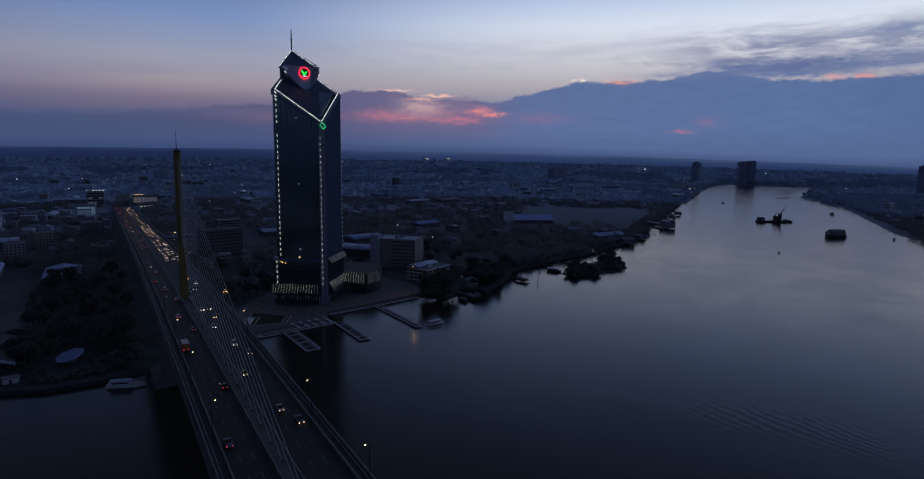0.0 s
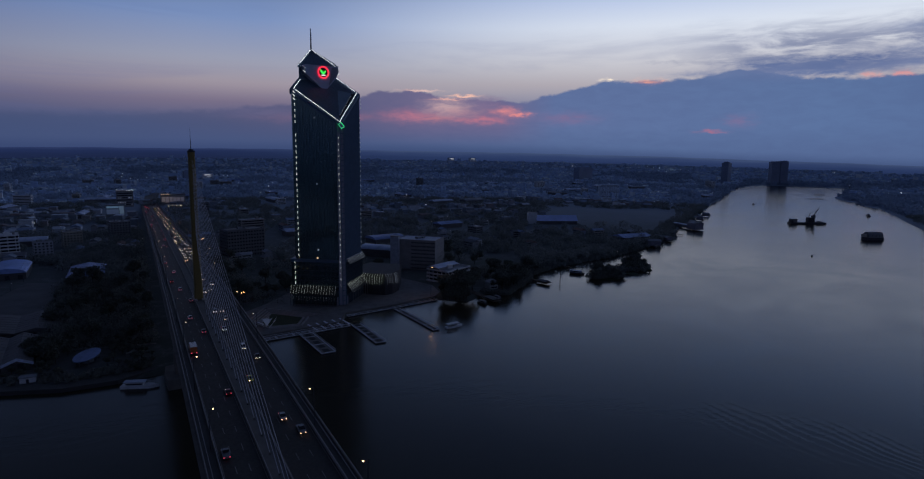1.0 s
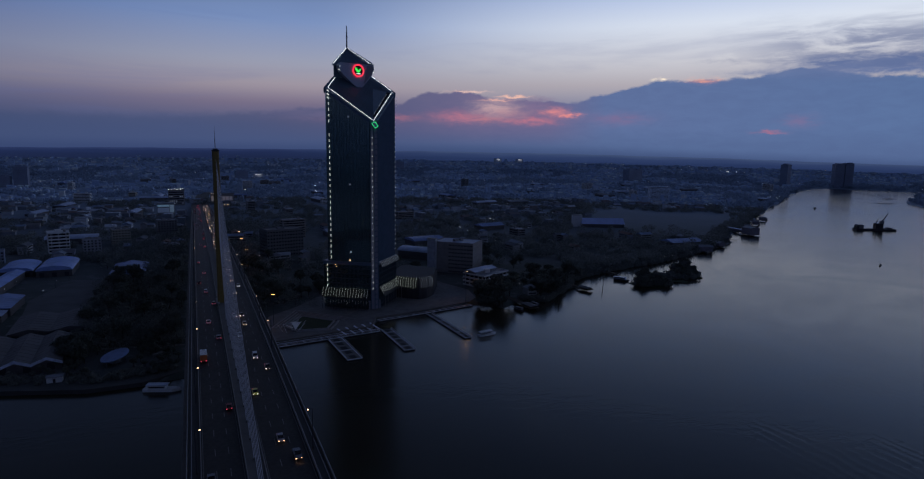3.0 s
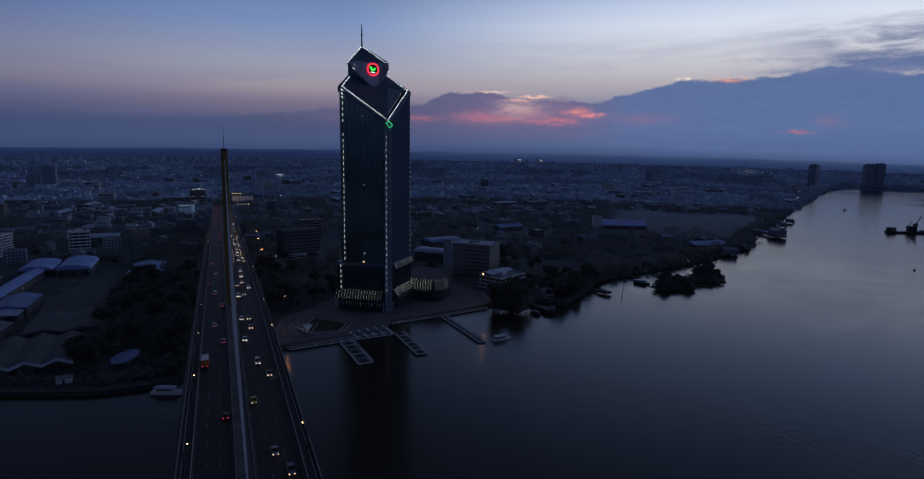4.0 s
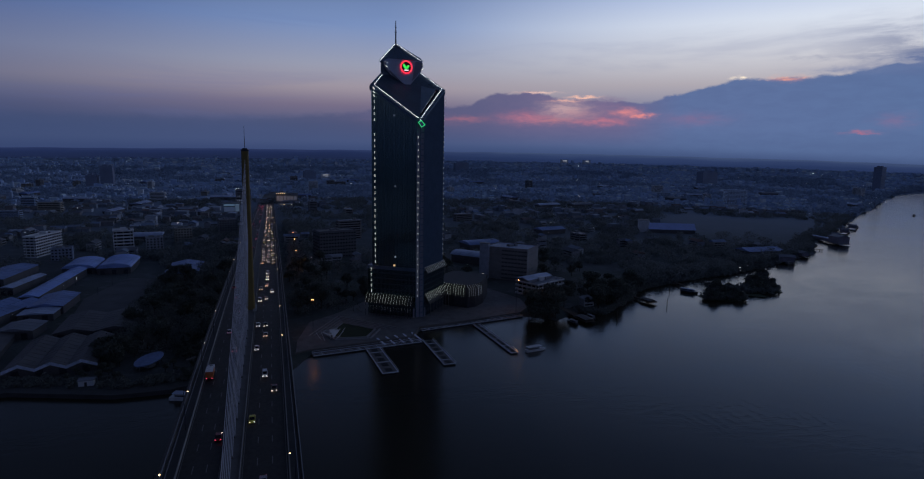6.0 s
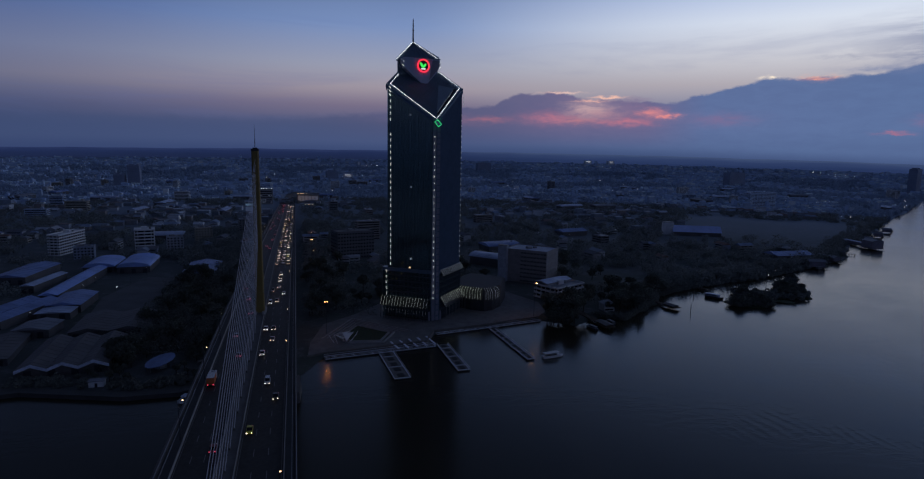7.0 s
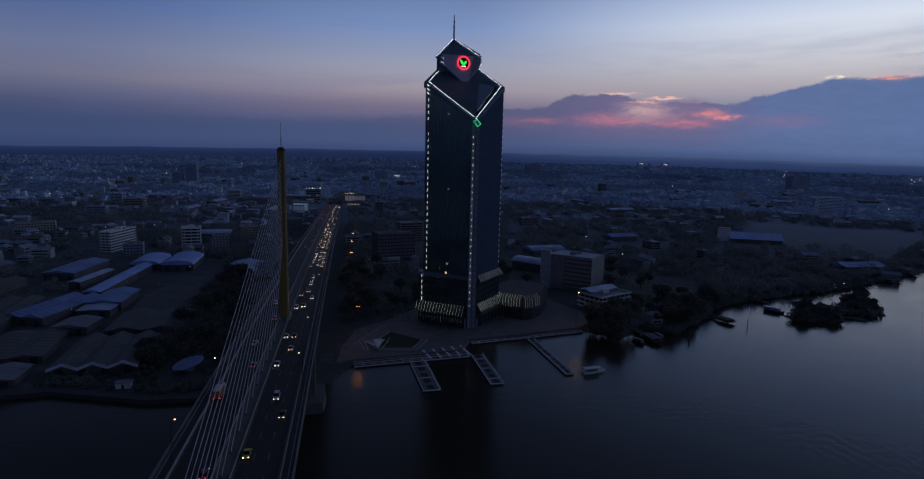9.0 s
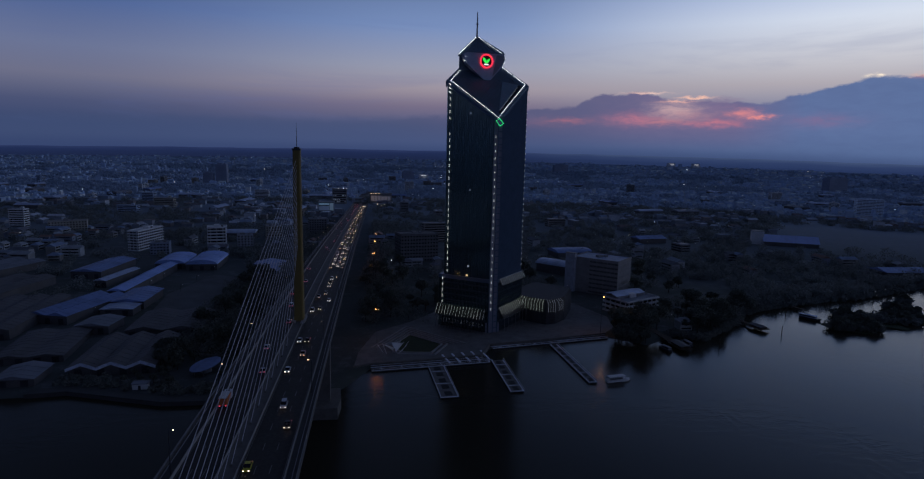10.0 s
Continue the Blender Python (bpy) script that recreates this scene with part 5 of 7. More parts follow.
part("wall", M().prism([(224, 138), (252, 152), (247, 163), (219, 149)], 0, 2.6), GREY_RENDER, up)
part("roof", M().slab([(222.5, 137, 3.0), (253, 152, 3.0), (250.5, 158, 4.6), (220, 143, 4.6)], 0.3).slab([(220, 143, 4.6), (250.5, 158, 4.6), (247, 165, 3.0), (216.5, 150, 3.0)], 0.3), ROOF_PALE, up, "pale metal pitched roof")
hall("barrel_hall", 230, 290, 24, 58, 42, 9, 13, 1, ROOF_PALE, "hall with a pale blue barrel roof", arched=True)
walled("dark_block", [(62, 352), (104, 362), (98, 386), (56, 376)], 2, 8, 3.8, surface("dark_block_render", (0.16, 0.165, 0.175), 0.8), "dark eight-storey block among trees", ROOF_DARK)

# west bank: apartments and warehouses
banded("apartment_block", [(-236, 424), (-249, 428), (-238, 478), (-225, 474)], 2, 7, 3.2, WHITE_PAINT, "long white seven-storey apartment block with balconies", 4.0)
banded("apartment_block", [(-162.5, 432), (-142, 436), (-146, 456), (-167, 452)], 2, 7, 3.7, WHITE_PAINT, "white seven-storey apartment block with wide ledges", 6.0)
walled("apartment_block", [(-131, 443), (-113, 446), (-116, 460), (-134, 457)], 2, 5, 3.2, surface("pale_grey_render", (0.4, 0.41, 0.44), 0.8), "pale five-storey block with small windows")
walled("apartment_block", [(-215, 400), (-196, 404), (-199, 420), (-218, 416)], 2, 4, 3.2, surface("bluish_render", (0.3, 0.34, 0.42), 0.8), "bluish four-storey block with small windows")
walled("apartment_block", [(-108, 500), (-88, 503), (-92, 522), (-112, 519)], 2, 6, 3.2, CREAM, "cream six-storey block with small windows")
walled("apartment_block", [(-60, 560), (-36, 563), (-40, 585), (-64, 582)], 2, 7, 3.2, GREY_RENDER, "grey seven-storey block with small windows")
walled("apartment_block", [(-400, 560), (-360, 580), (-366, 596), (-406, 576)], 2, 5, 3.2, CREAM, "cream five-storey block with small windows")
hall("warehouse", -167.5, 257, 14, 114, -2, 7, 9.2, 1, ROOF_BRIGHT_DULL, "long narrow warehouse under a blue sheet roof")
hall("warehouse", -179, 162, 30, 62, -14, 6.5, 9, 2, ROOF_BLUE, "two-bay warehouse under dull blue-grey roofs")
hall("warehouse", -224, 310, 28, 66, -5, 7, 9.5, 1, ROOF_BLUE, "warehouse under a dull blue sheet roof")
hall("warehouse", -195, 267, 11, 54, -8, 6.5, 8, 1, ROOF_PALE, "narrow shed under a pale sheet roof")
hall("warehouse", -148.5, 188, 24, 42, 0, 6.5, 9, 1, ROOF_BLUE, "warehouse under a blue-grey roof")
hall("warehouse", -149, 157, 23, 16, 0, 5.5, 6.8, 1, ROOF_PALE, "low lean-to hall under pale sheeting")
hall("warehouse", -146, 117, 22, 22, -4, 6, 8, 1, ROOF_GREY, "small grey-roofed workshop hall")
hall("warehouse", -137, 340, 30, 54, 2, 6.5, 11, 1, ROOF_BRIGHT_DULL, "barrel-roofed hall with pale blue sheeting", arched=True)
hall("warehouse", -169, 343, 28, 46, 2, 6, 10, 1, ROOF_BRIGHT_DULL, "barrel-roofed hall with blue sheeting", arched=True)
hall("warehouse", -72, 303, 30, 60, 0, 6, 9, 1, ROOF_BLUE, "hall under a blue sheet roof beside dense trees")
hall("warehouse", -106, 59, 44, 54, 4, 5.2, 8.2, 3, ROOF_DARK, "dark three-bay hall with pale zigzag gable ends", wall=ROOF_DARK, fascia=surface("pale_gable_sheet", (0.6, 0.66, 0.8), 0.6))
hall("warehouse", -101, 120, 46, 46, 3, 5.5, 8, 2, ROOF_DARK, "dark two-bay hall with a stained roof", wall=ROOF_DARK)
hall("warehouse", -146, 29, 20, 22, 4, 4.5, 6.5, 1, ROOF_GREY, "small grey-roofed riverside shed")
hall("warehouse", -160, 78, 36, 52, 8, 4.5, 6, 2, ROOF_DARK, "low dark two-bay riverside hall")
hall("warehouse", -215, 140, 44, 90, 4, 7, 9, 3, ROOF_DARK, "dark three-bay warehouse behind the river bank")
hall("warehouse", -268, 210, 40, 100, -8, 7, 9, 2, ROOF_DARK, "dark two-bay warehouse with a stained roof")
hall("warehouse", -320, 300, 44, 80, -18, 7, 9, 2, ROOF_GREY, "grey two-bay warehouse with sheet roofs")
plate("yard", [(-128, 150), (-70, 140), (-50, 250), (-70, 268), (-118, 292), (-136, 215)], 1.5, 2.06, surface("concrete_yard", (0.11, 0.11, 0.11), 0.9, scale=0.06), "bare concrete warehouse yard")

# small riverside pavilions west of the bridge
pav = thing("oval_pavilion", (-56.4, 34, 1.8), "riverside pavilion with a long pale oval roof", "pavilion", rz=68)
n = 24
oval = [(10.8 * math.cos(2 * math.pi * i / n), 6.0 * math.sin(2 * math.pi * i / n), 4.6 + 0.6 * math.cos(2 * math.pi * i / n)) for i in range(n)]
part("roof", M().slab(oval, 0.5), ROOF_BLUE, pav, "pale oval roof disc")
part("drum", M().tube((0, 0, 0), (0, 0, 3.9), 3.2, 16), GREY_RENDER, pav)
for i in range(0, n, 3):
    part("column", M().tube((oval[i][0] * 0.85, oval[i][1] * 0.85, 0), (oval[i][0] * 0.85, oval[i][1] * 0.85, 3.8), 0.2, 6), CONCRETE, pav)
arc = thing("curved_pergola", (-39, 38, 1.8), "curved pale pergola wall in a riverside garden", "pergola")
for i in range(10):
    a0, a1 = radians(-70 + 16 * i), radians(-70 + 16 * (i + 1))
    part("bay", M().prism([(8 * math.cos(a0), 8 * math.sin(a0)), (8 * math.cos(a1), 8 * math.sin(a1)), (5.5 * math.cos(a1), 5.5 * math.sin(a1)), (5.5 * math.cos(a0), 5.5 * math.sin(a0))], 2.6, 3.0), CONCRETE, arc)
    part("post", M().tube((7 * math.cos(a0), 7 * math.sin(a0), 0), (7 * math.cos(a0), 7 * math.sin(a0), 2.7), 0.18, 5), CONCRETE, arc)
plate("river_walk", [(-135, 8), (-117, 10.5), (-66, -6.5), (-40, -6.5), (-22, 3), (-20, 8), (-40, 0), (-66, 0), (-117, 17), (-135, 14)], -2, 2.3, DARK_PAVING, "dark riverside walk along the west bank")
plate("garden_path", [(-70, 62), (-20, 52), (-20, 55), (-70, 65)], 1.6, 2.1, PAVING, "pale garden path")
hut = thing("riverside_hut", (-82, 12, 2.2), "small pale hut with a flat roof on the bank", "hut")
part("wall", M().box(0, 0, 0, 7, 4, 3), WHITE_PAINT, hut)
part("roof", M().box(0, 0, 3, 8, 5, 0.3), ROOF_GREY, hut)
part("door", M().box(0, -2.03, 0, 1.2, 0.12, 2.1), DARK_STEEL, hut)
wb = thing("white_boat", (-30, -16, 0), "white cabin boat moored by the west bank", "boat", rz=-20)
part("hull", M().prism([(-9, -2.2), (6, -2.4), (10, 0), (6, 2.4), (-9, 2.2)], -0.4, 1.5), WHITE_PAINT, wb)
part("cabin", M().box(-2, 0, 1.5, 9, 3.6, 1.8), WHITE_PAINT, wb)
part("windows", M().box(-2, 0, 2.0, 8, 3.7, 0.7), DARK_OPENING, wb)
part("canopy", M().box(-2, 0, 3.4, 11, 4.2, 0.2), ROOF_PALE, wb)

# north-east: shed, slab block, far towers
hall("long_shed", 616, 470, 26, 70, 66, 6, 15, 1, ROOF_BRIGHT, "long shed with a bright blue ribbed roof", ROOF_DARK)
eb = thing("shed_tower", (0, 0, 0), "tall pale end block of a shed", "building")
part("wall", M().prism(rect(577, 487, 11, 16, 66), 1.5, 21), WHITE_PAINT, eb)
part("cap", M().prism(rect(577, 487, 11.6, 16.6, 66), 21, 21.7), PALE_CONCRETE, eb)
banded("hotel_block", [(1075, 876), (1124, 858), (1132, 878), (1083, 896)], 2, 11, 3.3, surface("pale_blue_white", (0.72, 0.8, 0.9), 0.8), "pale blue-white eleven-storey slab block with balconies", 6.0, band=0.62)


def high_rise(x, y, sx, sy, rz, h, label, steps=1):
    ob = thing("high_rise", (x, y, ground_height(x, y) - 0.5), label, "high-rise", "distant high-rises", rz)
    mt = HAZED_TOWER
    part("shaft", M().box(0, 0, 0, sx, sy, h), mt, ob)
    bands = M()
    for k in range(int(h / 6)):
        bands.box(0, 0, 6 * k + 2, sx + 0.8, sy + 0.8, 2.4)
    part("band_grid", bands, surface("hazed_band", (0.25, 0.28, 0.35), 0.5), ob, "darker window bands", "stuff")
    part("crown", M().box(-sx * 0.15, 0, h, sx * 0.4, sy * 0.6, 4 * steps).box(sx * 0.3, 0, h, sx * 0.2, sy * 0.5, 3), mt, ob)
    return ob


# blue haze is put into the tower colour; window bands barely darker
HAZED_TOWER = surface("hazed_tower_render", (0.27, 0.31, 0.4), 0.85, scale=0.03)
high_rise(2283, 1196, 34, 26, -28, 92, "broad dark riverside high-rise in the distance", 0.6)
high_rise(2312, 1178, 30, 26, -28, 95, "dark flat-topped riverside high-rise in the distance", 0.5)
high_rise(2110, 1290, 40, 26, 20, 86, "slim grey high-rise in the distance")
high_rise(2300, 540, 50, 40, 10, 96, "dark high-rise on the far bank")
high_rise(1700, 1700, 90, 30, 12, 52, "wide dark block in the hazy distance")
high_rise(-470, 1745, 34, 24, 0, 60, "pale tower block rising over low houses")
high_rise(-510, 1740, 30, 24, 0, 32, "pale mid-rise block among low houses")
high_rise(150, 2100, 44, 24, 10, 34, "dark mid-rise block among low houses")
high_rise(900, 2500, 70, 24, 5, 36, "wide dark mid-rise block among low houses")

# lit commercial buildings beside the highway
lit = thing("lit_showroom", (42, 1086, 2), "low showroom with a row of warm lights on its roof edge", "showroom")
part("wall", M().box(0, 0, 0, 48, 24, 20), BROWN_RENDER, lit)
for k, e in enumerate((0.05, 0.042, 0.04, 0.026, 0.03, 0.022)):
    part("shop_window", M().box(-19 + 7.4 * k, -12.2, 4 if k < 3 else 6, 6.8 if k % 3 < 2 else 6.2, 0.4, 12 if k < 3 else 9), lamp("showroom_window", (1.0, 0.66, 0.28), e), lit, "dim warm-lit shop window")
part("roof", M().box(0, 0, 20, 50, 26, 1), ROOF_DARK, lit)
for k in range(5):
    part("roof_lamp", M().blob(-22 + 4.2 * k, -13.4, 21.6, 0.5, 0.5, 0.4), WARM_LAMP, lit)
lit = thing("lit_billboard_block", (-62, 868, 2), "block with a pale cyan lit sign band", "shop")
part("wall", M().box(0, 0, 0, 28, 16, 20), GREY_RENDER, lit)
part("sign", M().box(-4, -8.3, 14.5, 19, 0.5, 3.5), lamp("cyan_sign", (0.35, 0.7, 1.0), 0.1), lit, "pale cyan lit sign band")
part("shop_front", M().box(-4, -8.2, 4, 19, 0.4, 8.5), lamp("blue_shop_front", (0.3, 0.5, 1.0), 0.022), lit, "dim blue-lit shop front")
part("end_sign", M().box(9.8, -8.3, 4, 7, 0.5, 14), lamp("cyan_end_sign", (0.45, 0.75, 1.0), 0.06), lit, "pale cyan lit end sign")
part("roof", M().box(0, 0, 20, 29, 17, 0.8), ROOF_GREY, lit)
lit = thing("lit_block", (-49, 1052, 2), "mid-rise block with lit windows and a line of white roof lights", "building")
part("wall", M().box(0, 0, 0, 31, 20, 33), GREY_RENDER, lit)
for f in range(6):
    part("window_row", M().box(0, -10.1, 4 + 4.6 * f, 28, 0.3, 1.8), DARK_OPENING, lit)
    for k in range(7):
        if f < 4 and (3 * f + 5 * k + f * k) % 7 < 4:
            part("lit_window", M().box(-12 + 4 * k, -10.35, 4.2 + 4.6 * f, 2.2 + 0.5 * (k % 3), 0.2, 1.3), OFFICE_LIT if (f + k) % 3 else WINDOW_FAINT, lit)
part("roof", M().box(0, 0, 33, 32, 21, 0.8), ROOF_GREY, lit)
for k in range(6):
    part("roof_lamp", M().blob(-14 + 5.6 * k, -10.6, 34.4, 0.45, 0.45, 0.4), YARD_LAMP, lit)
row = thing("lit_canopy", (37, 948, 2), "low petrol-station canopy with a row of white lights", "canopy")
part("roof", M().box(0, 0, 8, 30, 14, 1.0), ROOF_GREY, row)
for k in range(4):
    part("column", M().box(-10 + 7 * k, 0, 0, 0.8, 0.8, 8), CONCRETE, row)
    part("light_box", M().box(-10 + 7 * k, -7.1, 8.1, 0.9, 0.3, 0.5), WARM_LAMP, row)
for x, y in ((216, 2150), (1495, 2565), (1597, 2510)):
    lit = thing("lit_block", (x, y, ground_height(x, y)), "distant block with bright white lit floors", "building")
    part("wall", M().box(0, 0, 0, 36, 20, 21), WHITE_PAINT, lit)
    part("lit_floor", M().box(-1, -10.2, 15.5, 22, 0.4, 2.0), lamp("bright_floor", (0.95, 0.95, 1.0), 0.5), lit)
    part("lit_floor", M().box(3, -10.2, 10.5, 14, 0.4, 1.4), lamp("dim_floor", (0.85, 0.9, 1.0), 0.25), lit)
    part("roof", M().box(0, 0, 21, 37, 21, 0.8), ROOF_PALE, lit)


# ---- boats and river works ----
def add_boat(name, x, y, rz, L, W, H, label, cabin=0.5, mat=None, cab=None):
    ob = thing(name, (x, y, 0), label, "boat", rz=rz)
    part("hull", M().add([(-L / 2, -W / 2, H), (L * 0.36, -W / 2, H), (L / 2, 0, H * 1.25), (L * 0.36, W / 2, H), (-L / 2, W / 2, H), (-L / 2 * 0.94, -W * 0.36, -0.6), (L * 0.33, -W * 0.36, -0.6), (L * 0.44, 0, -0.6), (L * 0.33, W * 0.36, -0.6), (-L / 2 * 0.94, W * 0.36, -0.6)], [(0, 1, 2, 3, 4), (9, 8, 7, 6, 5), (0, 5, 6, 1), (1, 6, 7, 2), (2, 7, 8, 3), (3, 8, 9, 4), (4, 9, 5, 0)]), mat or DARK_STEEL, ob)
    part("cabin", M().box(-L * 0.12, 0, H, L * cabin, W * 0.72, H * 1.1), cab or GREY_RENDER, ob)
    part("cabin_glazing", M().box(-L * 0.12, 0, H * 1.45, L * cabin * 0.92, W * 0.74, H * 0.4), DARK_OPENING, ob)
    part("cabin_roof", M().box(-L * 0.12, 0, H * 2.1, L * cabin * 1.08, W * 0.82, 0.18), cab or GREY_RENDER, ob)
    return ob


def big_barge(x, y, rz):
    ob = thing("covered_barge", (x, y, 0), "tall covered barge with a rounded cargo awning", "boat", rz=rz)
    part("hull", M().prism([(-16, -6), (12, -6.5), (17, 0), (12, 6.5), (-16, 6)], -0.8, 4), DARK_STEEL, ob)
    n = 10
    prof = [(6.2 * math.cos(math.pi * i / n), 4 + 8.5 * math.sin(math.pi * i / n) ** 0.6) for i in range(n + 1)]
    vs = [(e, py, pz) for e in (-13, 10) for py, pz in prof]
    part("awning", M().add(vs, [(i, i + 1, n + 2 + i, n + 1 + i) for i in range(n)] + [tuple(range(n + 1)), tuple(range(n + 1, 2 * n + 2))]), GREY_RENDER, ob)
    for k in range(5):
        part("hoop", M().tube((-14 + 6 * k, -6.3, 5), (-14 + 6 * k, -6.3, 9), 0.2, 5), DARK_STEEL, ob)
    part("wheelhouse", M().box(-16.5, 0, 5, 3, 8, 4), CREAM, ob)


def crane_barge(x, y, rz):
    ob = thing("crane_barge", (x, y, 0), "dark dredging barge with a raised crane boom", "boat", rz=rz)
    part("hull", M().prism([(-34, -7), (30, -7), (34, 0), (30, 7), (-34, 7)], -0.8, 3.2), DARK_STEEL, ob)
    part("deck_house", M().box(-27, 0, 3.2, 11, 9, 6), GREY_RENDER, ob)
    part("machinery_house", M().box(4, 0, 3.2, 12, 9, 9), DARK_STEEL, ob)
    part("cab", M().box(8, -2, 12.2, 6, 4, 4.5), GREY_RENDER, ob)
    for s in (-1.2, 1.2):
        part("boom_rail", M().bar((6, s, 10), (17, s * 0.3, 29), 0.8, 0.8), DARK_STEEL, ob)
    lace = M()
    for k in range(8):
        a, b = k / 8, (k + 1) / 8
        sgn = 1 if k % 2 else -1
        lace.bar((6 + 11 * a, sgn * 1.2 * (1 - 0.7 * a), 10 + 19 * a), (6 + 11 * b, -sgn * 1.2 * (1 - 0.7 * b), 10 + 19 * b), 0.4, 0.4)
    part("boom_lacing", lace, DARK_STEEL, ob)
    part("gantry", M().bar((-1, 0, 10), (3, 0, 21), 0.9, 0.9).tube((3, 0, 21), (17, 0, 29), 0.15, 4), DARK_STEEL, ob)
    part("spoil_heap", M().add([(14, -5, 3.2), (28, -5, 3.2), (28, 5, 3.2), (14, 5, 3.2), (18, 0, 6.0), (24, 0, 5.5)], [(0, 1, 5, 4), (2, 3, 4, 5), (0, 4, 3), (1, 2, 5)]), ROOF_DARK, ob)
    part("bow_ramp", M().box(-31, 0, 3.2, 3, 11, 3.5), DARK_STEEL, ob)


big_barge(958, 128, -22)
crane_barge(1064, 296, -30)
add_boat("launch", 1348, 612, 20, 12, 3.6, 1.6, "small dark launch under way on the river")
add_boat("launch", 722, 79, 20, 6, 1.8, 0.8, "small dark rowing launch on the open river", 0.3)
add_boat("cargo_boat", 1330, 330, 35, 30, 6, 2.2, "long dark cargo boat near the far bank", 0.3)
add_boat("roofed_boat", 377, 119, -58, 16, 5, 1.6, "moored boat with a pale sheet roof", 0.75, cab=ROOF_PALE)
for bx0, by0, r0 in ((224, 57, 105), (244, 66, 95)):
    add_boat("river_boat", bx0, by0, r0, 11, 3.2, 1.3, "dark wooden river boat moored at the bank", 0.6)
add_boat("ferry_boat", 1010, 70, 30, 9, 3, 1.2, "small dark ferry boat by the far bank")
for x, y, r in ((650, 262, 30), (745, 318, 25), (930, 420, 35), (1010, 470, 30), (590, 212, 15)):
    add_boat("river_boat", x, y, r, 15, 4, 1.5, "dark wooden river boat moored at the bank", 0.55)


def jetty(x, y, rz, L, W, label, house=None, cover=0.0, walled_in=False):
    ob = thing("timber_jetty", (x, y, 0), label, "jetty", "bank jetties", rz)
    for k in range(max(3, int(L / 3))):
        part("plank_bay", M().box((k + 0.5) * 3, 0, 1.9, 2.9, W, 0.25), BARK, ob)
        for s in (-1, 1):
            part("post", M().tube(((k + 0.5) * 3, s * W * 0.45, -3), ((k + 0.5) * 3, s * W * 0.45, 2.6), 0.18, 5), BARK, ob)
    if cover:
        part("walkway_roof", M().gable(L / 2, 0, 2.1, L, W, cover, cover + 1.0, 0, 0.4), ROOF_PALE, ob, "pale sheet walkway roof")
        if walled_in:
            part("walkway_wall", M().box(L / 2, 0, 2.1, L, W - 0.4, cover), JETTY_WALL, ob, "dull boarded walkway wall")
        else:
            for k in range(int(L / 6) + 1):
                for e in (-1, 1):
                    part("roof_post", M().box(0.3 + 6 * k, e * (W * 0.5 - 0.3), 2.1, 0.5, 0.5, cover), BARK, ob)
    if house:
        hx, hy, hz = house
        low = hz < 3
        part("house_wall", M().box(L + hx * 0.3, 0, 2.1, hx, hy, hz), BARK if low else JETTY_WALL, ob, "dull wooden house wall")
        part("house_roof", M().gable(L + hx * 0.3, 0, 2.1, hx, hy, hz, hz + (0.9 if low else 2.2), 0, 0.8), ROOF_DARK if low else ROOF_GREY, ob, "low gable roof")
        part("house_deck", M().box(L + hx * 0.3, 0, 1.5, hx + 3, hy + 3, 0.5), BARK, ob)
    return ob


JETTY_WALL = surface("weathered_boards", (0.26, 0.24, 0.28), 0.85)
jetty(801, 372, -100, 46, 6, "long jetty with a two-storey wooden pier house", (20, 17, 10), 4.2, True)
jetty(672, 296, -35, 26, 4, "timber jetty with a roofed landing", (6, 5, 4))
jetty(612, 252, -30, 24, 4, "low timber jetty on thin piles")
jetty(700, 292, -40, 22, 3, "low timber jetty on thin piles")
jetty(826, 392, -30, 26, 4, "timber jetty with a roofed landing", (10, 8, 4))
jetty(890, 428, -30, 24, 4, "timber jetty with a roofed landing", (10, 7, 5))
jetty(958, 488, -47, 36, 5, "timber jetty with a roofed landing", (12, 8, 4))
jetty(752, 346, -40, 16, 4, "low timber jetty on thin piles")
jetty(1720, 655, 160, 46, 9, "long timber jetty on the far bank")
jetty(1900, 760, 170, 40, 7, "long timber jetty on the far bank")
jetty(572, 234, -35, 20, 6, "timber jetty with a dark covered pier house", (16, 11, 6))
jetty(650, 276, -97, 27, 5, "timber jetty with an open roofed walkway", (9, 9, 4), 4.0)
jetty(548, 222, -40, 12, 4, "low timber jetty on thin piles")
jetty(384, 152, -75, 14, 4, "low timber jetty on thin piles")
jetty(309, 128, -77, 30, 3.5, "timber jetty with a small low landing stage", (10, 6, 1.0))
jetty(232, 98, -85, 36, 6, "dark timber jetty with a low covered stage", (12, 6, 1.2))
for x, y in ((327, 84), (263, 58), (365, 132)):
    ob = thing("mooring_pile", (x, y, -3), "single dark timber mooring pile in the river", "pile", "mooring piles")
    part("shaft", M().tube((0, 0, 0), (0, 0, 8.5), 0.35, 6, 0.28), BARK, ob)
    part("cap", M().tube((0, 0, 8.5), (0, 0, 8.8), 0.42, 6), DARK_STEEL, ob)

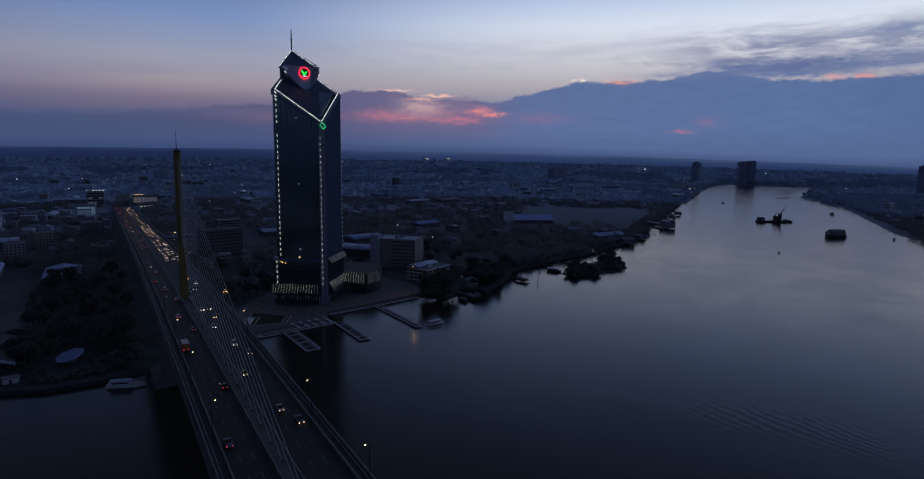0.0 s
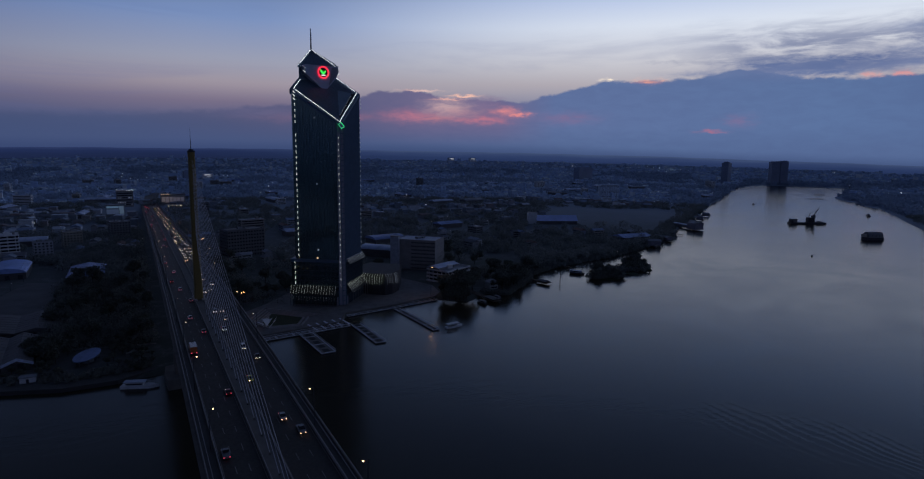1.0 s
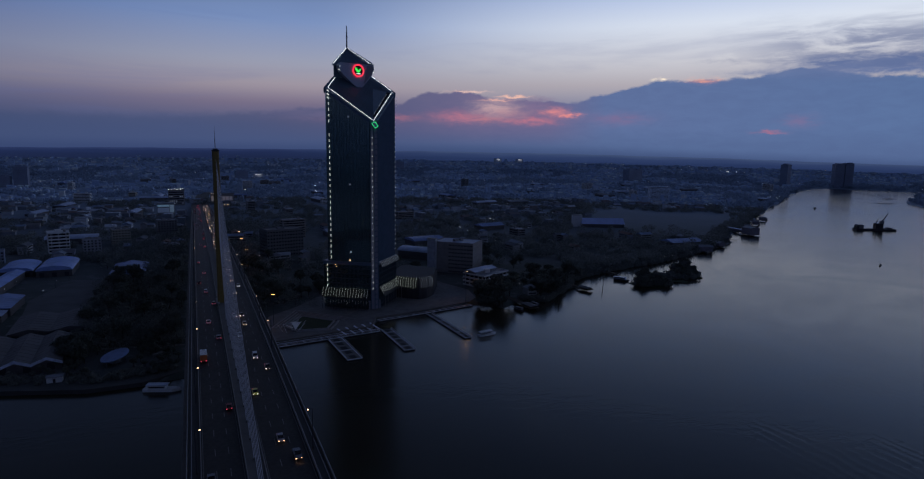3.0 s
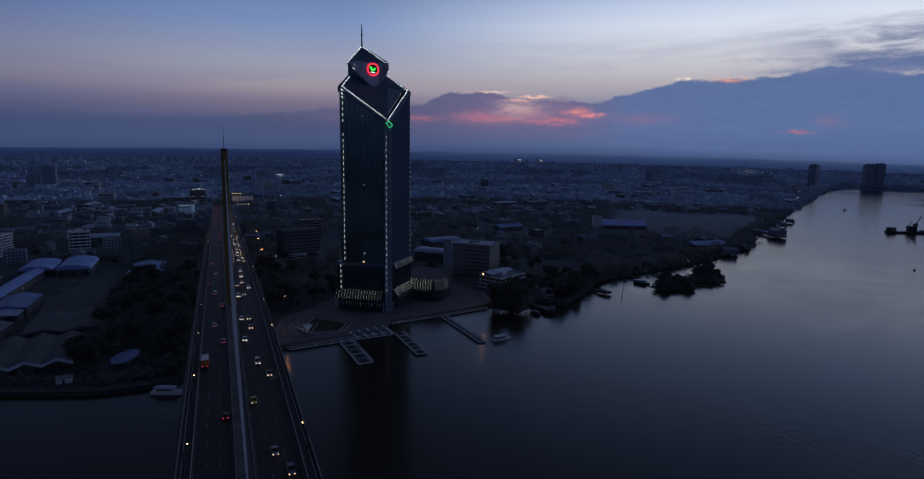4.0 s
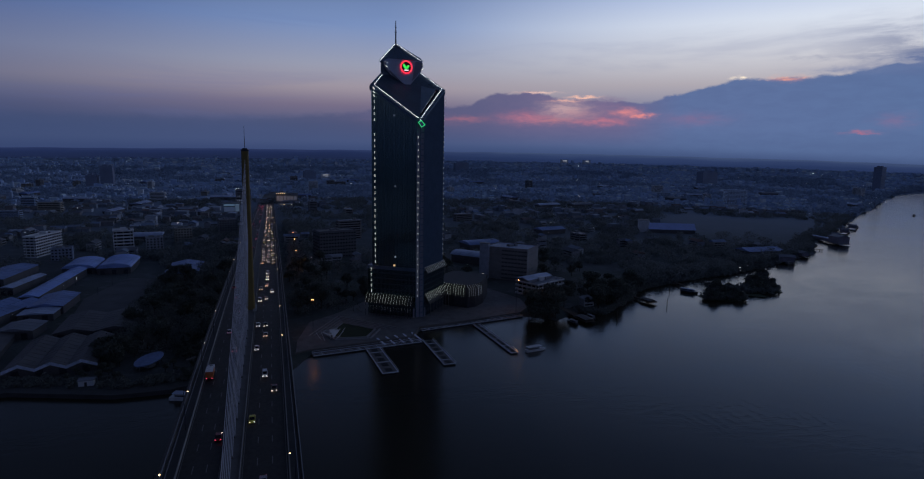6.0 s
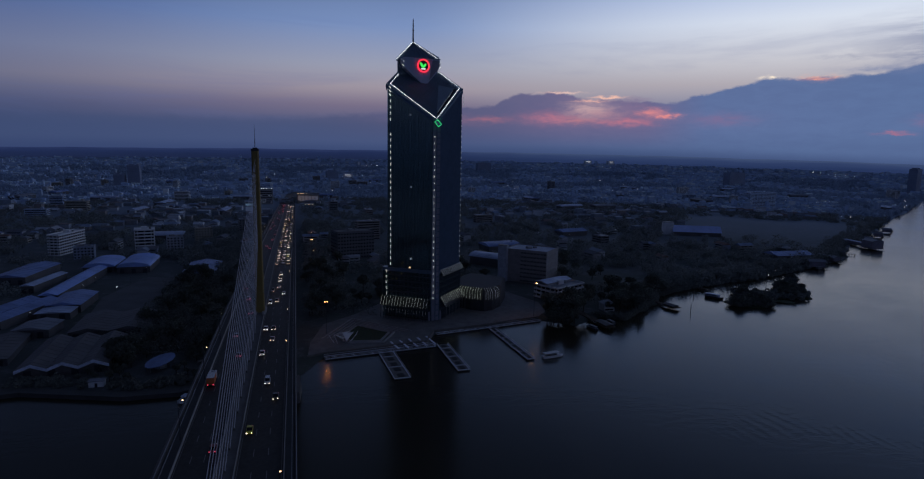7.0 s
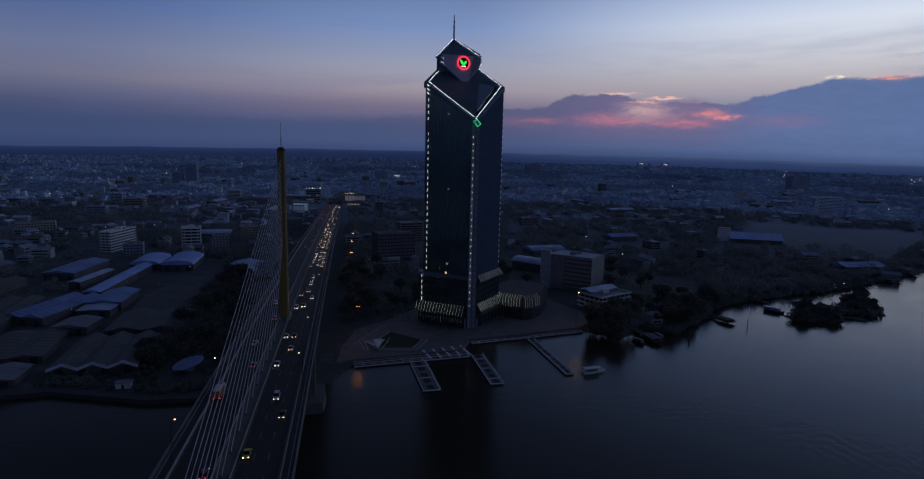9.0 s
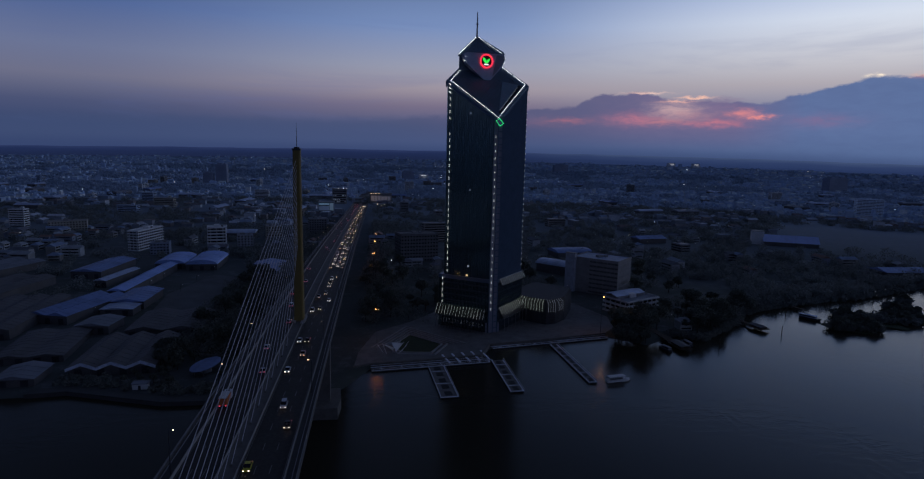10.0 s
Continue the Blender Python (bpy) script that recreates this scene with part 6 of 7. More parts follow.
# low islets off the bank
for i, (x, y, rx, ry, rz) in enumerate(((392, 92, 22, 15, -30), (412, 116, 17, 13, 20), (446, 112, 24, 16, -25), (474, 136, 19, 14, 10), (428, 94, 12, 8, -30), (500, 162, 14, 7, 25))):
    pts = []
    for k in range(18):
        a = 2 * math.pi * k / 18
        w = 1 + 0.18 * math.sin(3 * a + i) + 0.1 * math.sin(5 * a + 2 * i)
        px, py = 0.8 * rx * w * math.cos(a), 0.72 * ry * w * math.sin(a)
        c, s = math.cos(radians(rz)), math.sin(radians(rz))
        pts.append((x + px * c - py * s, y + px * s + py * c))
    plate("islet", pts, -2, 0.7, LAWN, "low overgrown islet in the river")


# ---- trees ----
rng = np.random.default_rng(7)


def clumps(centres, radii, count, size, squash=0.8):
    """Leaf sprays on uneven lobes: arrays of vertices and faces."""
    c = np.repeat(np.asarray(centres, float), count, 0)
    r = np.repeat(np.asarray(radii, float), count)
    n = len(c)
    d = rng.normal(size=(n, 3))
    d /= np.linalg.norm(d, axis=1)[:, None]
    rad = r * rng.uniform(0.55, 1.12, n)
    p = c + d * rad[:, None] * np.array([1, 1, squash])
    t = rng.normal(size=(n, 3))
    t /= np.linalg.norm(t, axis=1)[:, None]
    b = np.cross(t, d + 0.6 * rng.normal(size=(n, 3)))
    b /= np.linalg.norm(b, axis=1)[:, None] + 1e-9
    s = size * rng.uniform(0.6, 1.3, n)[:, None]
    v = np.stack([p - t * s, p + b * s * 0.7, p + t * s, p - b * s * 0.7], 1).reshape(-1, 3)
    f = np.arange(4 * n).reshape(-1, 4)
    return v, f


def np_mesh(name, v, f, mat):
    me = bpy.data.meshes.new(name)
    me.from_pydata(v.tolist(), [], f.tolist())
    me.materials.append(mat)
    return me


def tree_kind(h, spread, lobes, seed):
    """One broadleaf tree: trunk with limbs, and a crown of leaf sprays."""
    rr = np.random.default_rng(seed)
    tr = M().tube((0, 0, -0.3), (0.2, 0.1, h * 0.4), 0.35, 7, 0.22)
    cs, rs = [], []
    for k in range(lobes):
        a = 2 * math.pi * k / lobes + rr.uniform(-0.4, 0.4)
        q = spread * rr.uniform(0.25, 0.62)
        z = h * rr.uniform(0.5, 0.82)
        p = (q * math.cos(a), q * math.sin(a), z)
        tr.tube((0.2, 0.1, h * 0.36), p, 0.16, 5, 0.05)
        cs.append(p)
        rs.append(spread * rr.uniform(0.36, 0.56))
    cs.append((0, 0, h * 0.82))
    rs.append(spread * 0.42)
    v, f = clumps(cs, rs, 120, 0.68)
    root = thing("tree", (0, 0, -200), "dark broadleaf tree with an uneven dense crown", "tree", "riverside trees")
    part("trunk", tr, BARK, root)
    part("crown", np_mesh("crown", v, f, LEAF), None, root)
    return root


TREES = [tree_kind(11, 5.0, 6, 1), tree_kind(14, 6.2, 7, 2), tree_kind(9, 4.2, 5, 3), tree_kind(17, 6.8, 8, 4)]
spots = [(200, 70, 3), (207, 78, 3), (214, 70, 3), (204, 86, 3), (196, 66, 1), (222, 78, 3), (212, 88, 3), (228, 88, 1), (203, 64, 1), (209, 68, 3), (218, 84, 3), (199, 78, 3), (224, 92, 3), (210, 98, 3), (236, 94, 3), (232, 104, 3)]
spots += [(197 + 4.3 * (k % 5) + 1.5 * (k // 5), 64 + 7 * (k // 5) + 1.3 * (k % 3), 2) for k in range(20)]
for k in range(24):
    spots.append((rng.uniform(252, 300), rng.uniform(84, 150), int(rng.integers(0, 4))))
for k in range(46):
    q = rng.uniform(0, 1)
    spots.append((262 + 84 * q + rng.uniform(-14, 6), 74 + 68 * q + rng.uniform(2, 18), int(rng.integers(0, 3))))
for k in range(56):
    spots.append((rng.uniform(-92, -21), rng.uniform(58, 300), int(rng.integers(0, 4))))
for k in range(24):
    spots.append((rng.uniform(-110, -70), rng.uniform(40, 62), int(rng.integers(0, 3))))
for k in range(24):
    spots.append((rng.uniform(22, 60), rng.uniform(112, 330), int(rng.integers(0, 4))))
for cxx, cyy, ax, ay, cnt in ((392, 92, 18, 11, 22), (410, 120, 13, 11, 13), (446, 112, 20, 12, 20), (474, 136, 16, 11, 11), (500, 162, 11, 5, 4)):
    for k in range(cnt):
        a, q = rng.uniform(0, 6.28), math.sqrt(rng.uniform(0, 1))
        spots.append((cxx + ax * q * math.cos(a), cyy + ay * q * math.sin(a), 2))
for k in range(22):
    spots.append((rng.uniform(180, 330), rng.uniform(165, 300), int(rng.integers(0, 4))))
for k in range(20):
    spots.append((rng.uniform(60, 110), rng.uniform(140, 200), int(rng.integers(0, 3))))
for k in range(36):
    spots.append((rng.uniform(-48, -23), rng.uniform(4, 62), 2))
for k in range(26):
    spots.append((rng.uniform(-96, -62), rng.uniform(14, 62), 2))


def taken(x, y, pad=0.0):
    """True where a street, yard or named building stands."""
    for x0, y0, x1, y1 in ((BX - 22, -60, BX + 22, 1000), (24, 26, 208, 112), (78, 88, 150, 156), (138, 106, 194, 176), (204, 182, 266, 244), (206, 120, 262, 170), (188, 262, 242, 322), (-192, 112, -138, 336), (-246, 262, -206, 346), (-134, 130, -92, 294), (-184, 306, -118, 376), (-98, 268, -62, 332), (-146, 22, -92, 140), (-184, 28, -142, 104), (-240, 90, -190, 190), (-294, 152, -240, 268), (-350, 250, -290, 350), (-266, 405, -210, 495), (-172, 428, -110, 464), (-222, 396, -192, 424), (568, 440, 660, 500), (1070, 850, 1140, 900), (52, 345, 110, 392), (12, 1060, 84, 1100), (-84, 850, -20, 1080), (20, 935, 54, 960), (-70, 22, -28, 50)):
        if x0 - pad < x < x1 + pad and y0 - pad < y < y1 + pad:
            return True
    return False


MEADOW = [(264, 181), (318, 248), (332, 268), (366, 258), (371, 205), (360, 170), (324, 152), (298, 161)]


def on_meadow(x, y):
    inside = False
    for (ax, ay), (bx, by) in zip(MEADOW, MEADOW[1:] + MEADOW[:1]):
        if (ay > y) != (by > y) and x < ax + (bx - ax) * (y - ay) / (by - ay):
            inside = not inside
    return inside


def on_islet(x, y):
    return 338 < x < 510 and 58 < y < 186 and shore_distance(np.array([x]), np.array([y]))[0] < 3


SD = shore_distance(np.array([q[0] for q in spots]), np.array([q[1] for q in spots]))
for (x, y, k), sd in zip(spots, SD):
    near_edge = (190 < x < 235 and 58 < y < 92) or (255 < x < 352 and sd > 0.5)
    shrub = -98 < x < -22 and y < 64 and k == 2
    if shrub and (sd < 3 or abs(x + 56.4) + abs(y - 34) * 0.6 < 13 or abs(x + 82) + abs(y - 12) < 9 or (x < -92 and y > 28)):
        continue
    if not on_islet(x, y) and not near_edge and not shrub and (sd < 4 or taken(x, y, 2) or on_meadow(x, y)):
        continue
    z = 0.1 if on_islet(x, y) else 1.9
    s = rng.uniform(0.8, 1.2) * (0.78 if on_islet(x, y) else 0.55 if shrub else 1.0)
    m = pose(x, y, z, 0, 0, rng.uniform(0, 360)) @ Matrix.Scale(s, 4)
    t = copy_thing(TREES[k], m)
    t.scale = (s, s, s * rng.uniform(0.85, 1.15))
for t in TREES:
    for o in list(t.children) + [t]:
        bpy.data.objects.remove(o)


# ---- town: houses and woods ----
def wedge(n, r0, r1, seed):
    """Random places on the plain in front, between two ranges."""
    q = np.random.default_rng(seed)
    r = np.sqrt(q.uniform(r0 ** 2, r1 ** 2, n))
    a = np.radians(q.uniform(-38, 74, n))
    return 3 + r * np.sin(a), -335 + r * np.cos(a)


def town_noise(x, y, s):
    return noise.noise(Vector((x / s, y / s, 4.2)))


def open_field(x, y):
    return on_meadow(x, y) or 0 < (x - 640) * 0.6 + (y - 320) * 0.8 < 420 and -130 < (x - 640) * 0.8 - (y - 320) * 0.6 < 150


def house_kind(w, d, floors, hip, seed):
    root = thing("house", (0, 0, -200), "small rendered town house with a pitched roof", "house", "town houses")
    h = floors * 3.1
    part("wall", M().box(0, 0, -0.4, w, d, h + 0.4), HOUSE_WALL_EACH, root)
    if hip:
        m = M().add([(-w / 2 - 0.6, -d / 2 - 0.6, h), (w / 2 + 0.6, -d / 2 - 0.6, h), (w / 2 + 0.6, d / 2 + 0.6, h), (-w / 2 - 0.6, d / 2 + 0.6, h), (-w / 5, 0, h + d * 0.28), (w / 5, 0, h + d * 0.28)], [(0, 1, 5, 4), (2, 3, 4, 5), (0, 4, 3), (1, 2, 5), (3, 2, 1, 0)])
    else:
        m = M().gable(0, 0, 0, w, d, h, h + d * 0.26, 0, 0.6)
    part("roof", m, HOUSE_ROOF_EACH, root)
    for f in range(floors):
        part("window_band", M().box(0, 0, f * 3.1 + 0.95, w * 0.8, d + 0.12, 1.15), DARK_OPENING, root)
    return root


HOUSE_WALL_EACH = palette("house_wall_paint", [(0.45, 0.45, 0.45), (0.35, 0.35, 0.36), (0.52, 0.53, 0.55), (0.4, 0.38, 0.35), (0.31, 0.34, 0.41), (0.56, 0.57, 0.57)], by_object=True)
HOUSE_ROOF_EACH = palette("house_roof_tiles", [(0.21, 0.21, 0.23), (0.26, 0.17, 0.14), (0.3, 0.34, 0.4), (0.17, 0.18, 0.2), (0.26, 0.33, 0.46), (0.38, 0.4, 0.43)], by_object=True)
KINDS = [house_kind(12, 9, 2, True, 1), house_kind(15, 9, 2, False, 2), house_kind(10, 8, 3, False, 3), house_kind(20, 10, 3, False, 4), house_kind(9, 9, 2, True, 5)]


def town_block(x, y, sx, sy, rz, floors, wall, label):
    """Mid-rise block: ribbon windows on each storey, parapet, stair head."""
    ob = thing("town_block", (x, y, max(1.5, ground_height(x, y) - 0.5)), label, "building", "mid-rise town blocks", rz)
    h = floors * 3.2
    part("wall", M().box(0, 0, -0.5, sx, sy, h + 0.5), wall, ob)
    for f in range(floors):
        part("window_band", M().box(0, 0, f * 3.2 + 1.0, sx * 0.92, sy + 0.16, 1.4).box(0, 0, f * 3.2 + 1.0, sx + 0.16, sy * 0.86, 1.4), DARK_OPENING, ob)
        part("ledge", M().box(0, 0, f * 3.2 + 3.0, sx + 0.9, sy + 0.9, 0.22), wall, ob)
    part("parapet", M().box(0, 0, h, sx + 0.3, sy + 0.3, 0.9), wall, ob)
    part("roof", M().box(0, 0, h + 0.9, sx - 0.8, sy - 0.8, 0.1), ROOF_GREY, ob)
    part("stair_head", M().box(sx * 0.25, 0, h + 1.0, 4, 4, 2.6), wall, ob)
    return ob


blocks = []
bxs, bys = wedge(900, 560, 2300, 51)
bsd = shore_distance(bxs, bys)
PALE_BLUE = surface("pale_blue_render", (0.42, 0.5, 0.62), 0.8)
BLOCK_LOOKS = [(WHITE_PAINT, "white"), (CREAM, "cream"), (GREY_RENDER, "grey"), (PALE_BLUE, "pale blue"), (WHITE_PAINT, "white"), (BROWN_RENDER, "grey-brown")]
SHED_LOOKS = [(ROOF_BLUE, "blue"), (ROOF_PALE, "pale blue"), (ROOF_GREY, "grey"), (ROOF_PALE, "pale blue")]
for x, y, sd in zip(bxs, bys, bsd):
    if len(blocks) >= 84 or sd < 34 or taken(x, y, 30) or open_field(x, y) or abs(x - BX) < 70:
        continue
    if any(math.hypot(x - a, y - b) < 62 for a, b in blocks):
        continue
    blocks.append((x, y))
    r = math.hypot(x, y + 335)
    rz = 25 * town_noise(x, y, 900) + rng.choice([0, 90]) + rng.uniform(-5, 5)
    if len(blocks) % 2:
        look_, tone = BLOCK_LOOKS[int(rng.integers(0, 6))]
        n_ = int(rng.choice([3, 4, 5, 6, 8]))
        if 120 < x < 620 and y < 640:
            look_, tone, n_ = GREY_RENDER, "grey", 3
        town_block(x, y, rng.uniform(16, 38), rng.uniform(11, 16), rz, n_, look_, "%s mid-rise town block with dark ribbon windows" % tone)
    else:
        look_, tone = SHED_LOOKS[int(rng.integers(0, 4))]
        hall("factory_shed", x, y, rng.uniform(18, 30), rng.uniform(34, 62), rz, 7, 10.5, 1, look_, "long factory shed under a %s sheet roof" % tone, arched=rng.uniform() < 0.3, z0=max(2.0, ground_height(x, y)))

hx, hy = wedge(5200, 400, 1500, 21)
hs = shore_distance(hx, hy)
far_walls, far_roofs, rim_walls, rim_roofs = M(), M(), M(), M()
woods_c, woods_r = [], []
built = 0
for x, y, sd in zip(hx, hy, hs):
    if sd < 14 or taken(x, y, 8) or any(abs(x - a) < 36 and abs(y - b) < 36 for a, b in blocks):
        continue
    green = town_noise(x, y, 170)
    if open_field(x, y):
        continue
    if (-100 < x < -20 or 20 < x < 64) and y < 440:
        woods_c.append((x, y, rng.uniform(4, 7)))
        woods_r.append(rng.uniform(4, 7))
        continue
    if green > 0.0 or rng.uniform() < (0.36 if x < 120 or math.hypot(x, y + 335) > 1150 else 0.9):
        for _ in range(2):
            woods_c.append((x + rng.uniform(-9, 9), y + rng.uniform(-9, 9), rng.uniform(4, 7)))
            woods_r.append(rng.uniform(4, 8))
        continue
    rz = 20 * town_noise(x, y, 600) + rng.choice([0, 90]) + rng.uniform(-6, 6)
    if built < 260 and math.hypot(x, y + 335) < 1000:
        built += 1
        copy_thing(KINDS[int(rng.integers(0, 5))], pose(x, y, 1.95, 0, 0, rz))
        continue
    w, d, h = rng.uniform(9, 22), rng.uniform(8, 13), rng.choice([3.2, 6.2, 6.5, 9.3, 12.5], p=[0.25, 0.35, 0.2, 0.13, 0.07])
    far_walls.box(x, y, 1.4, w, d, h, rz)
    if h < 9:
        far_roofs.gable(x, y, 1.4, w, d, h, h + d * 0.25, rz, 0.6)
    else:
        far_roofs.box(x, y, 1.4 + h, w + 0.4, d + 0.4, 0.5, rz)
for t in KINDS:
    for o in list(t.children) + [t]:
        bpy.data.objects.remove(o)
fx, fy = (np.concatenate(q) for q in zip(wedge(10500, 1500, 2700, 22), wedge(8500, 2700, RIM - 30, 23)))
fs = shore_distance(fx, fy)
fl = lift(fx, fy)
for x, y, sd, z in zip(fx, fy, fs, fl):
    if (sd < 20 and z < 4) or (y < 1440 and abs(x - BX - 55 * max(0.0, (y - 1000) / 1000) ** 1.5) < 19):
        continue
    if any(abs(x - a) < 38 and abs(y - b) < 38 for a, b in blocks):
        continue
    far_rim = math.hypot(x, y + 335) > 3000
    if (town_noise(x, y, 320) > 0.14 or town_noise(x, y, 110) > 0.16) and not (far_rim and rng.uniform() < 0.6):
        woods_c.append((x, y, (1 if far_rim else 4) + z))
        woods_r.append(rng.uniform(6, 11))
        continue
    k = 0.75 + (math.hypot(x, y) - 1500) / 4200
    w, d, h = rng.uniform(8, 24) * k, rng.uniform(6, 12) * k, rng.choice([3.5, 5.5, 7.5, 10, 16], p=[0.36, 0.38, 0.18, 0.06, 0.02])
    rz = 25 * town_noise(x, y, 900) + rng.choice([0, 90])
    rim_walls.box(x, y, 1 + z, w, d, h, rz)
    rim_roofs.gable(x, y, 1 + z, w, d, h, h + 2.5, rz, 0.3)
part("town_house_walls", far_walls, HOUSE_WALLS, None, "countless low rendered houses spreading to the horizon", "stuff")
part("far_house_walls", rim_walls, HAZED_WALLS, None, "far-off houses with haze put into their wall colour", "stuff")
part("far_house_roofs", rim_roofs, HAZED_ROOFS, None, "far-off house roofs with blue haze put into their colour", "stuff")
part("town_house_roofs", far_roofs, HOUSE_ROOFS, None, "countless low pitched roofs spreading to the horizon", "stuff")

# woods: belts by the bridge and banks, and patches among the houses
bx = []
for x0, x1, y0, y1, cnt in ((-100, -20, 260, 620, 300), (-90, -21, 60, 260, 120), (20, 64, 300, 700, 150), (-140, -100, 380, 430, 30), (-92, -21, 52, 320, 300), (21, 62, 100, 320, 90), (270, 420, 190, 420, 100), (420, 700, 250, 420, 90), (110, 210, 190, 330, 70), (-420, -200, 480, 560, 80), (-330, -250, 60, 140, 30)):
    bx += [(rng.uniform(x0, x1), rng.uniform(y0, y1)) for _ in range(cnt)]
shore = np.array(NORTH[20:36], float)
k = np.linspace(0, len(shore) - 1.001, 560)
for q in k:
    i = int(q)
    p = shore[i] + (shore[i + 1] - shore[i]) * (q - i)
    bx.append((p[0] + rng.uniform(-8, 4), p[1] + rng.uniform(2, 30)))
south = np.array(SOUTH[3:11], float)
for q in np.linspace(0, len(south) - 1.001, 420):
    i = int(q)
    p = south[i] + (south[i + 1] - south[i]) * (q - i)
    bx.append((p[0] + rng.uniform(2, 50), p[1] - rng.uniform(1, 40)))
bs = shore_distance(np.array([q[0] for q in bx]), np.array([q[1] for q in bx]))
for (x, y), sd in zip(bx, bs):
    if sd > 1.5 and not taken(x, y, 3) and not on_meadow(x, y):
        woods_c.append((x, y, rng.uniform(4, 7.5)))
        woods_r.append(rng.uniform(4.5, 7.5))
for x, y, k in spots:
    if on_islet(x, y):
        for _ in range(3):
            woods_c.append((x + rng.uniform(-4, 4), y + rng.uniform(-3, 3), rng.uniform(1.6, 3.6)))
            woods_r.append(rng.uniform(2.6, 4.2))
# low scrub behind the west quay
for k in range(110):
    x = rng.uniform(-128, -23)
    y = np.interp(x, [-132, -117, -66, -40, -22], [14, 17, 0, 0, 9]) + rng.uniform(2, 15)
    if math.hypot(x + 82, y - 12) > 7 and math.hypot(x + 56, y - 34) > 14:
        woods_c.append((x, y, rng.uniform(2.6, 3.6)))
        woods_r.append(rng.uniform(1.4, 2.8))
# low scrub over the water's edge
bank = np.array(NORTH[16:36], float)
for q in np.linspace(0, len(bank) - 1.001, 520):
    i = int(q)
    p = bank[i] + (bank[i + 1] - bank[i]) * (q - i)
    x, y = p[0] + rng.uniform(-3, 3), p[1] + rng.uniform(-2, 6)
    if x > 240 and x < 1200:
        woods_c.append((x, y, rng.uniform(0.8, 2.6)))
        woods_r.append(rng.uniform(1.8, 3.6))
wc, wr = np.array(woods_c), np.array(woods_r)
dist = np.hypot(wc[:, 0], wc[:, 1] + 335)
# leaf colour steps paler with distance, haze painted into it
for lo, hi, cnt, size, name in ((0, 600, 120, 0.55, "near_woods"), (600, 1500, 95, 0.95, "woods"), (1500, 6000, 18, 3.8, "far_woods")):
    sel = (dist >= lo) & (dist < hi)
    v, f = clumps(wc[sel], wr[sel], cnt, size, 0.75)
    part(name, np_mesh(name, v, f, HAZED_LEAF if lo >= 1500 else HALF_HAZED_LEAF if lo >= 600 else LEAF_DARK), None, None, "dark belts of trees between the houses", "stuff")
stems = M()
for (x, y, z), d in zip(wc, dist):
    if d < 1000:
        stems.tube((x, y, 1.5), (x, y, z), 0.3, 4, 0.15)
part("wood_trunks", stems, BARK, None, "dark tree trunks below the crowns", "stuff")


# ---- traffic ----
def car_kind(name, label, paint, L=4.5, W=1.8, H=1.45, kind="sedan", beam=None):
    root = thing(name, (0, 0, -300), label, "car", "bridge traffic")
    side = {
        "sedan": [(-0.5, 0.28), (-0.5, 0.78), (-0.33, 0.86), (0.26, 0.82), (0.5, 0.66), (0.5, 0.28)],
        "suv": [(-0.5, 0.3), (-0.5, 1.0), (-0.3, 1.02), (0.22, 0.98), (0.5, 0.86), (0.5, 0.3)],
        "pickup": [(-0.5, 0.35), (-0.5, 0.98), (-0.1, 0.98), (0.22, 0.98), (0.5, 0.84), (0.5, 0.35)],
    }[kind]
    top = {
        "sedan": [(-0.36, 0.84), (-0.22, H), (0.08, H), (0.27, 0.82)],
        "suv": [(-0.48, 1.0), (-0.44, H), (0.1, H), (0.26, 0.97)],
        "pickup": [(-0.1, 0.97), (-0.08, H), (0.12, H), (0.26, 0.97)],
    }[kind]

    def hull(prof, w0, w1):
        n = len(prof)
        vs = [(s * (w0 if z < 0.7 else w1) / 2, q * L, z) for s in (-1, 1) for q, z in prof]
        return M().add(vs, [tuple(range(n)), tuple(range(n, 2 * n))[::-1]] + [((i + 1) % n, i, n + i, n + (i + 1) % n) for i in range(n)])

    part("body", hull(side, W, W * 0.97), paint, root)
    part("cabin_glass", hull(top, W * 0.86, W * 0.84), CAR_GLASS, root, "dark car windows")
    rf = [(top[1][0] * L, H), (top[2][0] * L, H)]
    part("roof", M().box(0, (rf[0][0] + rf[1][0]) / 2, H - 0.02, W * 0.8, abs(rf[1][0] - rf[0][0]), 0.06), paint, root)
    for sx in (-1, 1):
        for fy_ in (-0.31, 0.31):
            part("wheel", M().tube((sx * W * 0.5, fy_ * L, 0.33), (sx * W * 0.36, fy_ * L, 0.33), 0.33, 10), RUBBER, root)
        part("headlight", M().box(sx * W * 0.36, L * 0.5, 0.5, 0.26, 0.1, 0.17), beam or HEADLIGHT, root, "glowing headlight")
        part("taillight", M().box(sx * W * 0.38, -L * 0.5, 0.6, 0.34, 0.1, 0.2), TAILLIGHT, root, "glowing red tail light")
    return root


def paint(name, c):
    return surface(name, c, 0.3, 0.2, vary=0.08, scale=0.5, bump=0.0)


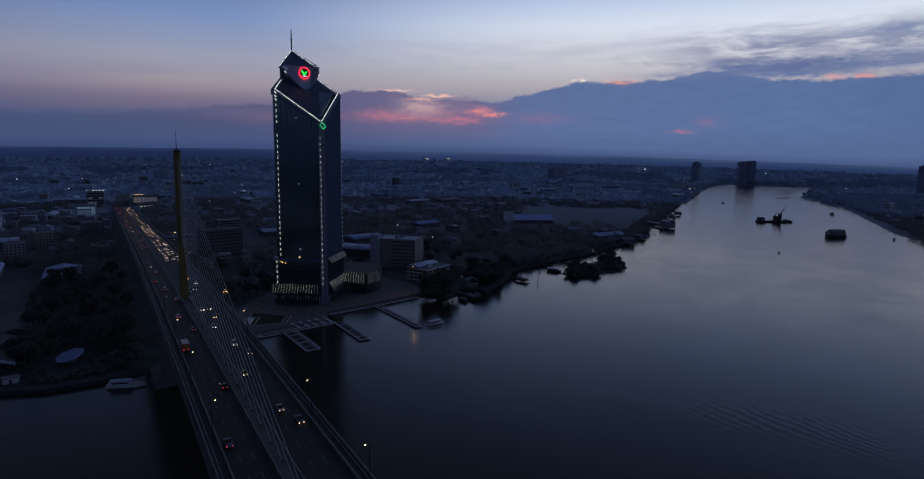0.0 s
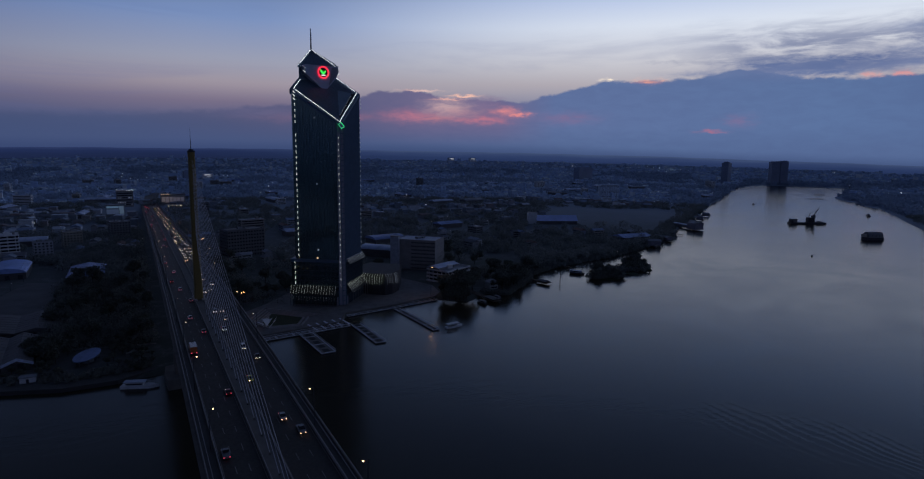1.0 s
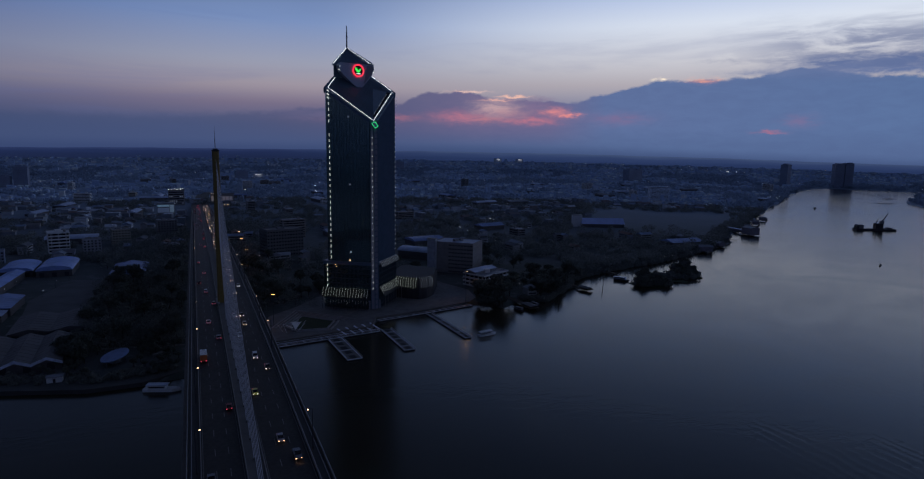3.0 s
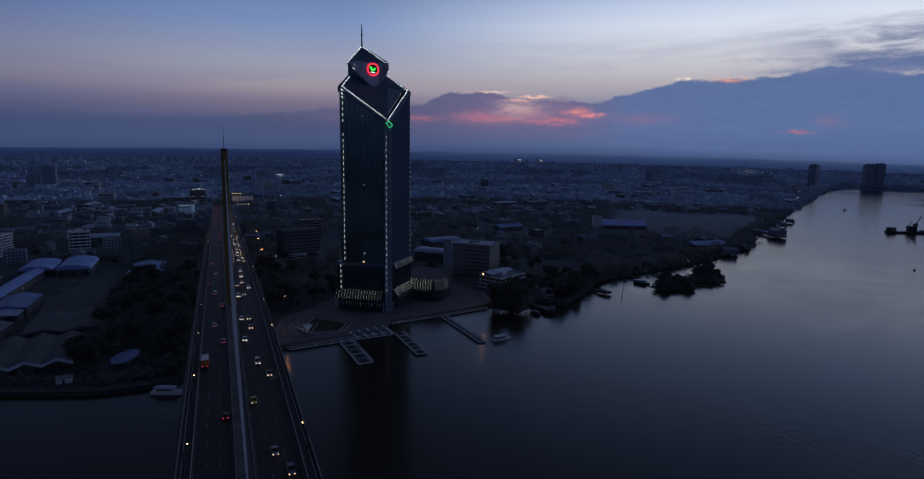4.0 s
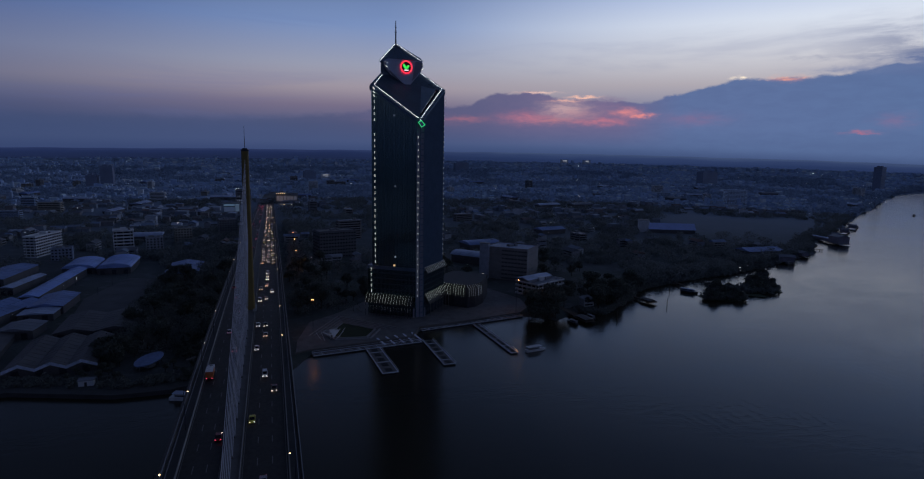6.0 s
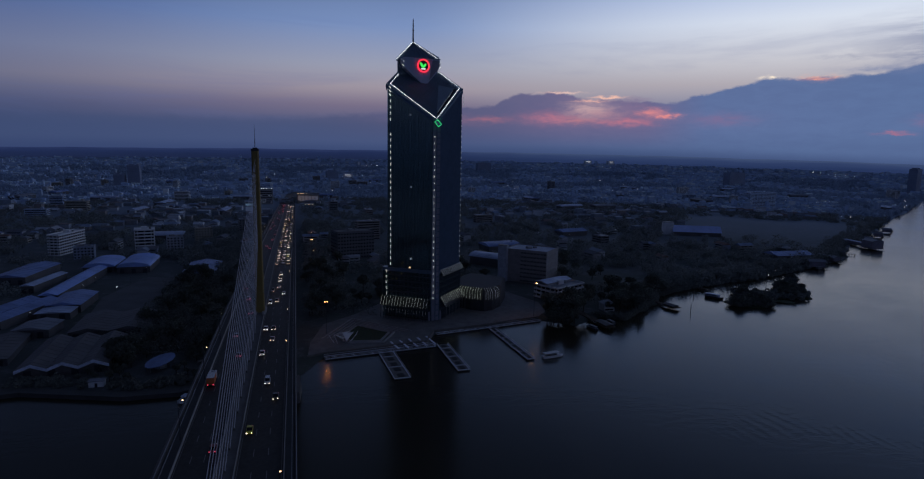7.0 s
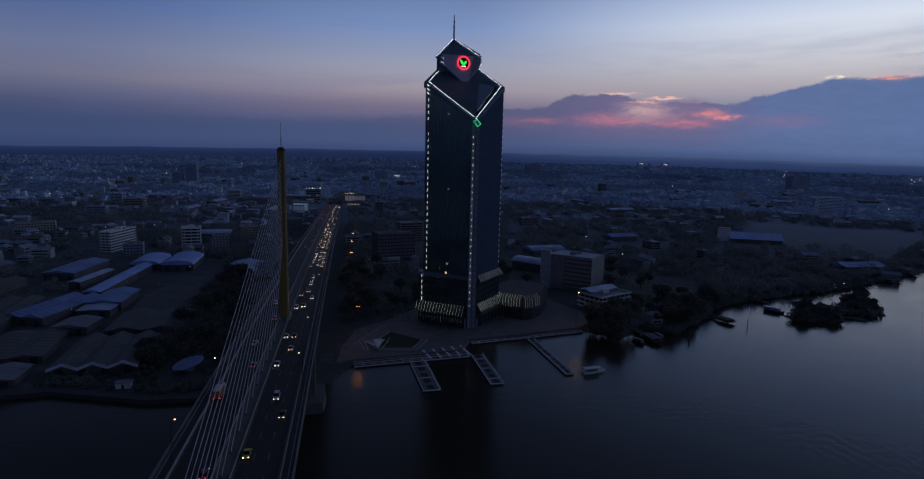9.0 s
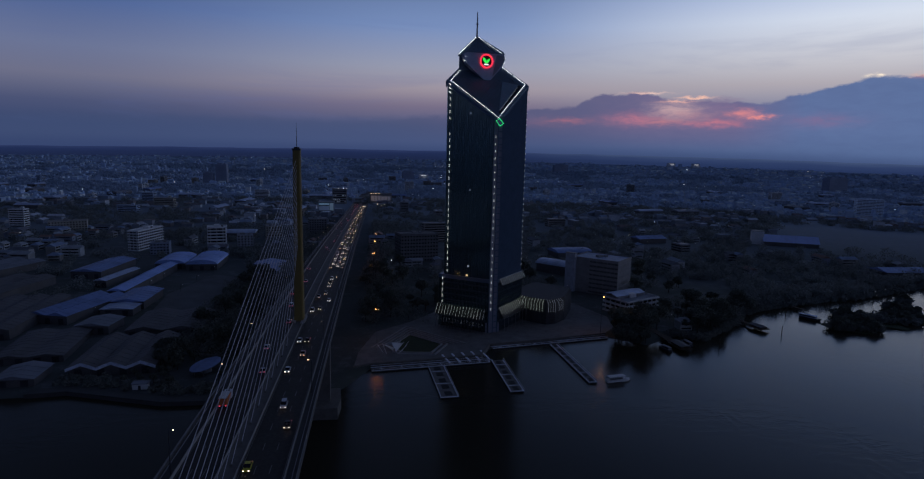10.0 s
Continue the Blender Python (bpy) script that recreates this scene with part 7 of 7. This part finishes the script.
CARS = [
    car_kind("car", "white saloon car with lit lamps on the bridge", paint("white_car_paint", (0.6, 0.6, 0.62))),
    car_kind("car", "silver saloon car with lit lamps on the bridge", paint("silver_car_paint", (0.3, 0.31, 0.33)), beam=HEADLIGHT_AMBER),
    car_kind("car", "black saloon car with lit lamps on the bridge", paint("black_car_paint", (0.02, 0.02, 0.022))),
    car_kind("car", "white tall estate car with lit lamps on the bridge", paint("pearl_car_paint", (0.5, 0.5, 0.53)), 4.7, 1.85, 1.8, "suv"),
    car_kind("car", "grey pickup with lit lamps on the bridge", paint("grey_car_paint", (0.16, 0.17, 0.19)), 5.2, 1.85, 1.75, "pickup", HEADLIGHT_AMBER),
    car_kind("car", "yellow-green taxi with lit lamps on the bridge", paint("taxi_paint", (0.5, 0.45, 0.04))),
    car_kind("car", "dark red saloon car with lit lamps on the bridge", paint("red_car_paint", (0.2, 0.02, 0.02))),
]


def put_car(k, x, y, away):
    s = (deck_z(y + 2) - deck_z(y - 2)) / 4
    x += axis_x(y) - BX
    copy_thing(CARS[k], pose(x, y, deck_z(y) + 0.02, math.degrees(math.atan(s)) * (1 if away else -1), 0, 0 if away else 180))


# near traffic: kind, lane offset, along the bridge
for k, x, y in ((1, -4.2, -85), (0, -7.6, -58), (1, -4.3, -20), (6, -4.2, -162), (3, -7.5, 12), (2, -10.6, 40), (4, -10.4, -205), (0, -7.4, 75), (1, -10.5, 120)):
    put_car(k, BX + x, y, True)
for k, x, y in ((0, 4.3, -85), (3, 7.6, -116), (5, 4.3, -153), (1, 7.7, -189), (4, 10.6, -200), (0, 4.2, -50), (2, 7.4, -50), (1, 7.5, -67), (3, 4.2, 0), (2, 7.5, 4), (0, 10.6, 22), (4, 4.4, 31), (1, 7.6, 40), (2, 10.7, -130)):
    put_car(k, BX + x, y, False)
y = 60.0
while y < 1000:
    for lane in (4.3, 8.0, 11.6):
        if rng.uniform() < (0.62 if y > 140 else 0.3):
            put_car(int(rng.choice([0, 1, 2, 3, 4, 5, 1, 0])), BX + lane + rng.uniform(-0.4, 0.4), y + rng.uniform(-3, 3), False)
    y += 10.5 + 0.006 * max(0, y - 300)
y = 150.0
while y < 1000:
    for lane in (-4.1, -7.4, -10.7):
        if rng.uniform() < 0.08 + 0.00018 * y:
            put_car(int(rng.choice([0, 1, 2, 3, 4, 1, 0])), BX + lane + rng.uniform(-0.4, 0.4), y + rng.uniform(-4, 4), True)
    y += 16
for t in CARS:
    for o in list(t.children) + [t]:
        bpy.data.objects.remove(o)


def truck(x, y):
    ob = thing("lorry", (x, y, deck_z(y) + 0.02), "lorry with an orange cargo box and white cab", "lorry", "bridge traffic")
    part("chassis", M().box(0, 0, 0.6, 2.1, 8.4, 0.35), DARK_STEEL, ob)
    part("cargo_box", M().box(0, -1.3, 0.95, 2.4, 5.8, 2.3), surface("orange_cargo_paint", (0.5, 0.14, 0.04), 0.5, vary=0.2), ob, "orange cargo box")
    part("cargo_roof", M().box(0, -1.3, 3.25, 2.44, 5.84, 0.12), paint("white_cargo_roof", (0.5, 0.47, 0.45)), ob, "pale cargo roof sheet")
    part("cab", M().prism([(-1.15, 2.0), (1.15, 2.0), (1.15, 3.9), (0.95, 4.2), (-0.95, 4.2), (-1.15, 3.9)], 0.8, 2.9), paint("white_cab_paint", (0.62, 0.62, 0.64)), ob, "white driver's cab")
    part("windscreen", M().box(0, 4.12, 1.8, 1.9, 0.2, 0.8), CAR_GLASS, ob)
    part("cab_roof_hatch", M().box(0, 2.9, 2.9, 1.2, 1.0, 0.15), DARK_STEEL, ob)
    for sx in (-1, 1):
        for q in (-3.2, -2.2, 3.0):
            part("wheel", M().tube((sx * 1.15, q, 0.5), (sx * 0.8, q, 0.5), 0.5, 12), RUBBER, ob)
        part("taillight", M().box(sx * 0.9, -4.25, 0.8, 0.4, 0.1, 0.25), TAILLIGHT, ob)
        part("headlight", M().box(sx * 0.85, 4.25, 0.95, 0.35, 0.1, 0.25), HEADLIGHT, ob)


truck(axis_x(-112) - 10.6, -112)

# bridge lamps on the outer walkways
for s, ys in ((-1, (-200, -154, -108, -62, 30, 76, 122, 168, 214, 260, 306, 352, 398)), (1, (-244, -198, -106, -60, 32, 78, 170, 262, 354, 446))):
    for y in ys:
        near = y < -90
        street_lamp(axis_x(y) + (-13.6 if s < 0 else 15.0), y, deck_z(y) + 0.05, 11.4, 0 if s < 0 else 180, False, "bridge lamp on a tall pole with one glowing head", WARM_LAMP, 0.24 if near else 0.16)

# scattered town lights: posts with small heads
lights, cool = M(), M()
posts = M()
lx, ly = wedge(1700, 420, RIM - 60, 31)
ls = shore_distance(lx, ly)
for x, y, sd in zip(lx, ly, ls):
    if sd < 10 or taken(x, y, 2) or open_field(x, y):
        continue
    r = math.hypot(x, y + 335)
    if rng.uniform() > 0.35 + 1.6 * town_noise(x, y, 260):
        continue
    z = ground_height(x, y)
    h = rng.uniform(6, 10)
    s = (0.14 + r / 6200) * rng.uniform(0.45, 1.2)
    (cool if rng.uniform() < 0.6 else lights).blob(x, y, z + h, s, s, s * 0.7, 5)
    if r < 1500:
        posts.tube((x, y, z), (x, y, z + h), 0.09, 4)
part("town_lights", lights, FAR_LIGHTS, None, "scattered warm street and window lights of the town", "stuff")
part("cool_town_lights", cool, COOL_LIGHTS, None, "scattered white street and window lights of the town", "stuff")
part("town_lamp_posts", posts, DARK_STEEL, None, "thin posts of the scattered town lights", "stuff")
# lights in the warehouse yards and on the banks
for x, y, h in ((-162, 145, 7.5), (-158.5, 214, 6), (-158.5, 240, 6), (-157, 269, 6), (-126, 261, 6), (-129, 226, 6), (-122, 300, 7), (-225, 470, 26), (-205, 475, 26), (-26, 270, 12), (-30, 190, 10), (232, 120, 4), (258, 118, 4), (340, 330, 10), (470, 160, 7), (480, 172, 7), (496, 178, 7), (600, 600, 12), (520, 640, 10), (2250, 1190, 12), (2290, 1150, 12), (1480, 210, 10), (1500, 200, 10), (2500, 900, 12), (2540, 905, 12), (2580, 910, 12), (2620, 915, 12), (191.5, 88, 26)):
    m = None if (x, y) != (191.5, 88) else SODIUM
    street_lamp(x, y, max(1.9, ground_height(x, y)), h, 0, False, "plain lamp post with one glowing head", m or YARD_LAMP, (0.42 if m else 0.13) + 0.6 * math.hypot(x, y + 335) / 5200)
lamp_light(192.6, 87.2, 28.6, (1.0, 0.4, 0.1), 700)
# a lit road far off, and a lit landing on the far bank
for k in range(9):
    x, y = 2252 + 0.8 * k * k, 1940 - 36 * k
    street_lamp(x, y, max(1.9, ground_height(x, y)), 12, 0, False, "road lamp with one cold white head", COOL_LIGHTS, 0.9)
for k in range(5):
    street_lamp(2352 + 14 * k, 930 + 8 * k, max(1.9, ground_height(2352 + 14 * k, 930 + 8 * k)), 9, 0, False, "landing lamp with one cold white head", COOL_LIGHTS, 0.6)
